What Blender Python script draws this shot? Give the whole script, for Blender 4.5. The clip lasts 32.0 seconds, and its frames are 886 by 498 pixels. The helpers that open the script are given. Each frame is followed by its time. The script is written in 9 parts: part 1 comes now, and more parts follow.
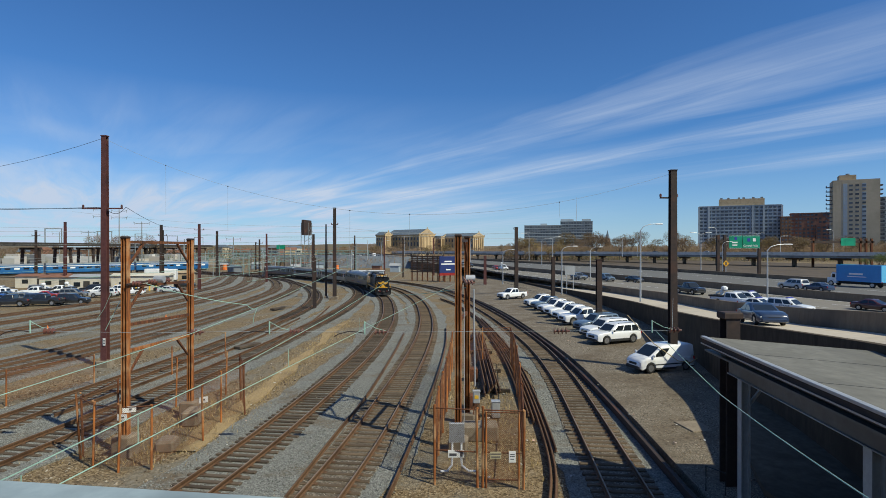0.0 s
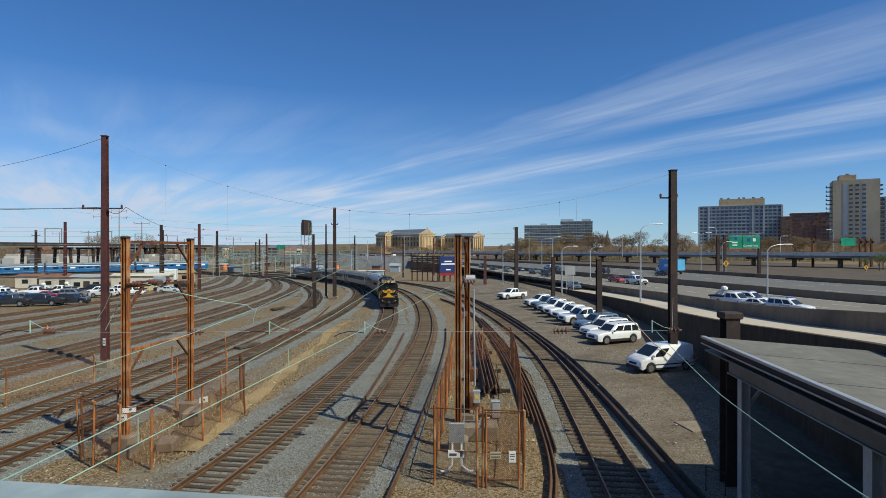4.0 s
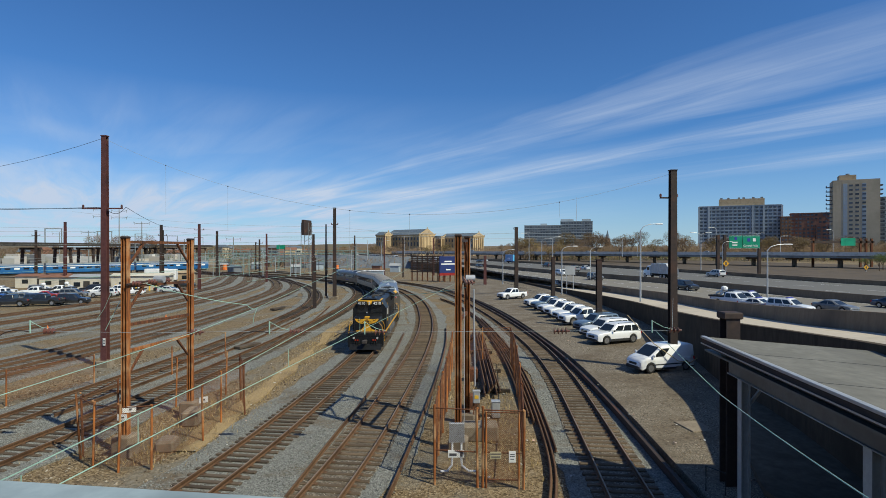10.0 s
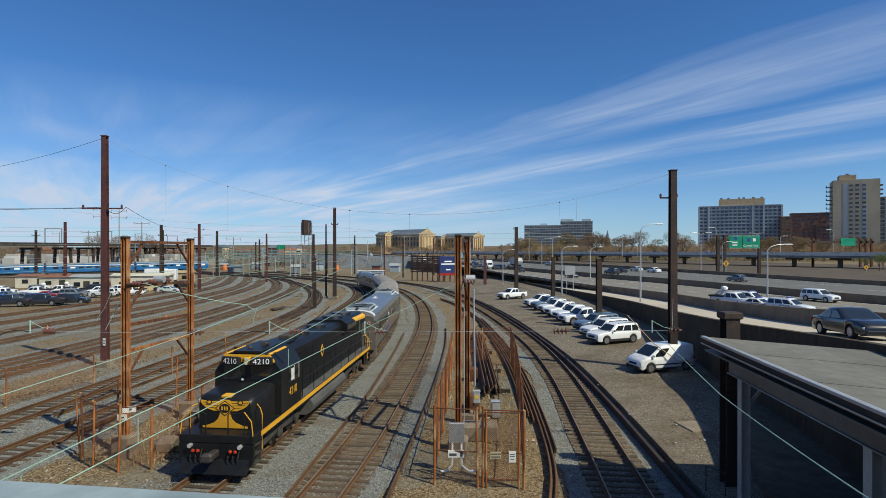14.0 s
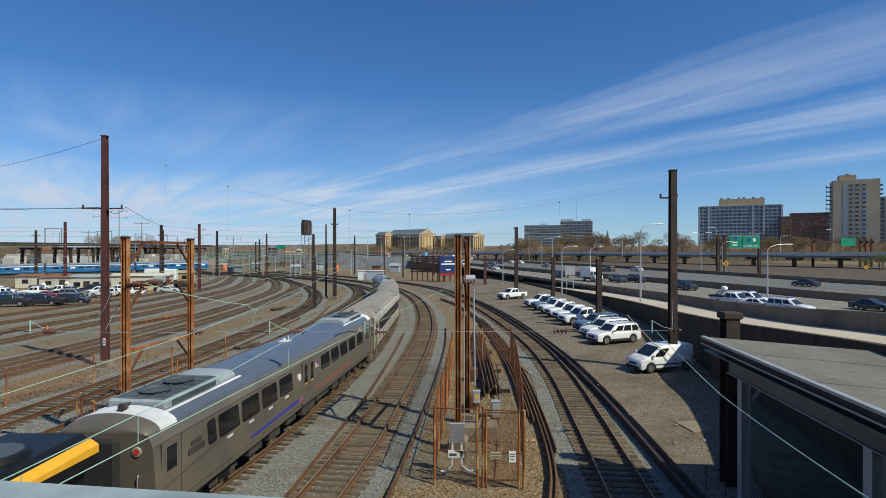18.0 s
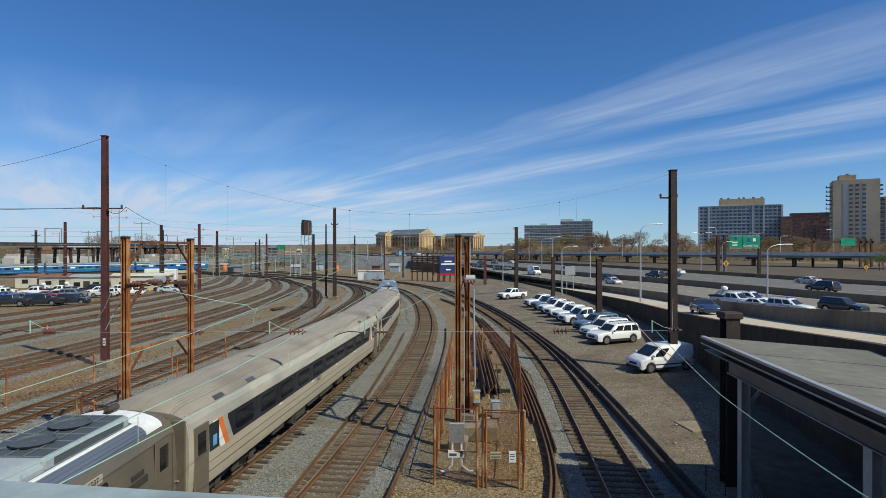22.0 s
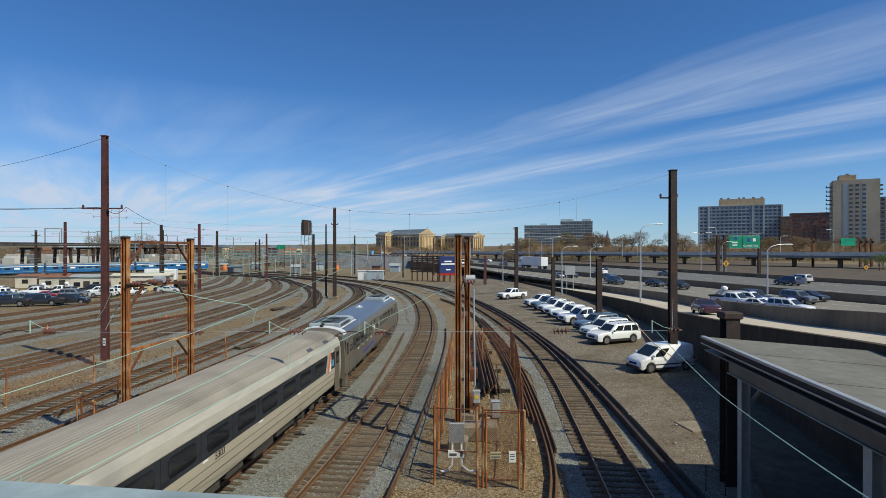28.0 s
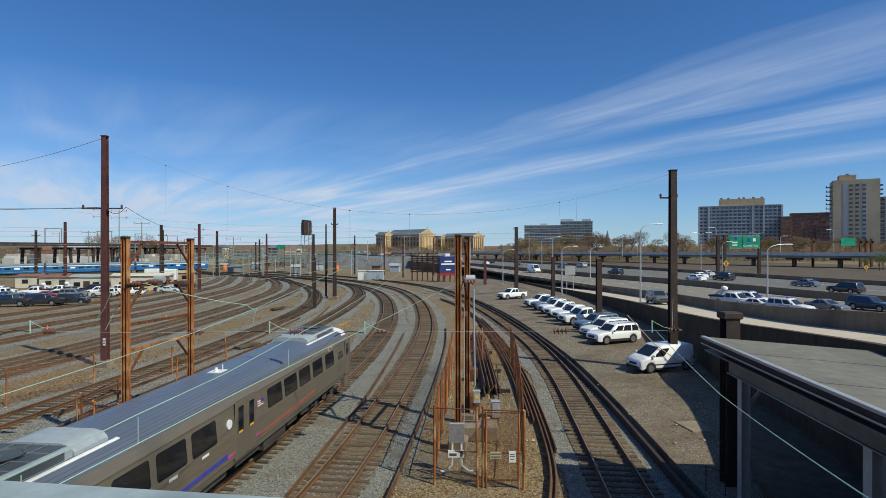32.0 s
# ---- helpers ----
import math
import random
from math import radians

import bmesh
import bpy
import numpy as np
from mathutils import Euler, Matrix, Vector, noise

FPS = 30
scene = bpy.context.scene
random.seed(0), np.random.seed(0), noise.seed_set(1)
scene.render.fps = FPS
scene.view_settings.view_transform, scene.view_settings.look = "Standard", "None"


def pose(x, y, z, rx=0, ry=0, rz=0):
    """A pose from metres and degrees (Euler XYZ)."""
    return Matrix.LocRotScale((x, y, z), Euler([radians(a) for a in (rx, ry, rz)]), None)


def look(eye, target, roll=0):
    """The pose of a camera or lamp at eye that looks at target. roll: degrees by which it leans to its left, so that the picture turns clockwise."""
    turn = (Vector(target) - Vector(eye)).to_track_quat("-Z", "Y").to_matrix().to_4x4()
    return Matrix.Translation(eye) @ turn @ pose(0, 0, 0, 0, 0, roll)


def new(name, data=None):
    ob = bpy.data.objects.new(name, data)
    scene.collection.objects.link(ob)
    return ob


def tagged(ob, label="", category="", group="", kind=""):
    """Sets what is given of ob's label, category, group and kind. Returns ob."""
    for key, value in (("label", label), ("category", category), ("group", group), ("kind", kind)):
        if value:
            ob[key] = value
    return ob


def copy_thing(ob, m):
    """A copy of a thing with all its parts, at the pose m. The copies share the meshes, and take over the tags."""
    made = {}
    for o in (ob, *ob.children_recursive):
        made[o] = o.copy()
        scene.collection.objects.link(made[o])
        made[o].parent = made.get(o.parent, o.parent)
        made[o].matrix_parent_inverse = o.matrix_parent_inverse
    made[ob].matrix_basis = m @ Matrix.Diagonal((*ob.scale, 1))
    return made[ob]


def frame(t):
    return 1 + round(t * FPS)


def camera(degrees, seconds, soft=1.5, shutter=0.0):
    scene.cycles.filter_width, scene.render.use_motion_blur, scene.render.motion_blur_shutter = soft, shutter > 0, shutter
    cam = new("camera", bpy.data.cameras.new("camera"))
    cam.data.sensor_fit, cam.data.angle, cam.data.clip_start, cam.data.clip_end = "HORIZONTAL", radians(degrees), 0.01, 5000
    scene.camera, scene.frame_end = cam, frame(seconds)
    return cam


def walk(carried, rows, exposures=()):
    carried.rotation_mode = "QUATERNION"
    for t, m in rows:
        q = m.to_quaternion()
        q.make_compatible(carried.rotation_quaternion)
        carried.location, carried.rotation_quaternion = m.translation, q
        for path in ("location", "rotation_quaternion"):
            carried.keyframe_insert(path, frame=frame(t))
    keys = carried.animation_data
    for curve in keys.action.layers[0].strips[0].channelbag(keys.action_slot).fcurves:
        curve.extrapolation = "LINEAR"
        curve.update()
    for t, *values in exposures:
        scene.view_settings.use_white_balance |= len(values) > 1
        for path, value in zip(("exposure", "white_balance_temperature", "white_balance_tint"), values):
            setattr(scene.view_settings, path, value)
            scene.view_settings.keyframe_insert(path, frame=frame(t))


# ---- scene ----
EYE = (0.0, 0.0, 8.9)
cam = camera(78.17, 32.0, soft=0.5)
CAM_POSE = pose(*EYE, 90 - 0.131, 0, 0)
walk(cam, [(0.0, CAM_POSE), (32.0, CAM_POSE)], exposures=[(0.0, -0.33), (32.0, -0.33)])

# ---- daylight ----
SUN_DIR = Vector((7.3, -5.15, 9.4)).normalized()
sun_data = bpy.data.lights.new("sun", "SUN")
sun_data.energy, sun_data.angle, sun_data.color = 5.6, radians(0.53), (0.98, 0.945, 0.74)
sun = new("sun", sun_data)
sun.matrix_world = look(SUN_DIR * 300, (0, 0, 0))

world = bpy.data.worlds.new("sky")
scene.world = world
world.use_nodes = True
wn, wl = world.node_tree.nodes, world.node_tree.links
wn.clear()


def wnode(kind, **kw):
    n = wn.new(kind)
    for k, v in kw.items():
        n.inputs[k].default_value = v
    return n


sky = wn.new("ShaderNodeTexSky")
sky.sky_type, sky.sun_disc = "NISHITA", False
sky.sun_elevation = math.asin(SUN_DIR.z)
sky.sun_rotation = math.atan2(SUN_DIR.x, SUN_DIR.y)
sky.altitude, sky.air_density, sky.dust_density, sky.ozone_density = 200, 1.0, 0.05, 5.0
# cirrus: long thin streaks on a plane high above
geo = wn.new("ShaderNodeTexCoord")
sep = wn.new("ShaderNodeSeparateXYZ")
wl.new(geo.outputs["Generated"], sep.inputs[0])


def wmath(op, a, b=None, clamp=False):
    n = wn.new("ShaderNodeMath")
    n.operation, n.use_clamp = op, clamp
    for i, v in enumerate((a, b)):
        if v is None:
            continue
        if isinstance(v, (int, float)):
            n.inputs[i].default_value = v
        else:
            wl.new(v, n.inputs[i])
    return n.outputs[0]


zz = wmath("ADD", wmath("MAXIMUM", sep.outputs[2], 0.0), 0.03)
px_, py_ = wmath("DIVIDE", sep.outputs[0], zz), wmath("DIVIDE", sep.outputs[1], zz)
# the wind has drawn the cirrus out towards the far left of the horizon
along = wmath("ADD", wmath("MULTIPLY", px_, -0.572), wmath("MULTIPLY", py_, 0.82))
across = wmath("ADD", wmath("MULTIPLY", px_, 0.82), wmath("MULTIPLY", py_, 0.572))


def cloud_noise(sa, sb, scale, detail, rough, distortion, shift=0.0):
    c = wn.new("ShaderNodeCombineXYZ")
    wl.new(wmath("MULTIPLY", along, sa), c.inputs[0])
    wl.new(wmath("MULTIPLY", across, sb), c.inputs[1])
    c.inputs[2].default_value = shift
    n = wnode("ShaderNodeTexNoise", Scale=scale, Detail=detail, Roughness=rough, Distortion=distortion)
    wl.new(c.outputs[0], n.inputs["Vector"])
    return n.outputs[0]


def stretch_to(v, lo, hi):
    return wmath("MULTIPLY", wmath("SUBTRACT", v, lo), 1.0 / (hi - lo), True)


bend = wmath("ADD", across, wmath("MULTIPLY", wmath("SUBTRACT", cloud_noise(0.16, 0.35, 1.0, 3.0, 0.5, 0.0, 4.0), 0.5), 0.3))
bend = wmath("ADD", bend, wmath("MULTIPLY", wmath("SUBTRACT", cloud_noise(0.5, 1.6, 1.0, 5.0, 0.6, 0.4, 2.0), 0.5), 0.75))
fibre = stretch_to(cloud_noise(0.3, 2.4, 1.0, 8.0, 0.6, 0.8), 0.28, 0.75)
drift = stretch_to(cloud_noise(0.28, 0.5, 1.0, 3.0, 0.55, 0.3, 9.0), 0.36, 0.62)


def bank(center, width, dense):
    d = wmath("ABSOLUTE", wmath("SUBTRACT", bend, center))
    return wmath("MULTIPLY", stretch_to(d, width, 0.0), dense)


banks = wmath("ADD", wmath("ADD", bank(2.98, 0.5, 1.3), bank(4.1, 0.55, 1.35)), bank(5.6, 0.6, 0.75))
low = stretch_to(sep.outputs[2], 0.27, 0.09)
side = stretch_to(sep.outputs[0], 0.35, -0.35)
haze = wmath("MULTIPLY", wmath("POWER", stretch_to(sep.outputs[2], 0.2, 0.0), 1.6), 0.42)
veil = wmath("MULTIPLY", wmath("MULTIPLY", low, side), wmath("MULTIPLY", wmath("ADD", wmath("MULTIPLY", fibre, 0.95), 0.2), wmath("ADD", wmath("MULTIPLY", drift, 0.8), 0.2)))
cirrus = wmath("MULTIPLY", wmath("MULTIPLY", banks, fibre), wmath("ADD", wmath("MULTIPLY", drift, 0.75), 0.25))
dot = wn.new("ShaderNodeVectorMath")
dot.operation = "DOT_PRODUCT"
dot.inputs[1].default_value = SUN_DIR
wl.new(geo.outputs["Generated"], dot.inputs[0])
aureole = wmath("MULTIPLY", wmath("POWER", stretch_to(dot.outputs["Value"], 0.2, 1.0), 2.0), 0.35)
cover = wmath("ADD", wmath("ADD", wmath("MULTIPLY", cirrus, 0.75), veil), wmath("ADD", haze, aureole), True)
mixc = wn.new("ShaderNodeMix")
mixc.data_type = "RGBA"
wl.new(cover, mixc.inputs[0])
cool = wn.new("ShaderNodeMix")
cool.data_type, cool.blend_type = "RGBA", "MULTIPLY"
cool.inputs[0].default_value = 1.0
cool.inputs[7].default_value = (0.56, 0.96, 1.34, 1)
wl.new(sky.outputs[0], cool.inputs[6])
wl.new(cool.outputs[2], mixc.inputs[6])
mixc.inputs[7].default_value = (6.6, 7.9, 9.9, 1)
bg = wnode("ShaderNodeBackground", Strength=0.1)
wl.new(mixc.outputs[2], bg.inputs[0])
wout = wn.new("ShaderNodeOutputWorld")
wl.new(bg.outputs[0], wout.inputs[0])

# ---- materials ----


def mat(name, c1, c2=None, rough=0.7, metal=0.0, scale=6.0, broad=0.35, bump=0.0, bscale=None, vary=0.0, stretch=(1, 1, 1),
        c3=None, spec=0.4, coords="Object", coat=0.0):
    """Two-scale procedural surface: fine grain c1-c2, broad stains towards c3, bump, and a small shift per object."""
    m = bpy.data.materials.new(name)
    m.use_nodes = True
    nt = m.node_tree
    nodes, links = nt.nodes, nt.links
    b = nodes["Principled BSDF"]
    b.inputs["Roughness"].default_value, b.inputs["Metallic"].default_value = rough, metal
    b.inputs["Specular IOR Level"].default_value = spec
    b.inputs["Coat Weight"].default_value = coat
    c2 = c2 or tuple(min(1, v * 1.25) for v in c1)
    c3 = c3 or tuple(v * 0.72 for v in c1)
    if coords == "World":
        co = nodes.new("ShaderNodeNewGeometry").outputs["Position"]
    else:
        co = nodes.new("ShaderNodeTexCoord").outputs[coords]
    mp = nodes.new("ShaderNodeMapping")
    mp.inputs["Scale"].default_value = stretch
    links.new(co, mp.inputs[0])
    fine = nodes.new("ShaderNodeTexNoise")
    fine.inputs["Scale"].default_value, fine.inputs["Detail"].default_value, fine.inputs["Roughness"].default_value = scale, 5, 0.65
    wide = nodes.new("ShaderNodeTexNoise")
    wide.inputs["Scale"].default_value, wide.inputs["Detail"].default_value = broad, 4
    links.new(mp.outputs[0], fine.inputs["Vector"])
    links.new(co, wide.inputs["Vector"])

    def ramp(src, lo, hi):
        r = nodes.new("ShaderNodeMapRange")
        r.inputs[1].default_value, r.inputs[2].default_value = lo, hi
        links.new(src, r.inputs[0])
        return r.outputs[0]

    def mix(f, a, bb):
        x = nodes.new("ShaderNodeMix")
        x.data_type = "RGBA"
        links.new(f, x.inputs[0])
        for i, v in ((6, a), (7, bb)):
            if isinstance(v, tuple):
                x.inputs[i].default_value = (*v, 1)
            else:
                links.new(v, x.inputs[i])
        return x.outputs[2]

    col = mix(ramp(fine.outputs[0], 0.32, 0.68), c1, c2)
    col = mix(ramp(wide.outputs[0], 0.5, 0.72), col, c3)
    if vary:
        info = nodes.new("ShaderNodeObjectInfo")
        hsv = nodes.new("ShaderNodeHueSaturation")
        links.new(ramp(info.outputs["Random"], 0, 1), hsv.inputs["Value"])
        hsv.inputs["Value"].links[0].from_node.inputs[3].default_value = 1 - vary
        hsv.inputs["Value"].links[0].from_node.inputs[4].default_value = 1 + vary
        links.new(col, hsv.inputs["Color"])
        col = hsv.outputs[0]
    links.new(col, b.inputs["Base Color"])
    if bump:
        bn = nodes.new("ShaderNodeTexNoise")
        bn.inputs["Scale"].default_value, bn.inputs["Detail"].default_value = bscale or scale * 2, 4
        links.new(mp.outputs[0], bn.inputs["Vector"])
        bp = nodes.new("ShaderNodeBump")
        bp.inputs["Strength"].default_value, bp.inputs["Distance"].default_value = min(1, bump * 8), bump
        links.new(bn.outputs[0], bp.inputs["Height"])
        links.new(bp.outputs[0], b.inputs["Normal"])
    return m


def glow(name, c, strength):
    m = bpy.data.materials.new(name)
    m.use_nodes = True
    b = m.node_tree.nodes["Principled BSDF"]
    b.inputs["Base Color"].default_value = (*c, 1)
    b.inputs["Emission Color"].default_value, b.inputs["Emission Strength"].default_value = (*c, 1), strength
    return m


def stones(name, tones, size, rough=0.9, bump=0.03, patches=None, plo=0.5, phi=0.62, pscale=0.12, coords="World"):
    """Loose stone: cells of broken tones with relief; patches: another colour in broad drifts."""
    m = bpy.data.materials.new(name)
    m.use_nodes = True
    nodes, links = m.node_tree.nodes, m.node_tree.links
    b = nodes["Principled BSDF"]
    b.inputs["Roughness"].default_value, b.inputs["Specular IOR Level"].default_value = rough, 0.25
    co = nodes.new("ShaderNodeNewGeometry").outputs["Position"]
    vor = nodes.new("ShaderNodeTexVoronoi")
    vor.inputs["Scale"].default_value = 1 / size
    links.new(co, vor.inputs["Vector"])
    sepc = nodes.new("ShaderNodeSeparateColor")
    links.new(vor.outputs["Color"], sepc.inputs[0])
    ramp = nodes.new("ShaderNodeValToRGB")
    ramp.color_ramp.interpolation = "LINEAR"
    while len(ramp.color_ramp.elements) < len(tones):
        ramp.color_ramp.elements.new(0.5)
    for i, c in enumerate(tones):
        ramp.color_ramp.elements[i].position = i / max(1, len(tones) - 1)
        ramp.color_ramp.elements[i].color = (*c, 1)
    links.new(sepc.outputs[0], ramp.inputs[0])
    col = ramp.outputs[0]
    wide = nodes.new("ShaderNodeTexNoise")
    wide.inputs["Scale"].default_value, wide.inputs["Detail"].default_value, wide.inputs["Roughness"].default_value = pscale, 8, 0.62
    links.new(co, wide.inputs["Vector"])
    if patches:
        r = nodes.new("ShaderNodeMapRange")
        r.inputs[1].default_value, r.inputs[2].default_value = plo, phi
        links.new(wide.outputs[0], r.inputs[0])
        fine = nodes.new("ShaderNodeTexNoise")
        fine.inputs["Scale"].default_value, fine.inputs["Detail"].default_value = 5.0, 6
        links.new(co, fine.inputs["Vector"])
        pr = nodes.new("ShaderNodeValToRGB")
        pr.color_ramp.elements[0].position, pr.color_ramp.elements[1].position = 0.35, 0.68
        pr.color_ramp.elements[0].color, pr.color_ramp.elements[1].color = (*patches[0], 1), (*patches[1], 1)
        links.new(fine.outputs[0], pr.inputs[0])
        x = nodes.new("ShaderNodeMix")
        x.data_type = "RGBA"
        links.new(r.outputs[0], x.inputs[0])
        links.new(col, x.inputs[6])
        links.new(pr.outputs[0], x.inputs[7])
        col = x.outputs[2]
    links.new(col, b.inputs["Base Color"])
    bp = nodes.new("ShaderNodeBump")
    bp.inputs["Strength"].default_value, bp.inputs["Distance"].default_value = 0.8, bump
    links.new(vor.outputs["Distance"], bp.inputs["Height"])
    links.new(bp.outputs[0], b.inputs["Normal"])
    return m


M = {}
M["ballast"] = stones("ballast_stone", [(0.1, 0.1, 0.089), (0.17, 0.17, 0.152), (0.215, 0.216, 0.195), (0.31, 0.31, 0.28)], 0.05, bump=0.035,
                      patches=[(0.11, 0.078, 0.048), (0.19, 0.142, 0.09)], plo=0.52, phi=0.72, pscale=0.4)
M["crib"] = stones("brake_dust_ballast", [(0.05, 0.042, 0.033), (0.12, 0.102, 0.08), (0.18, 0.155, 0.122), (0.32, 0.285, 0.235)], 0.05, bump=0.04,
                   patches=[(0.09, 0.068, 0.047), (0.16, 0.125, 0.09)], plo=0.46, phi=0.66, pscale=0.4)
M["dirt"] = stones("yard_dirt", [(0.07, 0.046, 0.022), (0.16, 0.11, 0.058), (0.225, 0.16, 0.085), (0.34, 0.265, 0.165)], 0.07, bump=0.05,
                   patches=[(0.13, 0.12, 0.095), (0.25, 0.23, 0.185)], plo=0.48, phi=0.64, pscale=0.16)
M["drygrass"] = mat("dry_grass", (0.25, 0.175, 0.085), (0.4, 0.29, 0.15), rough=0.95, scale=9, bump=0.05, c3=(0.16, 0.11, 0.06))
M["lot"] = stones("lot_gravel", [(0.07, 0.058, 0.043), (0.145, 0.122, 0.093), (0.2, 0.165, 0.122), (0.34, 0.29, 0.225)], 0.04, bump=0.014,
                  patches=[(0.085, 0.066, 0.046), (0.18, 0.142, 0.1)], plo=0.45, phi=0.62, pscale=0.3)
M["rail"] = mat("rusty_rail", (0.095, 0.05, 0.026), (0.2, 0.112, 0.058), rough=0.7, metal=0.25, scale=14, bump=0.004)
M["railtop"] = mat("worn_rail_head", (0.25, 0.165, 0.108), (0.36, 0.26, 0.18), rough=0.5, metal=0.45, scale=5)
M["tie"] = mat("weathered_tie", (0.045, 0.033, 0.023), (0.13, 0.096, 0.066), rough=0.92, scale=9, stretch=(0.35, 3, 3), bump=0.015, vary=0.35)
M["tiebrown"] = mat("brown_dusty_tie", (0.058, 0.04, 0.025), (0.175, 0.125, 0.078), rough=0.92, scale=9, stretch=(0.35, 3, 3), bump=0.015, vary=0.35)
M["rust"] = mat("rusted_steel", (0.034, 0.015, 0.011), (0.24, 0.085, 0.03), rough=0.88, scale=13, broad=0.9, bump=0.008, c3=(0.05, 0.026, 0.018), stretch=(1, 1, 0.12))
M["rustlight"] = mat("bright_rust", (0.075, 0.027, 0.014), (0.5, 0.17, 0.04), rough=0.9, scale=7, broad=1.2, bump=0.008, c3=(0.5, 0.3, 0.15), stretch=(1, 1, 0.1))
M["rustwire"] = mat("rusty_fence_wire", (0.11, 0.043, 0.02), (0.26, 0.105, 0.043), rough=0.9, scale=5, broad=0.8)
M["maroon"] = mat("maroon_mast_paint", (0.08, 0.026, 0.026), (0.12, 0.045, 0.04), rough=0.75, scale=4, broad=0.6, bump=0.004, c3=(0.045, 0.02, 0.02))
M["darkmast"] = mat("dark_brown_mast_paint", (0.028, 0.02, 0.018), (0.05, 0.034, 0.028), rough=0.75, scale=4, broad=0.5, c3=(0.09, 0.042, 0.026))
M["concrete"] = mat("aged_concrete", (0.2, 0.16, 0.115), (0.3, 0.25, 0.19), rough=0.9, scale=7, broad=0.5, bump=0.01, c3=(0.13, 0.1, 0.07))
M["wall"] = mat("stained_wall_concrete", (0.155, 0.113, 0.076), (0.215, 0.162, 0.112), rough=0.92, scale=3, broad=0.22, bump=0.008, c3=(0.1, 0.079, 0.06), stretch=(1, 1, 0.3))
M["deck"] = mat("pale_road_concrete", (0.44, 0.38, 0.3), (0.54, 0.47, 0.38), rough=0.9, scale=3, broad=0.12, bump=0.003, c3=(0.37, 0.32, 0.26))
M["asphalt"] = mat("highway_asphalt", (0.11, 0.107, 0.1), (0.16, 0.154, 0.143), rough=0.9, scale=6, broad=0.08, bump=0.003, c3=(0.13, 0.122, 0.11))
M["lane"] = mat("worn_concrete_lane", (0.175, 0.158, 0.132), (0.235, 0.213, 0.18), rough=0.9, scale=2, broad=0.1, bump=0.003, c3=(0.17, 0.16, 0.143))
M["white"] = mat("white_paint", (0.72, 0.72, 0.71), (0.8, 0.8, 0.79), rough=0.45, scale=3, c3=(0.62, 0.61, 0.58))
M["black"] = mat("black_paint", (0.012, 0.012, 0.013), (0.022, 0.022, 0.023), rough=0.45, scale=6)
M["grey"] = mat("grey_paint", (0.3, 0.31, 0.32), (0.38, 0.39, 0.4), rough=0.55, scale=5)
M["galv"] = mat("galvanised_steel", (0.46, 0.47, 0.48), (0.58, 0.59, 0.6), rough=0.5, metal=0.5, scale=9)
M["rubber"] = mat("tyre_rubber", (0.018, 0.018, 0.018), (0.03, 0.03, 0.03), rough=0.9, scale=12)
M["earth"] = mat("dark_bank_earth", (0.07, 0.052, 0.035), (0.13, 0.097, 0.065), rough=0.95, scale=3, broad=0.12, bump=0.02, c3=(0.05, 0.04, 0.03))
# darker copy of the wall concrete; the ramp wall's shade is put into its colour
M["shadewall"] = mat("shaded_wall_concrete", (0.058, 0.043, 0.03), (0.098, 0.074, 0.053), rough=0.92, scale=3, broad=0.22, bump=0.008, c3=(0.05, 0.039, 0.029), stretch=(1, 1, 0.3), spec=0.1)
# ---- mesh building ----


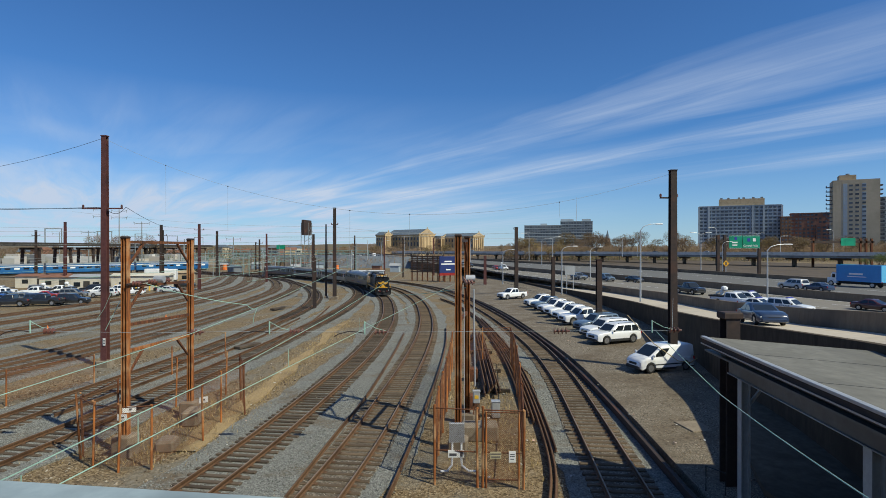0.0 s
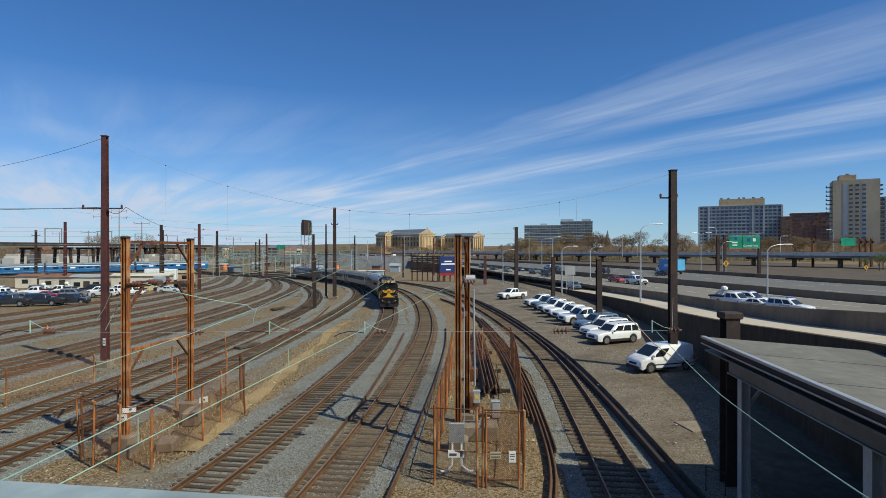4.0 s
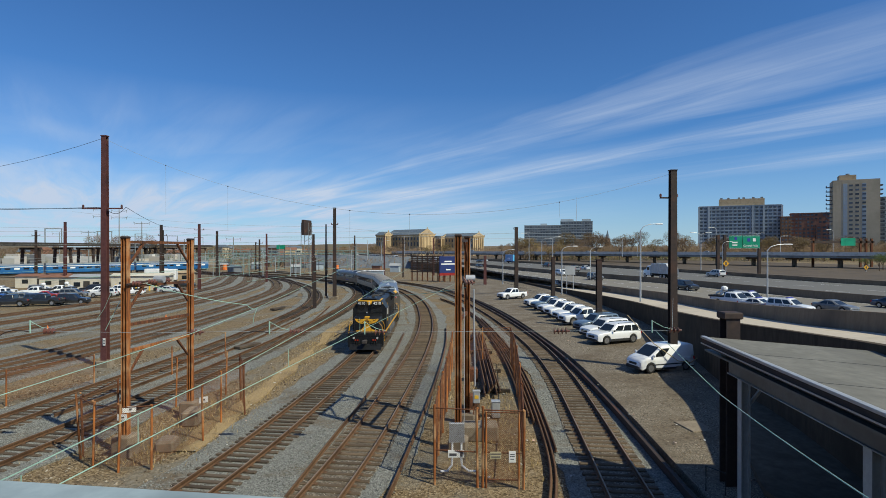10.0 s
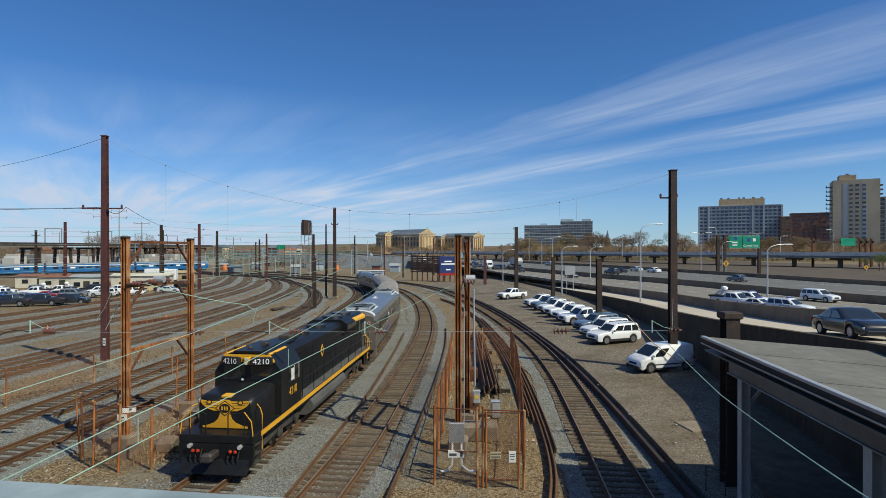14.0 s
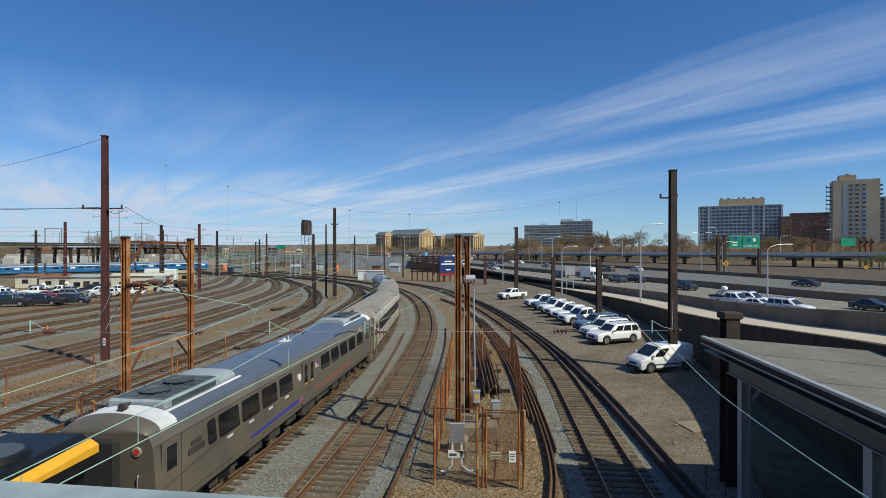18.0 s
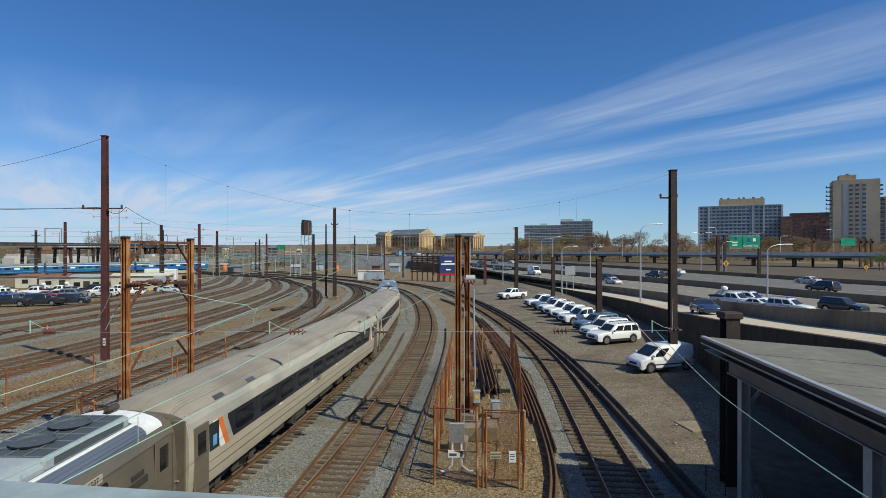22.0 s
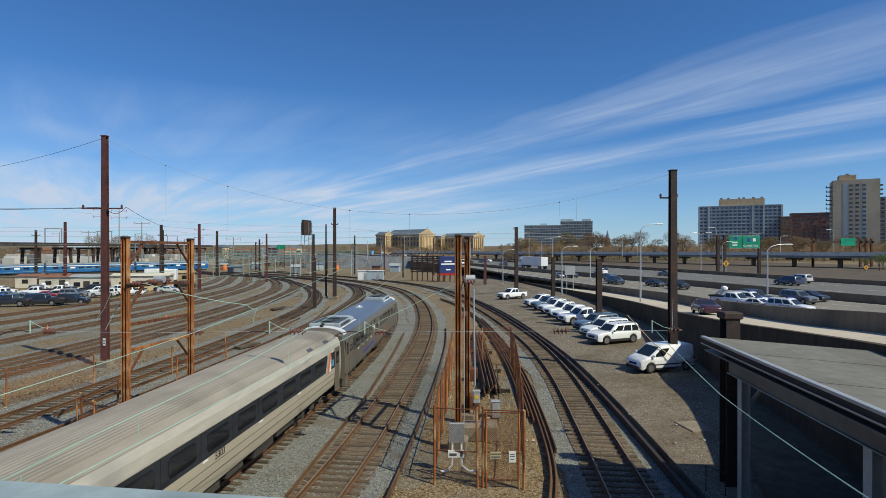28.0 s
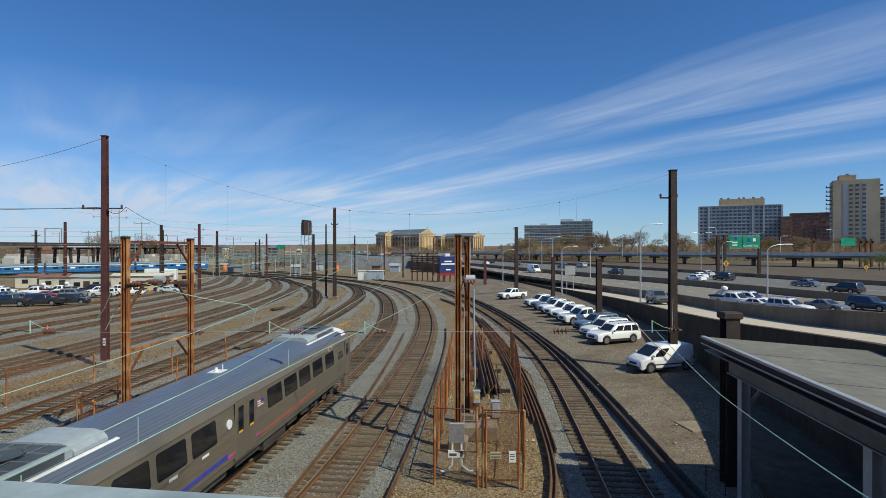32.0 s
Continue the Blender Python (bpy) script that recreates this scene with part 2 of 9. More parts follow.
class Mesh:
    """Collects vertices and faces; every shape may be set with a matrix."""

    def __init__(self):
        self.v, self.f = [], []

    def add(self, verts, faces, m=None):
        k = len(self.v)
        self.v += [tuple(m @ Vector(p)) for p in verts] if m else [tuple(p) for p in verts]
        self.f += [tuple(i + k for i in f) for f in faces]
        return self

    def box(self, x0, x1, y0, y1, z0, z1, bev=0.0, m=None):
        if not bev:
            v = [(x, y, z) for z in (z0, z1) for y in (y0, y1) for x in (x0, x1)]
            return self.add(v, [(0, 2, 3, 1), (4, 5, 7, 6), (0, 1, 5, 4), (2, 6, 7, 3), (0, 4, 6, 2), (1, 3, 7, 5)], m)
        b = min(bev, (x1 - x0) * 0.49, (y1 - y0) * 0.49, (z1 - z0) * 0.49)
        rings = []
        for z, i in ((z0, b), (z0 + b, 0), (z1 - b, 0), (z1, b)):
            a0, a1, c0, c1 = x0 + i, x1 - i, y0 + i, y1 - i
            rings.append([(a0 + b, c0, z), (a1 - b, c0, z), (a1, c0 + b, z), (a1, c1 - b, z),
                          (a1 - b, c1, z), (a0 + b, c1, z), (a0, c1 - b, z), (a0, c0 + b, z)])
        return self.loft(rings, m=m)

    def loft(self, rings, caps=True, closed=True, m=None):
        n = len(rings[0])
        v = [p for r in rings for p in r]
        f = []
        for a in range(len(rings) - 1):
            for i in range(n if closed else n - 1):
                j = (i + 1) % n
                f.append((a * n + i, a * n + j, (a + 1) * n + j, (a + 1) * n + i))
        if caps and closed:
            f.append(tuple(range(n - 1, -1, -1)))
            f.append(tuple(range((len(rings) - 1) * n, len(rings) * n)))
        return self.add(v, f, m)

    def cyl(self, p0, p1, r0, r1=None, seg=10, m=None, caps=True):
        r1 = r0 if r1 is None else r1
        p0, p1 = Vector(p0), Vector(p1)
        q = (p1 - p0).to_track_quat("Z", "Y").to_matrix()
        rings = []
        for p, r in ((p0, r0), (p1, r1)):
            rings.append([tuple(p + q @ Vector((r * math.cos(2 * math.pi * i / seg), r * math.sin(2 * math.pi * i / seg), 0))) for i in range(seg)])
        return self.loft(rings, caps, m=m)

    def tube(self, pts, r, seg=6, m=None):
        """One continuous round rod through the points."""
        P = [Vector(p) for p in pts]
        rings = []
        for i, p in enumerate(P):
            d = (P[min(i + 1, len(P) - 1)] - P[max(i - 1, 0)]).normalized()
            q = d.to_track_quat("Z", "Y").to_matrix()
            rings.append([tuple(p + q @ Vector((r * math.cos(2 * math.pi * k / seg), r * math.sin(2 * math.pi * k / seg), 0))) for k in range(seg)])
        return self.loft(rings, m=m)

    def lathe(self, prof, seg=14, m=None):
        """prof: radius, z."""
        rings = [[(r * math.cos(2 * math.pi * i / seg), r * math.sin(2 * math.pi * i / seg), z) for i in range(seg)] for r, z in prof]
        return self.loft(rings, m=m)

    def prism(self, prof, a0, a1, axis="x", m=None):
        """A closed 2D profile pushed along an axis: x takes (y, z), y takes (x, z), z takes (x, y)."""
        put = {"x": lambda p, a: (a, p[0], p[1]), "y": lambda p, a: (p[0], a, p[1]), "z": lambda p, a: (p[0], p[1], a)}[axis]
        return self.loft([[put(p, a0) for p in prof], [put(p, a1) for p in prof]], m=m)

    def sweep(self, path, prof, closed=True, caps=True):
        """prof: (side, up) pairs carried along a path; side is to the right of travel."""
        rings = []
        for i, p in enumerate(path):
            d = Vector(path[min(i + 1, len(path) - 1)]) - Vector(path[max(i - 1, 0)])
            s = Vector((d.y, -d.x, 0)).normalized()
            rings.append([(p[0] + s.x * a, p[1] + s.y * a, p[2] + b) for a, b in prof])
        return self.loft(rings, caps, closed)

    def ball(self, c, r, seg=8, rings=5, m=None):
        rx, ry, rz = r if isinstance(r, tuple) else (r, r, r)
        rg = []
        for k in range(rings + 1):
            a = math.pi * (k / rings - 0.5) * 0.98
            rg.append([(c[0] + rx * math.cos(a) * math.cos(2 * math.pi * i / seg), c[1] + ry * math.cos(a) * math.sin(2 * math.pi * i / seg), c[2] + rz * math.sin(a)) for i in range(seg)])
        return self.loft(rg, m=m)

    def data(self, name, material, smooth=None):
        me = bpy.data.meshes.new(name)
        me.from_pydata(self.v, [], self.f)
        me.materials.append(material)
        if smooth:
            me.shade_smooth()
            me.set_sharp_from_angle(angle=radians(smooth))
        return me


def part(name, mesh, material, parent=None, label="", smooth=None, at=None):
    """One mesh object, under a thing, under a part, or on its own."""
    ob = new(name, mesh.data(name, material, smooth) if isinstance(mesh, Mesh) else mesh)
    if parent:
        ob.parent = parent
    if at:
        ob.matrix_basis = at
    return tagged(ob, label)


DEPTH = 0.862  # the plan below was drawn with its depths a little long; every place is set back by this factor


EYE_WARP = 0.01464  # growth of the distance from the eye past 41 m, fitted to the camera's view; the plan was drawn level


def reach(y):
    """How many times farther from the eye than drawn a place at depth y is put, to fit the view."""
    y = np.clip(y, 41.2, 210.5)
    return 8.9 / (8.9 - EYE_WARP * (y - 41.2))


def out_from_eye(path):
    """Level plan points, pushed out along the camera's sight lines."""
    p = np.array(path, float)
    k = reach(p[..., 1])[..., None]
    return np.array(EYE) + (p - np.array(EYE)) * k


def thing(name, label, category, m=None, group="", kind=""):
    ob = new(name)
    ob.empty_display_size = 0.3
    if m:
        m = m.copy()
        m.translation.y *= DEPTH
        ob.matrix_basis = m
    return tagged(ob, label, category, group, kind)


def spline(pts, step=1.0, soft=0):
    """A smooth plan curve through points (x, y[, z]), at even steps."""
    P = [Vector((*p, 0.0)[:3]) if len(p) == 2 else Vector(p) for p in pts]
    P = [P[0] * 2 - P[1]] + P + [P[-1] * 2 - P[-2]]
    out = []
    for i in range(1, len(P) - 2):
        n = max(2, int((P[i + 1] - P[i]).length / 0.5))
        for k in range(n):
            t = k / n
            a, b, c, d = P[i - 1:i + 3]
            out.append(0.5 * (2 * b + (c - a) * t + (2 * a - 5 * b + 4 * c - d) * t * t + (3 * b - a - 3 * c + d) * t ** 3))
    out.append(P[-2])
    A = np.array(out) * np.array([1, DEPTH, 1])
    for _ in range(soft):
        A[1:-1] = A[1:-1] * 0.5 + (A[:-2] + A[2:]) * 0.25
    s = np.concatenate([[0], np.cumsum(np.linalg.norm(np.diff(A, axis=0), axis=1))])
    n = max(2, int(s[-1] / step) + 1)
    at = np.linspace(0, s[-1], n)
    return np.stack([np.interp(at, s, A[:, k]) for k in range(3)], 1)


def offset(path, side, up=0.0):
    d = np.gradient(path[:, :2], axis=0)
    d /= np.linalg.norm(d, axis=1)[:, None]
    out = path.copy()
    out[:, 0] += d[:, 1] * side
    out[:, 1] -= d[:, 0] * side
    out[:, 2] += up
    return out


def ribbon(left, right, skirt=0.0):
    """A sheet between two curves with the same count, with sides down to skirt below."""
    ms = Mesh()
    n = len(left)
    v = [tuple(p) for p in left] + [tuple(p) for p in right]
    f = [(i, i + n, i + n + 1, i + 1) for i in range(n - 1)]
    if skirt:
        v += [(p[0], p[1], p[2] - skirt) for p in left] + [(p[0], p[1], p[2] - skirt) for p in right]
        f += [(i + 2 * n, i, i + 1, i + 1 + 2 * n) for i in range(n - 1)]
        f += [(i + n, i + 3 * n, i + 1 + 3 * n, i + 1 + n) for i in range(n - 1)]
    return ms.add(v, f)


def resample(path, n):
    s = np.concatenate([[0], np.cumsum(np.linalg.norm(np.diff(path, axis=0), axis=1))])
    at = np.linspace(0, s[-1], n)
    return np.stack([np.interp(at, s, path[:, k]) for k in range(3)], 1)


# ---- plan ----
TRACKS = {
    "one": [(-10.4, -112), (-10.2, -50), (-10.05, -8), (-9.95, 10), (-9.68, 18.2), (-9.3, 22.1), (-8.6, 26.3), (-7.85, 34.1), (-6.91, 47.2), (-6.54, 57.2), (-6.53, 67.7), (-7.01, 80.9), (-8.45, 97.5), (-10.5, 113), (-14.7, 132.5), (-22.4, 152.9), (-34.9, 174.3), (-51.1, 194.7), (-85, 225)],
    "two": [(-6.5, -8), (-5.6, 10), (-5.0, 17.7), (-4.35, 22.6), (-3.65, 29.2), (-2.95, 39.4), (-2.3, 50.5), (-1.88, 65), (-2.1, 79), (-3.3, 97.5), (-5.4, 114.3), (-9.5, 134.3), (-17.2, 155.3), (-29.1, 177.4), (-45, 198.6), (-80, 231)],
    "five": [(3.5, -8), (5.6, 10), (6.2, 17.1), (6.78, 23.9), (7.28, 30.1), (8.0, 39.7), (8.3, 46.1), (8.35, 58.2), (7.25, 76), (5.6, 93), (2.75, 115.6), (-1.75, 138), (-9, 157.7), (-21.6, 180.6), (-36.9, 202.6), (-70, 236)],
    "a": [(-21.5, 6), (-18.75, 26.8), (-18.1, 31.6), (-17.2, 40.5), (-16.5, 48.3), (-15.7, 59.3), (-14.6, 87.3), (-15.3, 114.3), (-18.5, 136.2), (-23.8, 155.3), (-33.3, 174.3), (-49.4, 194.7), (-84, 222)],
    "b": [(-25, 10), (-22.5, 32.1), (-22, 38.6), (-21.4, 44.4), (-20.5, 59.6), (-20.2, 87.3), (-21.8, 107), (-26, 127.5), (-31.8, 146.1), (-41.2, 168.4), (-55.2, 191), (-90, 222)],
    "c": [(-34, 18), (-31, 44.3), (-29.9, 57.2), (-29.1, 67.2), (-28.7, 83.6), (-29.4, 108.1), (-32.1, 136.2), (-37.2, 157.7), (-45.8, 180.6), (-58.6, 202.6), (-90, 232)],
    "d": [(-37, 22), (-33.7, 48.1), (-32.7, 62.6), (-32.2, 74.3), (-32.3, 93.8), (-34.7, 127.5), (-40.1, 152.9), (-48.2, 177.4), (-60.4, 202.6), (-92, 234)],
    "e": [(-45, 30), (-41.7, 59.6), (-40.6, 77.7), (-40, 92.1), (-40.6, 118.4), (-43.6, 146.1), (-49.3, 171.3), (-58.4, 198.6), (-90, 236)],
    "f": [(-49, 38), (-46.4, 66.4), (-44.8, 85.8), (-44, 100.5), (-45.2, 132.5), (-49.6, 157.7), (-56.8, 183.9), (-66.8, 211.2), (-95, 240)],
    "g": [(-55, 44), (-52, 74.3), (-50, 95.7), (-49.6, 114.3), (-52.1, 146.1), (-58.7, 174.3), (-71.5, 211.2), (-100, 244)],
    "h": [(-61, 50), (-57.6, 82.2), (-55.8, 107), (-55.3, 127.5), (-58.2, 155.3), (-66, 187.4), (-77.6, 220.5), (-105, 248)],
}
PATHS = {k: spline(v, 0.6, 60) for k, v in TRACKS.items()}
RAMP_WALL = spline([(40, -900, 8.2), (12, -200, 8.2), (5, -40, 8.1), (7, -6, 7.4), (11.2, 6, 6.6), (14.8, 20, 5.7), (17.2, 32.1, 4.77), (17.9, 40.4, 4.25), (22.1, 62.7, 2.82), (23.7, 84, 2.1), (23.2, 116, 1.2), (19.5, 150, 0.75), (12, 208, 0.5), (-2, 290, 0.5), (-42, 425, 0.5), (-122, 700, 0.5), (-212, 980, 0.5)], 1.5, 20)
# ---- ground ----


def ground():
    ms = Mesh()
    # a fine patch under the yard, then coarse rings to the horizon
    xs = [-4000, -1500, -500, -200] + list(range(-120, 61, 6)) + [120, 300, 700, 1500, 4000]
    ys = [-3000, -800, -200, -60] + list(range(-12, 205, 6)) + [260, 400, 700, 1500, 4500]
    v, f = [], []
    for y in ys:
        for x in xs:
            near = -120 < x < 60 and -12 < y < 205
            v.append((x, y, -0.17 + (0.05 * noise.noise((x * 0.11, y * 0.11, 0)) if near else 0)))
    n = len(xs)
    for j in range(len(ys) - 1):
        for i in range(n - 1):
            f.append((j * n + i, j * n + i + 1, (j + 1) * n + i + 1, (j + 1) * n + i))
    ms.add(v, f)
    return tagged(part("ground", ms, M["dirt"], smooth=60), "brown cinder dirt of a railway yard", "ground", kind="structure")


ground()


def strip(path, w0, w1, z, skirt=0.3, wob=0.0):
    """A bed along a path from side w0 to side w1 with uneven borders."""
    rng = np.random.RandomState(len(path))
    a, b = offset(path, w0, z), offset(path, w1, z)
    if wob:
        for p in (a, b):
            k = np.convolve(rng.randn(len(path) + 8), np.ones(9) / 9, "valid") * wob
            p[:, 0] += k
    return ribbon(a, b, skirt)


RAIL = [(-0.036, 0.0), (-0.036, 0.045), (-0.012, 0.06), (0.012, 0.06), (0.036, 0.045), (0.036, 0.0), (0.02, -0.025), (0.012, -0.1), (0.07, -0.12), (0.07, -0.135), (-0.07, -0.135), (-0.07, -0.12), (-0.012, -0.1), (-0.02, -0.025)]
RAIL_FAR = [(-0.036, 0.05), (0.036, 0.05), (0.06, -0.13), (-0.06, -0.13)]


def tie_mesh():
    ms = Mesh()
    ms.box(-1.3, 1.3, -0.1, 0.1, -0.2, -0.037, 0.02)
    return ms.data("tie", M["tie"])


TIE = tie_mesh()
TIE_BROWN = TIE.copy()
TIE_BROWN.materials.clear()
TIE_BROWN.materials.append(M["tiebrown"])


def track(key, label, near=(0, 0), detail=True):
    path = PATHS[key]
    tr = thing("railway_track", label, "railway track", kind="structure")
    up = {"one": 0.04, "two": 0.03, "five": 0.03, "a": 0.05, "b": 0.05}.get(key, 0.066)
    part("ballast_bed", strip(path, -2.4, 2.4, up - 0.115 - 0.006 * (len(PATHS) - list(PATHS).index(key)) * 0.5, 0.3, 0.5), M["ballast"], tr, "grey crushed stone ballast")
    if key in ("two", "five"):
        part("crib_ballast", strip(path, -1.33, 1.33, up - 0.112, 0.05, 0.12), M["crib"], tr, "brown dusty stone between the rails")
    prof = RAIL if detail else RAIL_FAR
    for side in (-0.7525, 0.7525):
        part("rail", Mesh().sweep(offset(path, side, 0.098), prof), M["rail"], tr, smooth=30)
        a = offset(path, side - 0.027, 0.1615)
        b = offset(path, side + 0.027, 0.1615)
        part("rail_head", ribbon(a, b), M["railtop"], tr, "worn bright rail head")
    # ties
    step = 0.52
    s = np.concatenate([[0], np.cumsum(np.linalg.norm(np.diff(path[:, :2], axis=0), axis=1))])
    rng = random.Random(key)
    rest, plates = Mesh(), Mesh()
    d = np.gradient(path[:, :2], axis=0)
    for k in range(int(s[-1] / step)):
        at = k * step + rng.uniform(-0.04, 0.04)
        x, y = np.interp(at, s, path[:, 0]), np.interp(at, s, path[:, 1])
        dx, dy = np.interp(at, s, d[:, 0]), np.interp(at, s, d[:, 1])
        m = pose(x + rng.uniform(-0.05, 0.05), y, rng.uniform(-0.012, 0.006), 0, 0, math.degrees(math.atan2(dy, dx)) - 90 + rng.uniform(-1.5, 1.5))
        if near[0] * DEPTH <= y <= near[1] * DEPTH:
            t = new("tie", TIE_BROWN if key in ("two", "five") else TIE)
            t.parent, t.matrix_basis = tr, m
            for side in (-0.7525, 0.7525):
                plates.box(side - 0.19, side + 0.19, -0.085, 0.085, -0.04, -0.018, 0, m)
        elif 15 < y < 215:
            rest.box(-1.3, 1.3, -0.1, 0.1, -0.2, -0.037, 0, m)
    if plates.v:
        tagged(part("tie_plates", plates, M["rail"], tr, "brown rusted tie plates under the rails"), kind="stuff")
    if rest.v:
        tagged(part("tie_row", rest, M["tiebrown"] if key in ("two", "five") else M["tie"], tr), kind="stuff")
    return tr


track("one", "curved main track with brown rails and weathered wooden ties", (18, 125))
track("two", "curved main track with polished rails and brown wooden ties", (18, 125))
track("five", "curved siding track with rusty rails and old wooden ties", (18, 120))
track("a", "yard track with rusty rails in grey ballast", (24, 75))
track("b", "yard track with dark ties in grey ballast", (28, 80))
for key in "cdefgh":
    track(key, "far yard track with rusty rails on cinder ballast", detail=False)


# ---- lot, ramp and highway ----
LOT_L = spline([(3.5, -8), (8.6, 12), (9.3, 24), (9.9, 36), (10.2, 50), (9.6, 66), (8.4, 84), (6, 104), (1.5, 130), (-5, 150)], 2.0, 10)
LOT_R = RAMP_WALL[(RAMP_WALL[:, 1] < 155) & (RAMP_WALL[:, 1] > -8)].copy()
LOT_R[:, 2] = 0.42
n = 60
lot = ribbon(resample(LOT_L, n) + np.array([0, 0, 0.2]), resample(LOT_R, n) + np.array([0.2, 0, 0]), 0.4)
tagged(part("parking_lot", lot, M["lot"], smooth=60), "dusty gravel parking lot beside the tracks", "parking lot", kind="structure")


def ramp():
    w = RAMP_WALL
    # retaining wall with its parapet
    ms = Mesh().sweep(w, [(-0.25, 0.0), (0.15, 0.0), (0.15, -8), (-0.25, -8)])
    tagged(part("wall_ramp", ms, M["shadewall"]), "stained concrete retaining wall below the ramp, coloured for its shade", "wall", kind="structure")
    road = ribbon(offset(w, 0.15, -0.3), offset(w, 6.0, -0.28), 1.2)
    tagged(part("ramp_road", road, M["deck"]), "pale concrete ramp road in the sun", "road", kind="structure")
    far = Mesh().sweep(offset(w, 6.0), [(0.0, 0.82), (0.3, 0.82), (0.45, -8), (-0.15, -8), (-0.1, -0.2)])
    tagged(part("wall_barrier", far, M["wall"]), "brown stained concrete barrier beside the ramp", "wall", kind="structure")


ramp()
NEAR_LO = spline([(300, -910, 1.1), (190, -480, 1.1), (118, -200, 1.1), (60, 10, 1.1), (47, 52, 1.1), (43, 66, 1.1), (39.6, 76, 1.1), (36, 101, 1.1), (29, 147, 1.1), (20, 195, 1.0), (9, 260, 1.0), (-30, 420, 1.0), (-110, 700, 1.0), (-200, 980, 1.0)], 3)
NEAR_HI = spline([(332, -900, 1.15), (222, -470, 1.15), (150, -190, 1.15), (92, 20, 1.15), (69, 66, 1.15), (58, 91, 1.15), (49, 132, 1.15), (35, 181, 1.1), (15, 263, 1.1), (-22, 430, 1.1), (-98, 705, 1.1), (-186, 985, 1.1)], 3)
FAR_LO = spline([(333, -899, 1.8), (223, -469, 1.8), (151, -189, 1.8), (93, 21, 1.8), (70.2, 66, 1.8), (59.2, 91.5, 1.8), (50, 132.5, 1.8), (36, 181.5, 1.7), (16, 263.5, 1.6), (-21, 431, 1.6), (-97, 706, 1.6), (-185, 986, 1.6)], 3)
FAR_HI = spline([(372, -890, 1.85), (262, -460, 1.85), (190, -180, 1.85), (125, 30, 1.85), (98, 80, 1.85), (80, 122, 1.85), (70, 175, 1.85), (56, 240, 1.8), (30, 320, 1.8), (0, 440, 1.8), (-80, 712, 1.8), (-168, 992, 1.8)], 3)


def lerp(a, b, k, n=420, up=0.0):
    return resample(a, n) * (1 - k) + resample(b, n) * k + np.array([0, 0, up])


def highway():
    for lo, hi, nm in ((NEAR_LO, NEAR_HI, "near"), (FAR_LO, FAR_HI, "far")):
        tagged(part("road", ribbon(lerp(lo, hi, 0), lerp(lo, hi, 1), 0.5), M["lane"] if nm == "near" else M["asphalt"]), "worn grey highway carriageway", "road", kind="structure")
        for k in (0.02, 0.26, 0.5, 0.74, 0.97):
            p = lerp(lo, hi, k, 420, 0.006)
            ms = Mesh()
            dash = k not in (0.02, 0.97)
            lft, rgt = offset(p, -0.08), offset(p, 0.08)
            for i in range(0, 418, 3 if dash else 1):
                ms.add([tuple(q) for q in (lft[i], rgt[i], rgt[i + 1], lft[i + 1])], [(0, 1, 2, 3)])
            tagged(part("lane_marking", ms, M["white"]), "faded white lane line", "lane marking", kind="structure")
    med = Mesh().sweep(lerp(NEAR_HI, FAR_LO, 0.5, 300), [(-0.35, -0.6), (-0.12, 0.85), (0.12, 0.85), (0.35, -0.6)])
    tagged(part("wall_median", med, M["wall"]), "weathered concrete median barrier", "barrier", kind="structure")
    out = Mesh().sweep(lerp(FAR_HI, FAR_HI, 0, 300), [(-0.1, -0.6), (-0.1, 0.9), (0.25, 0.9), (0.4, -0.6)])
    tagged(part("wall_outer", out, M["wall"]), "weathered concrete barrier at the highway's outer edge", "barrier", kind="structure")


highway()


def verge():
    a = lerp(FAR_HI, FAR_HI, 0, 120)
    b = offset(a, 170)
    a[:, 2] = b[:, 2] = 0.3
    tagged(part("roadside_bank", ribbon(b, a), M["earth"]), "dark brown bare bank beyond the highway", "bank", kind="structure")
    c, d = offset(RAMP_WALL, 9.5), lerp(NEAR_LO, NEAR_LO, 0, 700)
    c = resample(c[(c[:, 1] > -5) & (c[:, 1] < 280)], 120)
    d = d[(d[:, 1] > -5) & (d[:, 1] < 280)]
    d = resample(d, 120)
    c[:, 2] = d[:, 2] = 0.9
    tagged(part("shoulder_verge", ribbon(c, d, 0.5), M["earth"]), "dark littered verge between the ramp and the highway", "verge", kind="structure")


verge()
# ---- train ----
M["loco"] = mat("black_locomotive_paint", (0.008, 0.0085, 0.0095), (0.013, 0.0135, 0.015), rough=0.4, scale=4, broad=0.5, c3=(0.018, 0.0175, 0.017), spec=0.25)
M["gold"] = mat("golden_yellow_paint", (0.72, 0.36, 0.02), (0.8, 0.42, 0.035), rough=0.45, scale=5, c3=(0.62, 0.3, 0.02))
M["letter"] = mat("white_lettering", (0.8, 0.8, 0.78), (0.85, 0.85, 0.83), rough=0.6)
M["under"] = mat("grimy_underframe", (0.035, 0.031, 0.027), (0.075, 0.066, 0.056), rough=0.85, scale=7, bump=0.004)
M["tank"] = mat("dusty_grey_tank", (0.075, 0.073, 0.07), (0.12, 0.116, 0.11), rough=0.7, scale=5)
M["wheel"] = mat("wheel_steel", (0.07, 0.06, 0.055), (0.13, 0.11, 0.1), rough=0.55, metal=0.6, scale=9)
M["glass"] = mat("dark_tinted_glass", (0.012, 0.014, 0.018), (0.016, 0.018, 0.022), rough=0.06, spec=0.6)
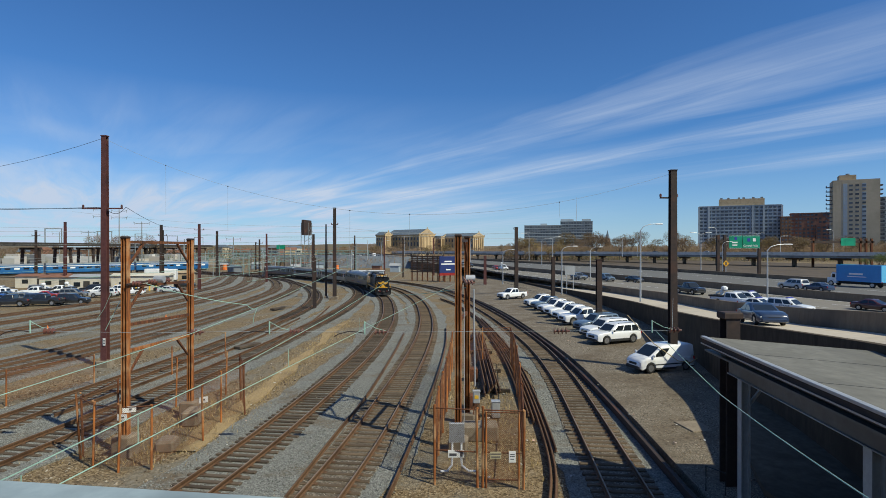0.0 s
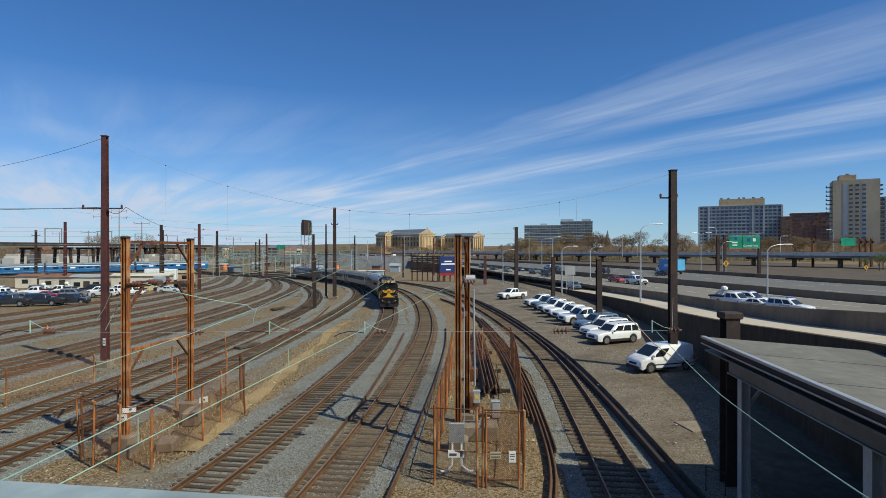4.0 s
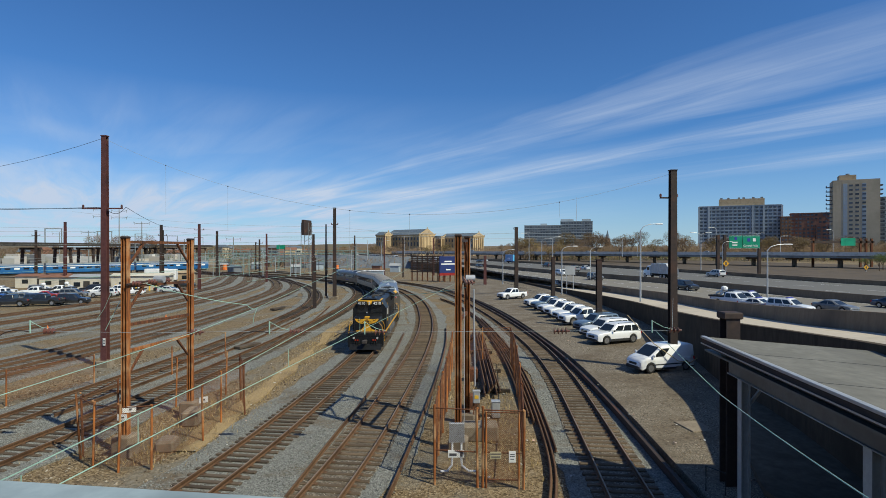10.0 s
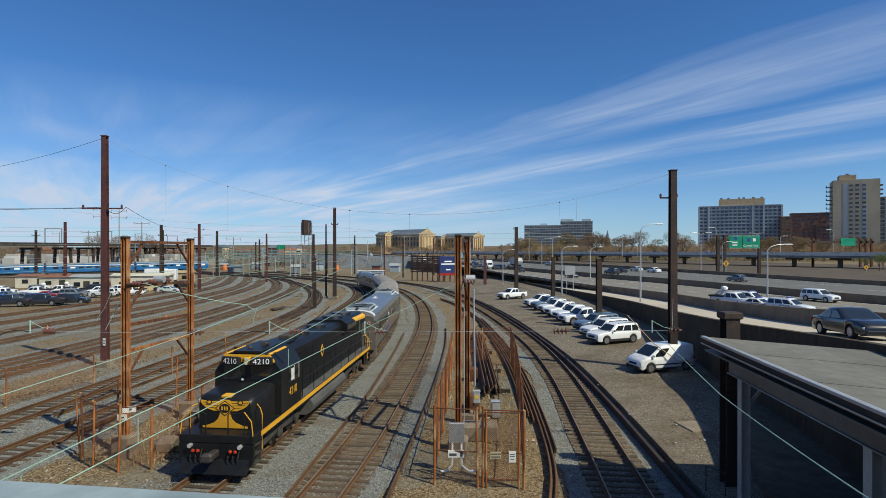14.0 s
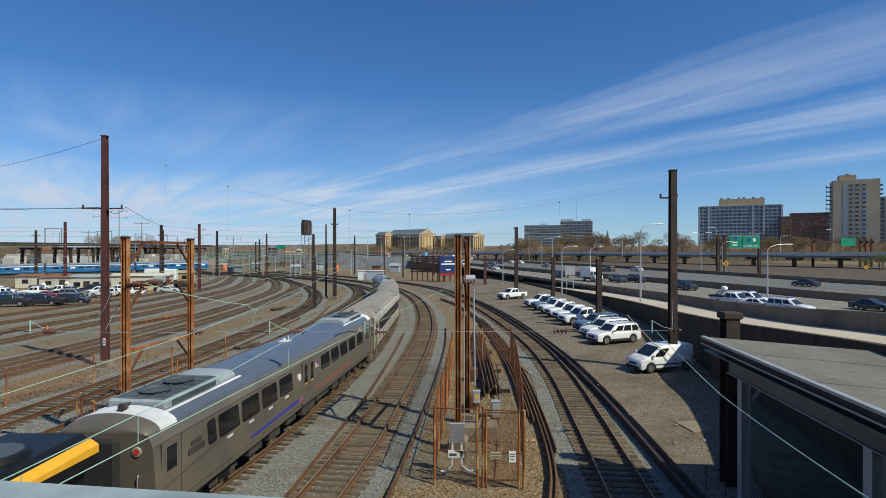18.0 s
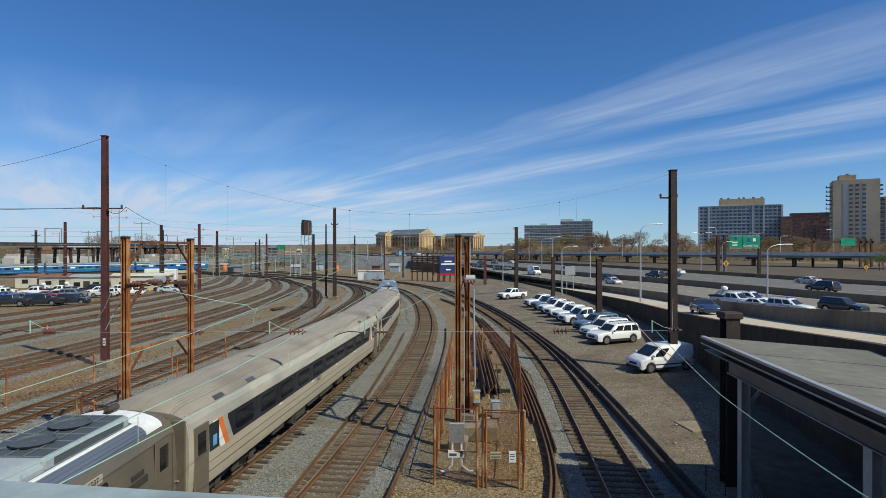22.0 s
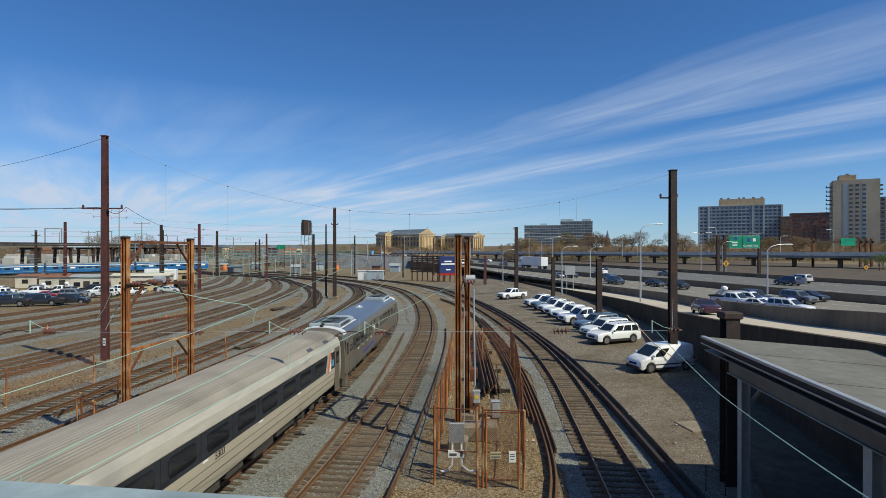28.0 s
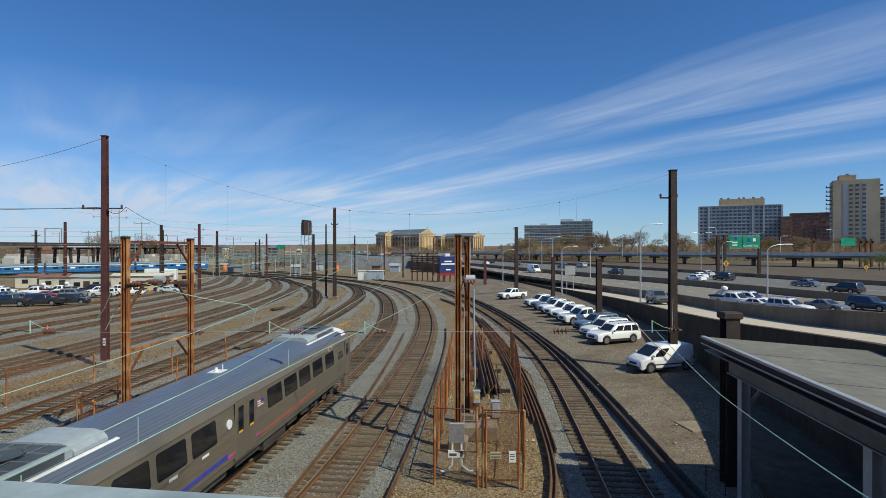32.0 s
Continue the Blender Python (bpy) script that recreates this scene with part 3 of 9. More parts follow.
M["steelcar"] = mat("brushed_stainless_side", (0.195, 0.165, 0.127), (0.24, 0.206, 0.162), rough=0.42, metal=0.45, scale=10, stretch=(0.1, 1, 3), c3=(0.16, 0.143, 0.12))
# grey roof paint with the sky's blue reflection put into the colour
M["roofblue"] = mat("sky_tinted_roof_paint", (0.12, 0.145, 0.195), (0.15, 0.175, 0.225), rough=0.33, metal=0.25, scale=2, stretch=(0.15, 1, 1), c3=(0.12, 0.14, 0.18), spec=0.6)
M["roofwhite"] = mat("white_roof_coating", (0.62, 0.63, 0.65), (0.74, 0.75, 0.76), rough=0.6, scale=5)
M["acbox"] = mat("grey_air_unit_paint", (0.27, 0.31, 0.345), (0.34, 0.38, 0.41), rough=0.5, scale=4)
M["acbar"] = mat("dark_vent_frame", (0.13, 0.15, 0.17), (0.17, 0.19, 0.21), rough=0.6, scale=8)
M["grille"] = mat("dark_vent_mesh", (0.05, 0.062, 0.075), (0.085, 0.1, 0.115), rough=0.6, scale=30)
M["tanroof"] = mat("dusty_ribbed_roof", (0.3, 0.265, 0.215), (0.38, 0.335, 0.275), rough=0.6, metal=0.25, scale=3, stretch=(0.12, 1, 1), broad=0.25, c3=(0.2, 0.175, 0.145))
M["tanside"] = mat("cream_steel_side", (0.4, 0.355, 0.275), (0.47, 0.42, 0.33), rough=0.5, metal=0.1, scale=4, stretch=(0.2, 1, 1), c3=(0.42, 0.36, 0.28))
M["tanupper"] = mat("pale_steel_letterboard", (0.4, 0.37, 0.315), (0.48, 0.445, 0.38), rough=0.5, metal=0.1, scale=4, stretch=(0.2, 1, 1), c3=(0.3, 0.29, 0.265))
M["band"] = mat("charcoal_window_band", (0.02, 0.022, 0.027), (0.032, 0.035, 0.041), rough=0.6, scale=4, spec=0.25)
M["orange"] = mat("orange_stripe_paint", (0.72, 0.17, 0.035), (0.78, 0.22, 0.05), rough=0.5)
M["blue"] = mat("blue_stripe_paint", (0.035, 0.045, 0.3), (0.05, 0.06, 0.36), rough=0.5)
M["magenta"] = mat("magenta_stripe_paint", (0.38, 0.06, 0.2), (0.42, 0.09, 0.24), rough=0.5)
M["red"] = mat("red_stripe_paint", (0.26, 0.085, 0.055), (0.3, 0.11, 0.075), rough=0.5)
M["lampred"] = mat("red_marker_lens", (0.5, 0.04, 0.015), (0.6, 0.06, 0.02), rough=0.2)
M["lampclear"] = mat("clear_lamp_lens", (0.75, 0.75, 0.72), (0.85, 0.85, 0.82), rough=0.15, metal=0.4)
M["flagblue"] = mat("pale_blue_placard", (0.1, 0.33, 0.6), (0.12, 0.38, 0.66), rough=0.5)


def words(text, size, material, parent, m, name="lettering", squeeze=1.0):
    """Letters in Blender's own font, as a thin mesh."""
    cu = bpy.data.curves.new(name, "FONT")
    cu.body, cu.size, cu.align_x, cu.align_y, cu.extrude = text, size, "CENTER", "CENTER", 0.002
    ob = bpy.data.objects.new(name, cu)
    me = bpy.data.meshes.new_from_object(ob)
    bpy.data.objects.remove(ob)
    me.materials.clear()
    me.materials.append(material)
    t = new(name, me)
    if parent:
        t.parent = parent
    t.matrix_basis = m @ Matrix.Diagonal((squeeze, 1, 1, 1))
    return t


def side_turn(side):
    """Turns a lettering plane to face the +y or -y side of a car whose front is +x."""
    return Matrix.Rotation(radians(90), 4, "X") if side < 0 else Matrix.Rotation(radians(180), 4, "Z") @ Matrix.Rotation(radians(90), 4, "X")


def disc(r, t, seg=14):
    return Mesh().cyl((0, -t / 2, 0), (0, t / 2, 0), r, r, seg)


WHEEL_SETS = []


def truck(parent, x, axles, r, w=2.2):
    """A bogie: side frames, bolster, springs, and turning wheelsets."""
    tk = part("bogie", Mesh().box(x - 0.5, x + 0.5, -1.0, 1.0, 0.55, 0.9, 0.05), M["under"], parent, "grimy black bogie")
    span = axles[-1] - axles[0]
    for s in (-1, 1):
        ms = Mesh()
        prof = [(x + axles[0] - 0.5, 0.42), (x + axles[0] - 0.5, 0.68), (x - span * 0.3, 0.9), (x + span * 0.3, 0.9), (x + axles[-1] + 0.5, 0.68), (x + axles[-1] + 0.5, 0.42), (x + axles[-1] - 0.3, 0.5), (x, 0.62), (x + axles[0] + 0.3, 0.5)]
        ms.prism(prof, s * 1.06 - 0.07, s * 1.06 + 0.07, "y")
        part("side_frame", ms, M["under"], tk)
        for a in axles:
            sp = Mesh().box(x + a - 0.17, x + a + 0.17, s * 1.16 - 0.06, s * 1.16 + 0.06, 0.3, 0.66, 0.03)
            part("axle_box", sp, M["under"], tk)
        ck = Mesh()
        for k in (-0.18, 0.0, 0.18):
            ck.cyl((x + k, s * 1.16, 0.42), (x + k, s * 1.16, 0.78), 0.075, 0.075, 8)
        part("spring", ck, M["under"], tk)
    for a in axles:
        ws = Mesh().cyl((0, -0.8, 0), (0, 0.8, 0), 0.08, 0.08, 8)
        for s in (-1, 1):
            ws.cyl((0, s * 0.69, 0), (0, s * 0.83, 0), r, r, 16)
            ws.cyl((0, s * 0.66, 0), (0, s * 0.69, 0), r + 0.03, r + 0.03, 16)
        w = part("wheelset", ws, M["wheel"], tk, smooth=40, at=pose(x + a, 0, r))
        WHEEL_SETS.append((w, x + a, r))
    return tk


def rail_line(ms, pts, r=0.022):
    ms.tube(pts, r, 6)


DECK = 1.52


def locomotive():
    lo = thing("locomotive", "black diesel locomotive with golden yellow wings on its nose", "locomotive")
    part("frame", Mesh().box(-9.7, 9.7, -1.5, 1.5, 1.2, 1.52, 0.03), M["loco"], lo)
    for s in (-1, 1):
        part("sill_stripe", Mesh().box(-9.6, 9.0, s * 1.506 - 0.005, s * 1.506 + 0.005, 1.3, 1.5), M["gold"], lo, "golden yellow sill stripe")
        part("walkway", Mesh().box(-9.5, 4.5, min(s * 0.98, s * 1.47), max(s * 0.98, s * 1.47), 1.5, 1.535, 0.01), M["tank"], lo, "dusty grey walkway")
    # front and rear pilots
    for e in (1, -1):
        pl = Mesh()
        pl.prism([(-1.5, 1.2), (1.5, 1.2), (1.5, 0.55), (1.25, 0.16), (-1.25, 0.16), (-1.5, 0.55)], e * 9.62 - 0.08, e * 9.62 + 0.08, "x")
        pl.prism([(e * 9.7, 0.62), (e * 10.1, 0.17), (e * 9.98, 0.14), (e * 9.6, 0.35)], -1.35, 1.35, "y")
        pilot = part("pilot", pl, M["loco"], lo, "black snow plow pilot")
        cp = Mesh().box(e * 9.7 - 0.05, e * 10.25 + 0.05, -0.14, 0.14, 0.72, 0.98, 0.04)
        cp.box(min(e * 10.1, e * 10.4), max(e * 10.1, e * 10.4), -0.26, 0.18, 0.68, 1.02, 0.07)
        part("coupler", cp, M["wheel"], pilot, "bare steel coupler")
        for y in (-0.95, -0.75, -0.55, 0.55, 0.75, 0.95):
            hs = Mesh().tube([(e * 9.72, y, 1.0), (e * 9.86, y, 0.72), (e * 9.84, y, 0.5), (e * 9.76, y, 0.42)], 0.028, 5)
            part("air_hose", hs, M["rubber"], pilot)
        for y in (-0.85, -0.65, 0.65, 0.85):
            gl = Mesh().box(e * 9.84 - 0.06, e * 9.84 + 0.06, y - 0.05, y + 0.05, 0.9, 1.0, 0.02)
            part("hose_fitting", gl, M["lampred"], pilot, "red hose couplings")
        for y in (-1.0, 1.0):
            lamp = part("ditch_light", Mesh().cyl((e * 9.7, y, 1.12), (e * 9.85, y, 1.12), 0.08, 0.09, 12), M["galv"], lo, "round ditch light")
            part("lens", Mesh().cyl((e * 9.85, y, 1.12), (e * 9.862, y, 1.12), 0.07, 0.07, 12), M["lampclear"], lamp)
        # corner steps and grab rails
        for s in (-1, 1):
            st = Mesh()
            for z in (0.35, 0.7, 1.05):
                st.box(e * 9.3 - 0.28, e * 9.3 + 0.28, s * 1.36 - 0.14, s * 1.36 + 0.14, z, z + 0.03)
            for dx in (-0.3, 0.3):
                st.box(e * 9.3 + dx - 0.02, e * 9.3 + dx + 0.02, s * 1.36 - 0.14, s * 1.36 + 0.14, 0.3, 1.25)
            part("corner_steps", st, M["under"], lo)
            g = Mesh()
            rail_line(g, [(e * 9.66, s * 1.44, 0.75), (e * 9.66, s * 1.46, 1.6), (e * 9.66, s * 1.4, 2.15), (e * 9.66, s * 1.12, 2.55)])
            rail_line(g, [(e * 8.9, s * 1.5, 0.75), (e * 8.9, s * 1.5, 2.2), (e * 8.9, s * 1.42, 2.5), (e * 8.7, s * 1.2, 2.6)])
            part("grab_rail", g, M["gold"], lo, "golden yellow grab rail")
        for y0, y1 in ((-1.1, -0.45), (0.45, 1.1)):
            fr = Mesh().tube([(e * 9.62, y0, 1.5), (e * 9.62, y0, 2.4), (e * 9.62, y0 + 0.05, 2.45), (e * 9.62, y1 - 0.05, 2.45), (e * 9.62, y1, 2.4), (e * 9.62, y1, 1.5)], 0.022, 6)
            part("end_railing", fr, M["loco"], lo)
    # nose
    nose = Mesh()
    rings = []
    for x, hw, zt, r in ((6.9, 1.2, 3.08, 0.18), (8.55, 1.18, 2.98, 0.18), (8.85, 1.14, 2.93, 0.2), (8.97, 1.08, 2.82, 0.24)):
        rings.append([(x, -hw, 1.52), (x, -hw, zt - r), (x, -hw + r * 0.3, zt - r * 0.3), (x, -hw + r, zt), (x, hw - r, zt), (x, hw - r * 0.3, zt - r * 0.3), (x, hw, zt - r), (x, hw, 1.52)])
    nose.loft(rings)
    ns = part("nose", nose, M["loco"], lo, smooth=40)
    # winged emblem on the nose
    X = 8.985

    def plate(pts, dx, material, name, label=""):
        return part(name, Mesh().loft([[(X + dx - d, y * 0.98, 1.52 + (z - 1.52) * 0.86) for y, z in pts] for d in (0.012, 0.0)]), material, ns, label)

    for s in (-1, 1):
        plate([(s * 0.1, 3.0), (s * 0.55, 2.98), (s * 1.04, 3.04), (s * 1.02, 2.9), (s * 0.92, 2.74), (s * 0.76, 2.6), (s * 0.5, 2.48), (s * 0.1, 2.46)][::s], 0.004, M["gold"], "wing", "golden yellow wing")
        for k in range(3):
            zz0 = 2.89 - k * 0.13
            plate([(s * 0.3, zz0), (s * (0.98 - k * 0.12), zz0 + 0.04), (s * (0.98 - k * 0.12), zz0 + 0.022), (s * 0.3, zz0 - 0.02)][::s], 0.009, M["loco"], "wing_line")
        lamp = plate([(s * 0.66 + 0.12 * math.cos(a * 0.5236), 2.93 + 0.12 * math.sin(a * 0.5236)) for a in range(12)], 0.02, M["loco"], "lamp_ring")
        plate([(s * 0.66 + 0.075 * math.cos(a * 0.5236), 2.93 + 0.075 * math.sin(a * 0.5236)) for a in range(12)], 0.03, M["gold"], "class_lamp")
    plate([(-0.22, 3.06), (0.22, 3.06), (0.22, 2.3), (0.3, 2.05), (0.46, 1.86), (0.74, 1.72), (0.95, 1.68), (0.95, 1.58), (-0.95, 1.58), (-0.95, 1.68), (-0.74, 1.72), (-0.46, 1.86), (-0.3, 2.05), (-0.22, 2.3)][::-1], 0.002, M["gold"], "nose_flare", "golden yellow flared stripe")
    plate([(0, 3.02), (0.42, 2.62), (0, 2.22), (-0.42, 2.62)][::-1], 0.016, M["loco"], "diamond_edge")
    plate([(0, 2.97), (0.37, 2.62), (0, 2.27), (-0.37, 2.62)][::-1], 0.02, M["gold"], "diamond")
    plate([(0.24 * math.cos(a * 0.3927), 2.62 + 0.24 * math.sin(a * 0.3927)) for a in range(16)], 0.026, M["loco"], "emblem_disc")
    for k in (-1, 0, 1):
        plate([(k * 0.11 - 0.03, 2.52), (k * 0.11 + 0.03, 2.52), (k * 0.11 + 0.03, 2.72), (k * 0.11 - 0.03, 2.72)], 0.032, M["gold"], "emblem_bar")
    part("nose_stripe", Mesh().box(8.45, 8.87, -0.21, 0.21, 2.9, 3.0, 0.01), M["gold"], ns)
    # cab: eight-sided roof with sloped shoulders
    prof = [(-1.5, 1.52), (-1.5, 3.6), (-1.02, 4.42), (-0.55, 4.58), (0.55, 4.58), (1.02, 4.42), (1.5, 3.6), (1.5, 1.52)]
    cab = part("cab", Mesh().prism(prof[::-1], 4.5, 6.95, "x"), M["loco"], lo)
    part("cab_roof", Mesh().box(4.4, 7.05, -0.62, 0.62, 4.56, 4.64, 0.02), M["loco"], cab)
    # yellow brow with number boards
    brow = Mesh().loft([[(6.955, y, z) for y, z in ((-1.2, 4.16), (-1.0, 4.45), (1.0, 4.45), (1.2, 4.16), (1.2, 4.08), (-1.2, 4.08))], [(7.03, y, z) for y, z in ((-1.2, 4.16), (-1.0, 4.45), (1.0, 4.45), (1.2, 4.16), (1.2, 4.08), (-1.2, 4.08))]])
    br = part("brow", brow, M["gold"], cab, "golden yellow band above the windscreen")
    for s in (-1, 1):
        tilt = Matrix.Translation((7.1, s * 0.68, 0)) @ Matrix.Rotation(radians(s * 12), 4, "Z") @ Matrix.Translation((-7.0, 0, 0))
        nb = part("number_board", Mesh().box(6.9, 7.1, -0.47, 0.47, 3.95, 4.36, 0.05, tilt), M["black"], br, "black number board")
        words("4210", 0.33, M["letter"], nb, tilt @ Matrix.Translation((7.106, 0, 4.15)) @ Matrix.Rotation(radians(90), 4, "Z") @ Matrix.Rotation(radians(90), 4, "X"), "number", 1.05)
        stp = Mesh().loft([[(x, s * 1.035, 4.43), (x, s * 0.98, 4.455), (x, s * 0.9, 4.49), (x, s * 0.95, 4.53), (x, s * 1.06, 4.48)] for x in (5.2, 7.02)])
        part("roof_edge_stripe", stp, M["gold"], cab, "golden yellow roof edge")
        ww = Mesh().loft([[(6.952, y, z) for y, z in ((s * 0.12, 3.2), (s * 1.12, 3.2), (s * 1.05, 3.95), (s * 0.12, 3.95))], [(6.965, y, z) for y, z in ((s * 0.12, 3.2), (s * 1.12, 3.2), (s * 1.05, 3.95), (s * 0.12, 3.95))]])
        part("windscreen", ww, M["glass"], cab)
        sw = part("side_window", Mesh().box(4.9, 6.1, s * 1.505 - 0.006, s * 1.505 + 0.006, 2.85, 3.6), M["glass"], cab)
        part("window_frame", Mesh().box(5.42, 5.52, s * 1.51 - 0.012, s * 1.51 + 0.012, 2.85, 3.6), M["tanupper"], sw, "pale sliding window frame")
        part("window_frame", Mesh().box(4.86, 4.92, s * 1.51 - 0.012, s * 1.51 + 0.012, 2.82, 3.63), M["tanupper"], sw)
        part("sun_shade", Mesh().box(5.55, 5.85, s * 1.515 - 0.012, s * 1.515 + 0.012, 2.9, 3.5), M["white"], sw, "white sun shade")
        words("4210", 0.52, M["gold"], cab, Matrix.Translation((5.6, s * 1.512, 2.35)) @ side_turn(s), "number", 0.9)
    hd = part("headlight", Mesh().box(6.98, 7.12, -0.15, 0.15, 3.95, 4.36, 0.05), M["gold"], br)
    for z in (4.06, 4.25):
        part("lens", Mesh().cyl((7.12, 0, z), (7.135, 0, z), 0.085, 0.085, 12), M["lampclear"], hd)
    part("bell", Mesh().ball((6.97, -0.25, 3.2), 0.07, 8, 5), M["galv"], cab, "small grey bell")
    # long hood
    hp = [(-0.98, 1.52), (-0.98, 4.1), (-0.72, 4.36), (0.72, 4.36), (0.98, 4.1), (0.98, 1.52)]
    hood = part("long_hood", Mesh().prism(hp[::-1], -8.9, 4.5, "x"), M["loco"], lo)
    flare = [(-0.98, 3.35), (-1.32, 3.75), (-1.32, 4.2), (-0.9, 4.5), (0.9, 4.5), (1.32, 4.2), (1.32, 3.75), (0.98, 3.35)]
    part("radiator_hood", Mesh().prism(flare[::-1], -8.9, -4.2, "x"), M["loco"], hood)
    for s in (-1, 1):
        part("rear_stripe", Mesh().loft([[(x, s * 1.335, z), (x, s * 1.335, 4.2), (x, s * 1.12, 4.36), (x, s * 1.1, 4.33), (x, s * 1.3, z)] for x, z in ((-8.91, 3.98), (-6.1, 4.1))]), M["gold"], hood, "golden yellow stripe on the radiator hood")
        part("radiator_grille", Mesh().box(-6.4, -4.4, s * 1.325 - 0.008, s * 1.325 + 0.008, 3.8, 4.1), M["under"], hood)
        dm = Mesh().loft([[(-0.2 + x, s * y, 3.15 + z) for x, z in ((0, 0.42), (0.3, 0), (0, -0.42), (-0.3, 0))] for y in (0.98, 0.99)])
        part("side_diamond", dm, M["gold"], hood, "golden yellow diamond emblem")
        dm = Mesh().loft([[(-0.2 + x, s * y, 3.15 + z) for x, z in ((0, 0.26), (0.19, 0), (0, -0.26), (-0.19, 0))] for y in (0.99, 0.995)])
        part("diamond_center", dm, M["loco"], hood)
        for k in range(11):
            x = 3.6 - k * 1.15
            part("hood_door", Mesh().box(x - 0.5, x + 0.5, s * 0.985 - 0.01, s * 0.985 + 0.01, 1.65, 2.75 if k != 3 else 2.6, 0.008), M["loco"], hood)
        for k in range(3):
            x = 3.0 - k * 1.0
            lv = Mesh()
            for j in range(8):
                lv.box(x - 0.42, x + 0.42, s * 0.985 - 0.015, s * 0.985 + 0.015, 3.0 + j * 0.11, 3.06 + j * 0.11)
            part("louvre", lv, M["loco"], hood)
        hr = Mesh()
        xs = [4.2 - k * 1.65 for k in range(9)]
        rail_line(hr, [(4.2, s * 1.44, 2.5), (-9.1, s * 1.44, 2.5)])
        for x in xs:
            rail_line(hr, [(x, s * 1.44, 1.5), (x, s * 1.44, 2.5)])
        part("side_railing", hr, M["loco"], lo)
    for x, r in ((-5.4, 0.72), (-7.3, 0.72), (-2.0, 0.6), (0.6, 0.55)):
        z = 4.5 if x < -4.2 else 4.36
        fan = part("roof_fan", Mesh().cyl((x, 0, z), (x, 0, z + 0.14), r, r * 0.94, 20), M["loco"], hood, smooth=30)
        part("fan_mesh", Mesh().cyl((x, 0, z + 0.14), (x, 0, z + 0.15), r * 0.82, r * 0.82, 20), M["grille"], fan)
    part("exhaust_stack", Mesh().box(1.7, 2.9, -0.3, 0.3, 4.36, 4.66, 0.05), M["under"], hood)
    part("roof_hatch", Mesh().box(3.0, 4.3, -0.6, 0.6, 4.36, 4.5, 0.04), M["loco"], hood)
    part("horn", Mesh().cyl((5.4, 0.25, 4.72), (5.85, 0.25, 4.74), 0.03, 0.09, 8).cyl((5.4, 0.1, 4.72), (5.75, 0.1, 4.74), 0.03, 0.08, 8).box(5.35, 5.45, 0.05, 0.3, 4.62, 4.74), M["under"], cab)
    part("antenna", Mesh().cyl((6.3, -0.2, 4.62), (6.3, -0.2, 4.72), 0.12, 0.1, 10), M["under"], cab)
    # underside
    part("fuel_tank", Mesh().prism([(-1.3, 1.15), (-1.5, 1.0), (-1.56, 0.75), (-1.48, 0.5), (-1.2, 0.3), (1.2, 0.3), (1.48, 0.5), (1.56, 0.75), (1.5, 1.0), (1.3, 1.15)], -3.0, 3.0, "x"), M["tank"], lo, "grey fuel tank")
    # everything above the deck sits a little lower than drawn
    for ob in lo.children_recursive:
        if ob.matrix_basis.translation.z > 1.6:
            ob.matrix_basis.translation.z = DECK + (ob.matrix_basis.translation.z - DECK) * 0.88
        for v in ob.data.vertices:
            if v.co.z > DECK:
                v.co.z = DECK + (v.co.z - DECK) * 0.88
    for x in (-6.3, 6.3):
        truck(lo, x, (-2.0, 0.0, 2.0), 0.5)
    return lo


def coach_shell(prof, x0, x1, material, name, parent, label="", smooth=None):
    return part(name, Mesh().prism(prof, x0, x1, "x"), material, parent, label, smooth)


def ends_and_gangway(co, material, z1, lamp=True):
    for e in (-1, 1):
        gw = part("gangway", Mesh().box(min(e * 12.78, e * 13.06), max(e * 12.78, e * 13.06), -0.55, 0.55, 1.15, 3.35, 0.06), M["rubber"], co, "black rubber gangway")
        cp = Mesh().box(min(e * 12.6, e * 13.1), max(e * 12.6, e * 13.1), -0.12, 0.12, 0.75, 1.0, 0.03)
        part("coupler", cp, M["wheel"], co)
        for y in (-0.8, -0.6, 0.6, 0.8):
            hs = Mesh().tube([(e * 12.75, y, 1.1), (e * 12.95, y, 0.75), (e * 12.98, y, 0.6)], 0.03, 5)
            part("jumper_cable", hs, M["rubber"], co)
        for s in (-1, 1):
            g = Mesh()
            rail_line(g, [(e * 12.82, s * 1.1, 1.5), (e * 12.86, s * 1.1, 1.55), (e * 12.86, s * 1.1, 2.3), (e * 12.82, s * 1.1, 2.35)], 0.018)
            rail_line(g, [(e * 12.82, s * 0.8, 1.6), (e * 12.86, s * 0.8, 1.6), (e * 12.86, s * 1.3, 1.6), (e * 12.82, s * 1.3, 1.6)], 0.018)
            part("grab_rail", g, M["galv"], co)
            if lamp:
                lm = part("marker_lamp", Mesh().cyl((e * 12.78, s * 1.05, 3.0), (e * 12.84, s * 1.05, 3.0), 0.14, 0.13, 12), M["galv"], co)
                part("lens", Mesh().cyl((e * 12.84, s * 1.05, 3.0), (e * 12.85, s * 1.05, 3.0), 0.09, 0.09, 12), M["lampred"], lm, "red marker lens")


def underfloor(co, seed):
    rng = random.Random(seed)
    part("underframe", Mesh().box(-12.6, 12.6, -1.3, 1.3, 0.95, 1.18), M["under"], co)
    x = -6.2
    while x < 5.6:
        w = rng.uniform(0.8, 2.2)
        d = rng.uniform(0.35, 0.65)
        part("equipment_box", Mesh().box(x, x + w, -1.35, 1.35, 1.0 - d, 0.97, 0.03), M["under"], co)
        x += w + rng.uniform(0.25, 1.0)
    for x in (-9.1, 9.1):
        truck(co, x, (-1.3, 1.3), 0.42)


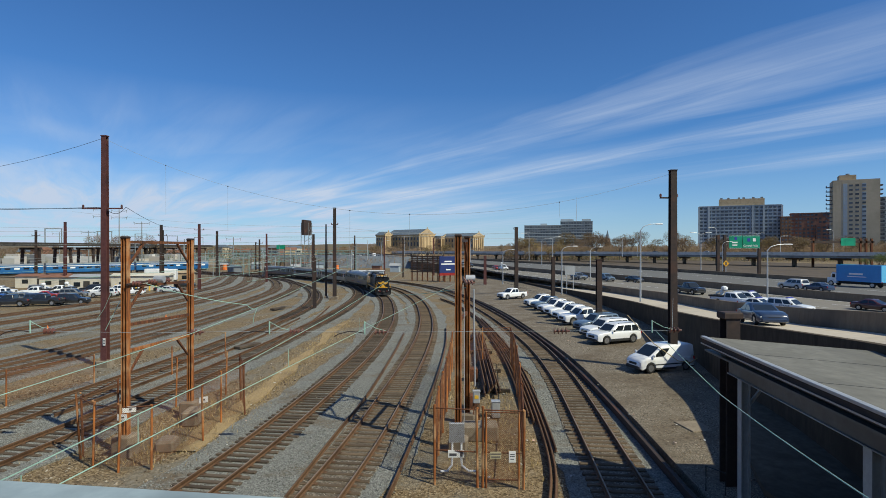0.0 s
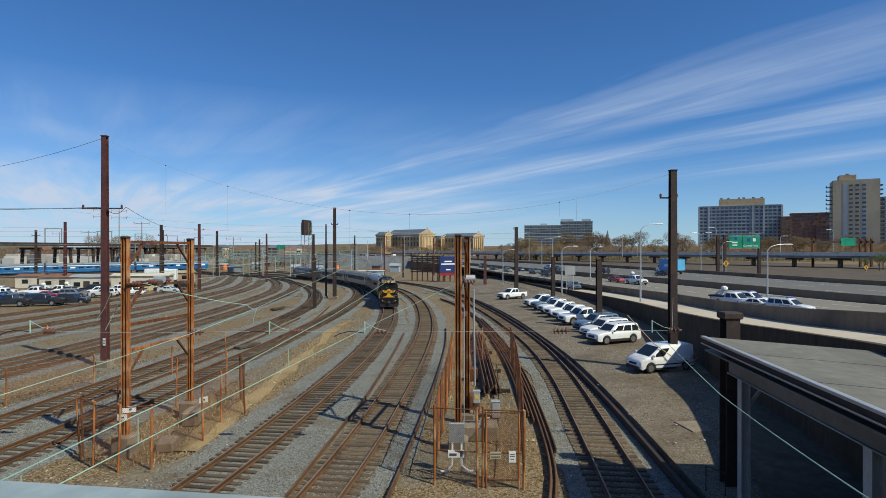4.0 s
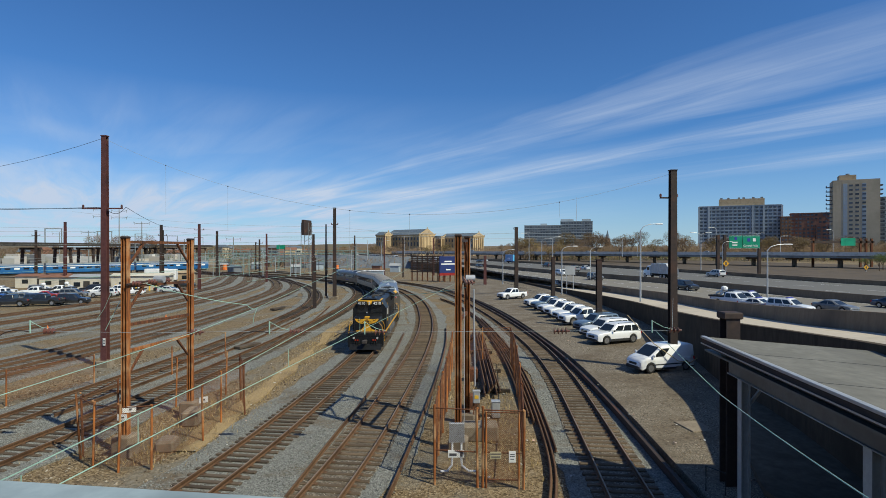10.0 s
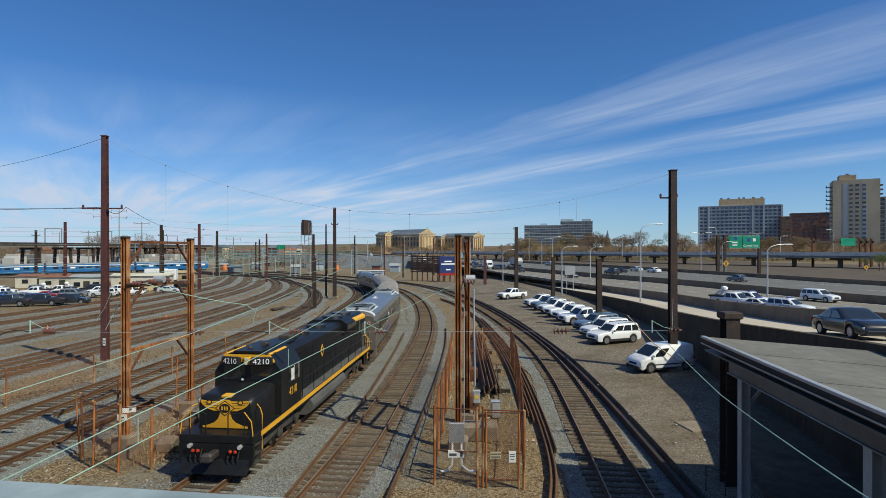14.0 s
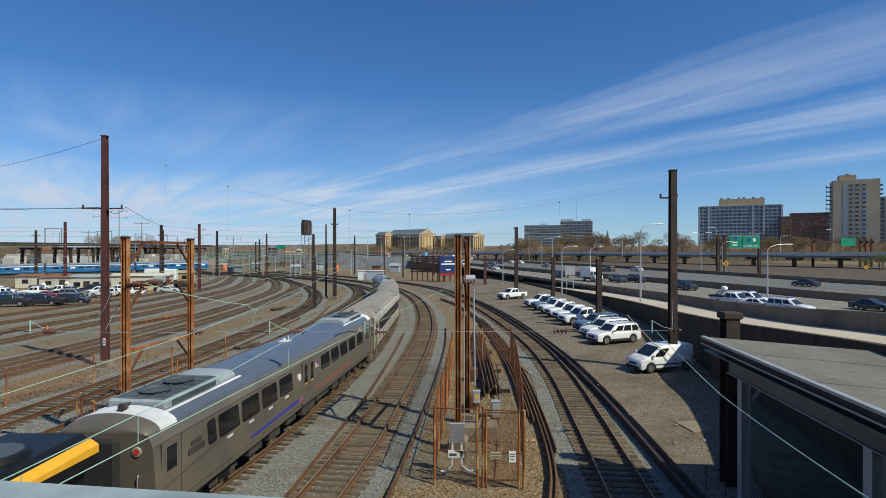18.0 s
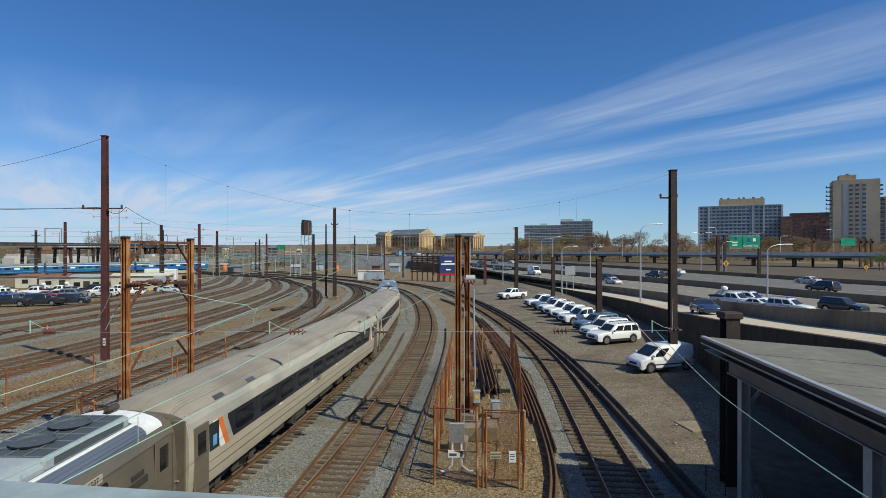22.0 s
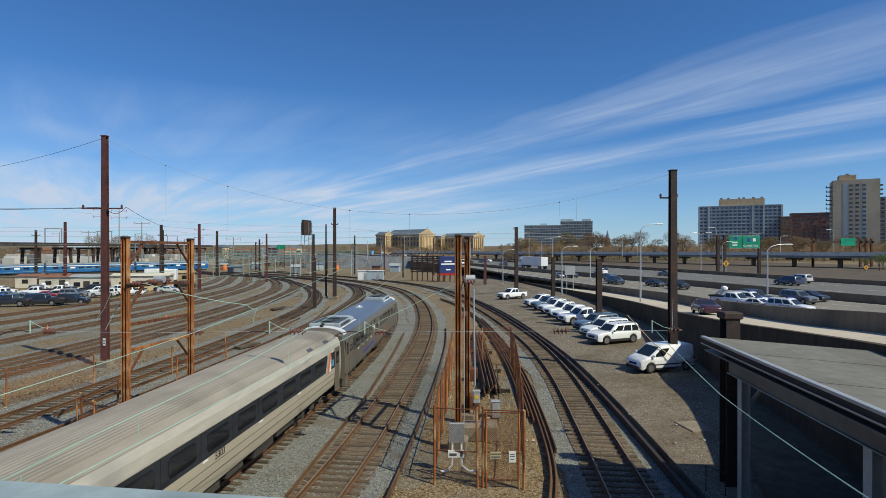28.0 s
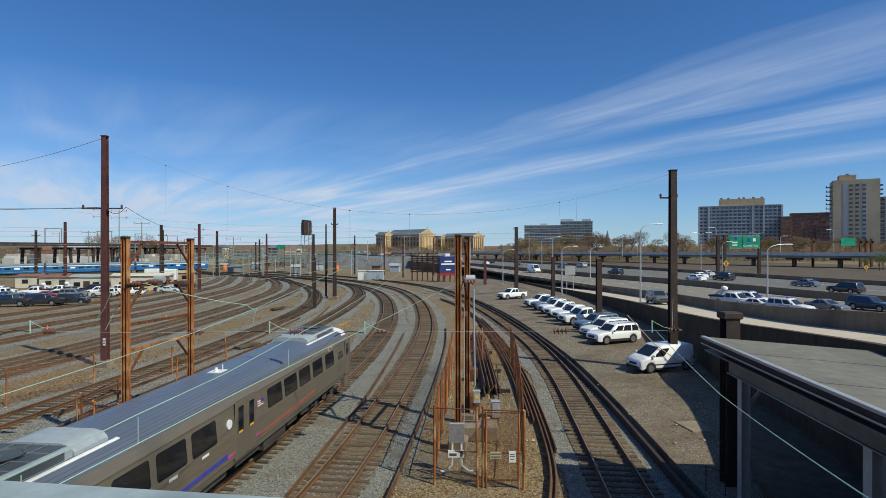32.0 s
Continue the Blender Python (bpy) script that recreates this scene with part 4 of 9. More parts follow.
def silver_coach(number, first):
    co = thing("passenger_coach", "stainless steel coach with a blue-grey roof and dark windows", "railway coach", group="coaches of the train")
    side = [(-1.5, 0.95), (-1.58, 1.3), (-1.6, 2.1), (-1.52, 3.1), (-1.38, 3.46)]
    shell = [(y, z) for y, z in side] + [(-y, z) for y, z in side[::-1]]
    body = coach_shell(shell[::-1], -12.8, 12.8, M["steelcar"], "body", co, "brushed stainless body")
    arc = [(1.4 * math.cos(a), 3.44 + 0.46 * math.sin(a)) for a in [math.pi * k / 14 for k in range(15)]]
    coach_shell(arc, -11.5, 11.5, M["roofblue"], "roof", co, "grey painted roof tinted blue for the reflected sky", 40)
    for k in range(1, 20):
        a = math.pi * k / 20
        y, z = 1.4 * math.cos(a), 3.44 + 0.46 * math.sin(a)
        part("roof_rib", Mesh().box(-11.45, 11.45, y - 0.012, y + 0.012, z - 0.015, z + 0.006), M["roofblue"], co)
    for e in (-1, 1):
        coach_shell([(y * 1.012, z + 0.008) for y, z in arc], min(e * 11.5, e * 12.3), max(e * 11.5, e * 12.3), M["roofwhite"], "roof_end", co, "white coated roof end", 40)
        a2 = [(y, z) for y, z in arc]
        cap = Mesh().loft([[(e * 12.3, y, z) for y, z in a2], [(e * 12.65, y * 0.985, 3.44 + (z - 3.44) * 0.8) for y, z in a2], [(e * 12.8, y * 0.95, 3.44 + (z - 3.44) * 0.35) for y, z in a2]])
        part("roof_cap", cap, M["steelcar"], co, smooth=40)
        # air unit
        xa, xb = sorted((e * 7.1, e * 11.4))
        wp = Mesh().box(xa - 0.3, xb + 0.3, -1.1, 1.1, 3.68, 3.765, 0.03)
        part("roof_pad", wp, M["roofwhite"], co, "white coating around the air unit")
        xm = e * 8.2
        inner, outer = sorted((e * 7.1, xm)), sorted((xm, e * 11.4))
        ac = part("air_unit", Mesh().box(outer[0], outer[1], -0.98, 0.98, 3.72, 4.04, 0.06), M["acbox"], co, "grey rooftop air unit")
        hump = [(0.98, 3.72), (0.98, 3.86), (0.86, 4.0), (0.6, 4.06), (-0.6, 4.06), (-0.86, 4.0), (-0.98, 3.86), (-0.98, 3.72)]
        part("air_duct", Mesh().prism(hump, inner[0], inner[1], "x"), M["acbox"], ac, smooth=40)
        part("vent_grille", Mesh().box(outer[0] + 0.12, outer[1] - 0.12, -0.84, 0.84, 4.035, 4.05), M["grille"], ac)
        for k in range(7):
            x = outer[0] + 0.12 + (outer[1] - outer[0] - 0.24) * k / 6
            part("grille_bar", Mesh().box(x - 0.02, x + 0.02, -0.86, 0.86, 4.05, 4.066), M["acbar"], ac)
        for y in (-0.42, 0.0, 0.42):
            part("grille_bar", Mesh().box(outer[0] + 0.1, outer[1] - 0.1, y - 0.015, y + 0.015, 4.068, 4.08), M["acbar"], ac)
        for q in (0.3, 0.7):
            xf = outer[0] + (outer[1] - outer[0]) * q
            part("roof_fan", Mesh().lathe([(0.46, 0.0), (0.5, 0.05), (0.44, 0.06), (0.4, 0.02), (0.08, 0.03), (0.05, 0.05)], 16, pose(xf, 0, 4.08)), M["grille"], ac, "round dark fan guard")
        for s in (-1, 1):
            part("side_grille", Mesh().box(outer[0] + 0.3, outer[1] - 0.3, s * 0.98 - 0.008, s * 0.98 + 0.008, 3.8, 3.98), M["grille"], ac)
        hn = Mesh().box(e * 12.0 - 0.1, e * 12.0 + 0.1, -0.1, 0.1, 3.88, 4.02, 0.02).cyl((e * 11.8, 0.1, 4.05), (e * 12.2, 0.1, 4.05), 0.04, 0.11, 8)
        part("horn", hn, M["under"], co)
    part("antenna_base", Mesh().box(-0.3, 0.3, -0.25, 0.25, 3.9, 3.93).cyl((0.1, 0, 3.93), (0.1, 0, 4.08), 0.08, 0.05, 8).cyl((-0.2, 0.1, 3.93), (-0.2, 0.1, 4.15), 0.02), M["roofwhite"], co)
    for s in (-1, 1):
        def win(x, w, z0=2.2, z1=2.98):
            yb, yt = 1.598, 1.535
            wmesh = Mesh().loft([[(x - w / 2 + 0.06, s * (yb + d), z0), (x + w / 2 - 0.06, s * (yb + d), z0), (x + w / 2, s * (yb + d), z0 + 0.06), (x + w / 2, s * (yt + d), z1 - 0.06), (x + w / 2 - 0.06, s * (yt + d), z1), (x - w / 2 + 0.06, s * (yt + d), z1), (x - w / 2, s * (yt + d), z1 - 0.06), (x - w / 2, s * (yb + d), z0 + 0.06)] for d in (-0.03, 0.012)])
            return part("window", wmesh, M["glass"], co)
        win(9.8, 0.5)
        for x in (8.65, 7.0, 5.3, 3.6):
            win(x, 1.4)
            part("grab_plate", Mesh().box(x - 0.2, x + 0.2, s * 1.604 - 0.006, s * 1.604 + 0.006, 2.0, 2.09), M["roofwhite"], co)
        for x in (-1.75, -3.45, -5.15, -6.95, -8.85):
            win(x, 1.4)
        for e in (-1, 1):
            dr = part("end_door", Mesh().box(e * 12.05 - 0.45, e * 12.05 + 0.45, s * 1.585 - 0.02, s * 1.585 + 0.02, 1.1, 3.15, 0.015), M["steelcar"], co)
            part("door_window", Mesh().box(e * 12.05 - 0.24, e * 12.05 + 0.24, s * 1.6 - 0.012, s * 1.6 + 0.012, 2.25, 2.95, 0.01), M["glass"], dr)
            part("door_seam", Mesh().box(e * 12.05 - 0.47, e * 12.05 - 0.45, s * 1.6 - 0.01, s * 1.6 + 0.01, 1.1, 3.15), M["under"], dr)
            part("step_well", Mesh().box(e * 12.05 - 0.4, e * 12.05 + 0.4, s * 1.45 - 0.1, s * 1.45 + 0.1, 0.45, 1.0), M["steelcar"], co)
            for j, (w, h) in enumerate(((0.9, 0.2), (0.55, 0.12))):
                part("name_bar", Mesh().box(e * 10.75 - w / 2, e * 10.75 + w / 2, s * 1.592 - 0.02, s * 1.592 + 0.012, 2.28 + j * 0.28, 2.28 + j * 0.28 + h), M["under"], co, "dark name lettering bar")
        for dx in (-0.42, 0.42):
            dr = part("center_door", Mesh().box(0.85 + dx - 0.4, 0.85 + dx + 0.4, s * 1.59 - 0.02, s * 1.59 + 0.02, 1.1, 3.2, 0.015), M["steelcar"], co)
            part("door_window", Mesh().box(0.85 + dx - 0.2, 0.85 + dx + 0.2, s * 1.6 - 0.012, s * 1.6 + 0.014, 2.05, 2.98, 0.01), M["glass"], dr)
            part("door_sign", Mesh().box(0.85 + dx - 0.15, 0.85 + dx + 0.15, s * 1.612 - 0.005, s * 1.612 + 0.005, 2.02, 2.1), M["gold"], dr)
        part("round_badge", Mesh().cyl((2.05, s * 1.56, 2.55), (2.05, s * 1.6, 2.55), 0.17, 0.17, 16), M["roofwhite"], co, "grey round badge")
        fl = part("flag_decal", Mesh().box(-0.6, -0.1, s * 1.585 - 0.01, s * 1.585 + 0.01, 2.5, 2.8), M["letter"], co, "small striped flag decal")
        for k in range(4):
            part("flag_stripe", Mesh().box(-0.6, -0.1, s * 1.585 - 0.012, s * 1.585 + 0.014, 2.5 + k * 0.086, 2.543 + k * 0.086), M["red"], fl)
        part("flag_canton", Mesh().box(-0.35 if s < 0 else -0.6, -0.1 if s < 0 else -0.35, s * 1.585 - 0.012, s * 1.585 + 0.017, 2.65, 2.8), M["blue"], fl)
        for x0, x1, mm, nm in ((2.2, 7.0, "blue", "blue"), (-0.2, 2.2, "magenta", "magenta"), (-6.5, -0.2, "red", "faded red")):
            st = Mesh().loft([[(x0, s * 1.602, 1.42), (x1, s * 1.6, 1.36), (x1, s * 1.606, 1.46), (x0, s * 1.608, 1.58)], [(x0, s * 1.59, 1.42), (x1, s * 1.59, 1.36), (x1, s * 1.59, 1.46), (x0, s * 1.59, 1.58)]])
            part("side_stripe", st, M[mm], co, nm + " side stripe")
        for z in (1.25, 1.75, 2.08, 3.12):
            part("side_bead", Mesh().box(-12.7, 12.7, s * 1.59 - 0.018 if z < 3 else s * 1.525 - 0.018, s * 1.59 + 0.018 if z < 3 else s * 1.525 + 0.018, z, z + 0.02), M["steelcar"], co)
        np_ = part("number_plate_panel", Mesh().box(-9.35, -8.65, s * 1.53 - 0.02, s * 1.53 + 0.012, 3.05, 3.25), M["tanside"], co, "cream number panel")
        words(number, 0.2, M["black"], np_, Matrix.Translation((-9.0, s * 1.546, 3.15)) @ side_turn(s), "number")
    ends_and_gangway(co, M["steelcar"], 3.4)
    underfloor(co, number)
    return co


def tan_coach(number):
    co = thing("passenger_coach", "cream steel coach with charcoal window band and dusty ribbed roof", "railway coach", group="coaches of the train")
    side = [(-1.48, 0.95), (-1.56, 1.2), (-1.6, 2.0), (-1.58, 2.9), (-1.52, 3.25), (-1.4, 3.52)]
    body = coach_shell(([(y, z) for y, z in side] + [(-y, z) for y, z in side[::-1]])[::-1], -12.75, 12.75, M["tanside"], "body", co, "cream steel body", 25)
    # ribbed roof
    ribs = []
    n = 60
    for k in range(n + 1):
        a = math.pi * (0.06 + 0.88 * k / n)
        r = 1.0 + (0.034 if k % 2 and 9 < k < n - 9 else 0.0)
        ribs.append((1.46 * math.cos(a) * r, 3.42 + 0.52 * math.sin(a) * r))
    coach_shell(ribs, -12.2, 12.2, M["tanroof"], "roof", co, "dusty tan ribbed roof")
    for e in (-1, 1):
        cap = Mesh().loft([[(e * 12.2, y, z) for y, z in ribs], [(e * 12.6, y * 0.985, 3.42 + (z - 3.42) * 0.85) for y, z in ribs], [(e * 12.76, y * 0.95, 3.42 + (z - 3.42) * 0.5) for y, z in ribs]])
        part("roof_cap", cap, M["tanroof"], co, smooth=40)
        part("end_wall", Mesh().box(min(e * 12.74, e * 12.8), max(e * 12.74, e * 12.8), -1.5, 1.5, 1.0, 3.42, 0.02), M["steelcar"], co, "grimy steel end wall")
    for s in (-1, 1):
        part("letterboard", Mesh().loft([[(x, s * 1.585, 2.95), (x, s * 1.53, 3.26), (x, s * 1.41, 3.52), (x, s * 1.38, 3.52), (x, s * 1.5, 3.2), (x, s * 1.56, 2.95)] for x in (-12.7, 12.7)]), M["tanupper"], co, "pale letterboard panel")
        band = part("window_band", Mesh().loft([[(x, s * 1.606, 2.02), (x, s * 1.59, 2.92), (x, s * 1.57, 2.92), (x, s * 1.58, 2.02)] for x in (-10.35, 10.35)]), M["band"], co, "charcoal window band")
        for k in range(10):
            x = -9.1 + k * 2.02
            w = 1.4
            b = 0.12
            outline = [(-w / 2 + b, 2.18), (w / 2 - b, 2.18), (w / 2 - b * 0.3, 2.18 + b * 0.3), (w / 2, 2.18 + b), (w / 2, 2.78 - b), (w / 2 - b * 0.3, 2.78 - b * 0.3), (w / 2 - b, 2.78)]
            outline += [(-u, v) for u, v in outline[:1:-1]]
            wm = Mesh().loft([[(x + u, s * (1.606 - 0.018 * (v - 2.02) + d), v) for u, v in outline] for d in (-0.01, 0.012)])
            wd = part("window", wm, M["glass"], band)
            part("window_post", Mesh().box(x + 1.01 - 0.05, x + 1.01 + 0.05, s * 1.604 - 0.006, s * 1.604 + 0.006, 2.06, 2.9), M["band"], band) if k < 9 else None
        for z in (1.38, 1.68):
            part("side_groove", Mesh().box(-12.5, 12.5, s * 1.586 - 0.008, s * 1.586 + 0.008, z, z + 0.02), M["steelcar"], co)
        for e in (-1, 1):
            for j, mm in ((0, "tanupper"), (1, "orange"), (2, "white")):
                x = e * (10.4 + 0.3 * j)
                q = Mesh().loft([[(x - 0.15 - e * 0.28, s * (1.61 + d), 1.95), (x + 0.15 - e * 0.28, s * (1.61 + d), 1.95), (x + 0.15 + e * 0.2, s * (1.592 + d), 2.95), (x - 0.15 + e * 0.2, s * (1.592 + d), 2.95)] for d in (-0.02, 0.0)])
                part("slant_stripe", q, M[mm], co, {"tanupper": "pale", "orange": "orange", "white": "white"}[mm] + " slanted stripe")
            part("end_panel", Mesh().box(e * 11.28 - 0.3, e * 11.28 + 0.3, s * 1.6 - 0.01, s * 1.6 + 0.008, 2.02, 2.92), M["band"], co)
            part("placard", Mesh().box(e * 11.25 - 0.12, e * 11.25 + 0.12, s * 1.61 - 0.006, s * 1.61 + 0.006, 2.15, 2.5), M["flagblue"], co, "pale blue access placard")
            dr = part("end_door", Mesh().box(e * 12.05 - 0.42, e * 12.05 + 0.42, s * 1.585 - 0.02, s * 1.585 + 0.03, 0.62, 3.08, 0.015), M["steelcar"], co, "dull steel end door")
            part("door_window", Mesh().box(e * 12.05 - 0.24, e * 12.05 + 0.24, s * 1.615 - 0.012, s * 1.615 + 0.008, 2.15, 2.85, 0.01), M["glass"], dr)
        words(number, 0.33, M["band"], co, Matrix.Translation((0.9, s * 1.608, 1.88)) @ side_turn(s), "number")
        for x in (-10.6, -8.2, 8.2, 10.6):
            part("roof_vent", Mesh().box(x - 0.32, x + 0.32, -0.09, 0.09, -0.012, 0.02, 0.008, Matrix.Translation((0, s * 1.36, 3.6)) @ Matrix.Rotation(s * radians(-35), 4, "X")), M["grille"], co)
        for k in range(4):
            part("grab_plate", Mesh().box(-6.2 + k * 4 - 0.15, -6.2 + k * 4 + 0.15, s * 1.605 - 0.006, s * 1.605 + 0.006, 1.93, 1.99), M["white"], co)
    ends_and_gangway(co, M["acbox"], 3.4, lamp=False)
    underfloor(co, number)
    return co


def lengthen(co, k):
    """Stretches a coach along its length, all but its bogies."""
    for ob in co.children_recursive:
        if ob.name.split(".")[0] in ("bogie", "side_frame", "axle_box", "spring", "wheelset"):
            continue
        ob.matrix_basis.translation.x *= k
        if not ob.data.get("long"):
            ob.data["long"] = True
            for v in ob.data.vertices:
                v.co.x *= k
    return co


TRAIN = [(locomotive(), 10.25, 6.3), (lengthen(silver_coach("6037", True), 1.008), 34.0, 9.1), (lengthen(tan_coach("5453"), 1.008), 59.95, 9.1), (lengthen(tan_coach("5303"), 1.008), 85.95, 9.1), (lengthen(silver_coach("6055", False), 1.008), 111.95, 9.1)]
# ---- masts, portals and wires ----
M["patina"] = mat("green_copper_patina", (0.28, 0.46, 0.38), (0.36, 0.55, 0.46), rough=0.7, scale=8)
M["wire"] = mat("dark_steel_wire", (0.05, 0.055, 0.06), (0.08, 0.085, 0.09), rough=0.6)
M["greywire"] = mat("grey_steel_wire", (0.3, 0.33, 0.34), (0.38, 0.41, 0.42), rough=0.6)
M["insulator"] = mat("brown_porcelain", (0.12, 0.05, 0.04), (0.17, 0.075, 0.06), rough=0.3, scale=9)
M["sign"] = mat("white_sign_face", (0.7, 0.7, 0.68), (0.78, 0.78, 0.76), rough=0.5)
M["signink"] = mat("faded_sign_ink", (0.05, 0.05, 0.06), (0.08, 0.08, 0.09), rough=0.6)
M["yellow"] = mat("yellow_sign_face", (0.7, 0.42, 0.04), (0.78, 0.5, 0.06), rough=0.5)
M["fadedyellow"] = mat("faded_yellow_sign_face", (0.42, 0.36, 0.2), (0.52, 0.46, 0.3), rough=0.6, scale=9, c3=(0.3, 0.24, 0.13))
M["roof"] = mat("grey_roll_roofing", (0.13, 0.126, 0.108), (0.195, 0.187, 0.162), rough=0.9, scale=2.5, broad=0.35, bump=0.006, c3=(0.115, 0.11, 0.095))
M["trim"] = mat("weathered_white_trim", (0.3, 0.3, 0.285), (0.4, 0.4, 0.38), rough=0.5, scale=5, c3=(0.2, 0.195, 0.18))
M["gutter"] = mat("white_metal_gutter", (0.36, 0.36, 0.35), (0.46, 0.46, 0.45), rough=0.35, metal=0.3, scale=4, c3=(0.4, 0.4, 0.39))
M["greentrim"] = mat("grey_painted_steel_beam", (0.1, 0.1, 0.092), (0.14, 0.14, 0.13), rough=0.5, scale=4)
M["parapet"] = mat("pale_blue_grey_parapet_paint", (0.27, 0.335, 0.36), (0.31, 0.375, 0.4), rough=0.65, scale=40, broad=3)


def h_shaft(h, w0, w1, t=0.04):
    """A tapered H-section shaft standing at the origin."""
    def ring(w, z):
        k = t / 2
        f = [(-w / 2, -w / 2), (w / 2, -w / 2), (w / 2, -w / 2 + t), (k, -w / 2 + t), (k, w / 2 - t), (w / 2, w / 2 - t)]
        return [(x, y, z) for x, y in f + [(-x, -y) for x, y in f]]

    return Mesh().loft([ring(w0, 0), ring(w1, h)])


def disc_string(n, d, r=0.13, gap=0.13):
    """A string of porcelain discs along +x from the origin."""
    prof = []
    for k in range(n):
        x = k * gap
        prof += [(0.035, x), (r, x + 0.002), (r * 0.95, x + 0.02), (r * 0.45, x + 0.05), (0.035, x + 0.06)]
    return Mesh().lathe(prof + [(0.035, n * gap)], 10, Matrix.Rotation(radians(90), 4, "Y"))


def mast(x, y, h, w0, w1, material, label, arm=None, z0=0.0, plinth=True, turn=0):
    ma = thing("catenary_mast", label, "mast", pose(x, y, z0, 0, 0, turn), group="catenary masts")
    part("shaft", h_shaft(h, w0, w1), material, ma)
    part("mast_cap", Mesh().box(-w1 * 0.6, w1 * 0.6, -w1 * 0.6, w1 * 0.6, h, h + 0.06), material, ma)
    if plinth:
        part("plinth", Mesh().box(-w0, w0, -w0, w0, -0.3, 0.32, 0.05), M["concrete"], ma, "stained concrete plinth")
    if arm:
        z, l, r = arm
        ar = part("crossarm", Mesh().box(-l, r, -0.05, 0.05, z - 0.05, z + 0.05), material, ma)
        for xx in (-l, r):
            part("arm_insulator", Mesh().lathe([(0.03, 0), (0.1, 0.02), (0.05, 0.07), (0.1, 0.1), (0.05, 0.15), (0.09, 0.18), (0.02, 0.25)], 8, pose(xx * 0.95, 0, z + 0.05)), M["insulator"], ar)
    return ma


mast(-25.8, 48.3, 17.4, 0.46, 0.36, M["maroon"], "tall maroon steel catenary mast with a crossarm", (11.9, 1.75, 1.35))
mast(16.12, 44.4, 13.9, 0.52, 0.42, M["darkmast"], "tall dark brown steel catenary mast", (12.0, 0.9, 0.3), 0.4)
mast(-19.1, 111.5, 15.9, 0.6, 0.45, M["darkmast"], "tall dark steel catenary mast beside the curve", (13.0, 0.6, 0.6))
mast(-19.0, 93.6, 7.3, 0.45, 0.4, M["darkmast"], "short dark brown steel mast stub", plinth=False)
mast(-26.6, 130, 11.6, 0.5, 0.4, M["darkmast"], "dark steel catenary mast in the yard")
mast(-20.8, 112.5, 13.0, 0.3, 0.2, M["darkmast"], "slender dark steel pole")
mast(13.4, 115.6, 12.3, 0.7, 0.55, M["darkmast"], "dark brown steel catenary mast by the lot", (12.0, 0.5, 0.2), 0.3)
mast(17.2, 98.8, 7.0, 0.55, 0.5, M["darkmast"], "short dark steel mast behind parked trucks", z0=0.4, plinth=False)
mast(17.0, 69.0, 7.2, 0.6, 0.52, M["darkmast"], "short rusty brown steel mast behind parked cars", z0=0.4, plinth=False)
mast(9.8, 147.5, 7.0, 0.7, 0.6, M["maroon"], "short rusty brown steel mast")
for k, (x, y, h, w) in enumerate(((-83, 139, 14.5, 0.55), (-66.5, 150, 13.0, 0.6), (-61, 137, 13.8, 0.6), (-52, 135, 13.9, 0.55), (-70, 196, 14.0, 0.7), (-96.5, 150, 13.0, 0.5), (-46, 165, 12.5, 0.45), (-58, 200, 11.5, 0.5), (-30, 215, 13, 0.55), (-47.5, 230, 11, 0.5), (-67, 240, 11.5, 0.5), (-74, 250, 11, 0.5), (-19, 205, 12.5, 0.5), (-12, 190, 11.4, 0.45), (-8, 240, 14, 0.4), (-3, 205, 12, 0.5))):
    mast(x, y, h, w, w * 0.75, M["maroon"] if k % 3 == 0 else M["darkmast"], "far dark steel catenary mast in the yard", (h - 1.2, 1.0, 1.0) if k % 2 else None, plinth=False)


def lattice_leg(h, w=0.4, d=0.38):
    """Two channels with a web plate between them, open towards the bridge."""
    a, b, t = w / 2, d / 2, 0.03
    f = [(-a, -b), (a, -b), (a, -b + t), (-a + t, -b + t), (-a + t, -0.02), (a, -0.02), (a, 0.02), (-a + t, 0.02), (-a + t, b - t), (a, b - t), (a, b), (-a, b)]
    return Mesh().prism([(v, -u) for u, v in f], 0, h, "z")


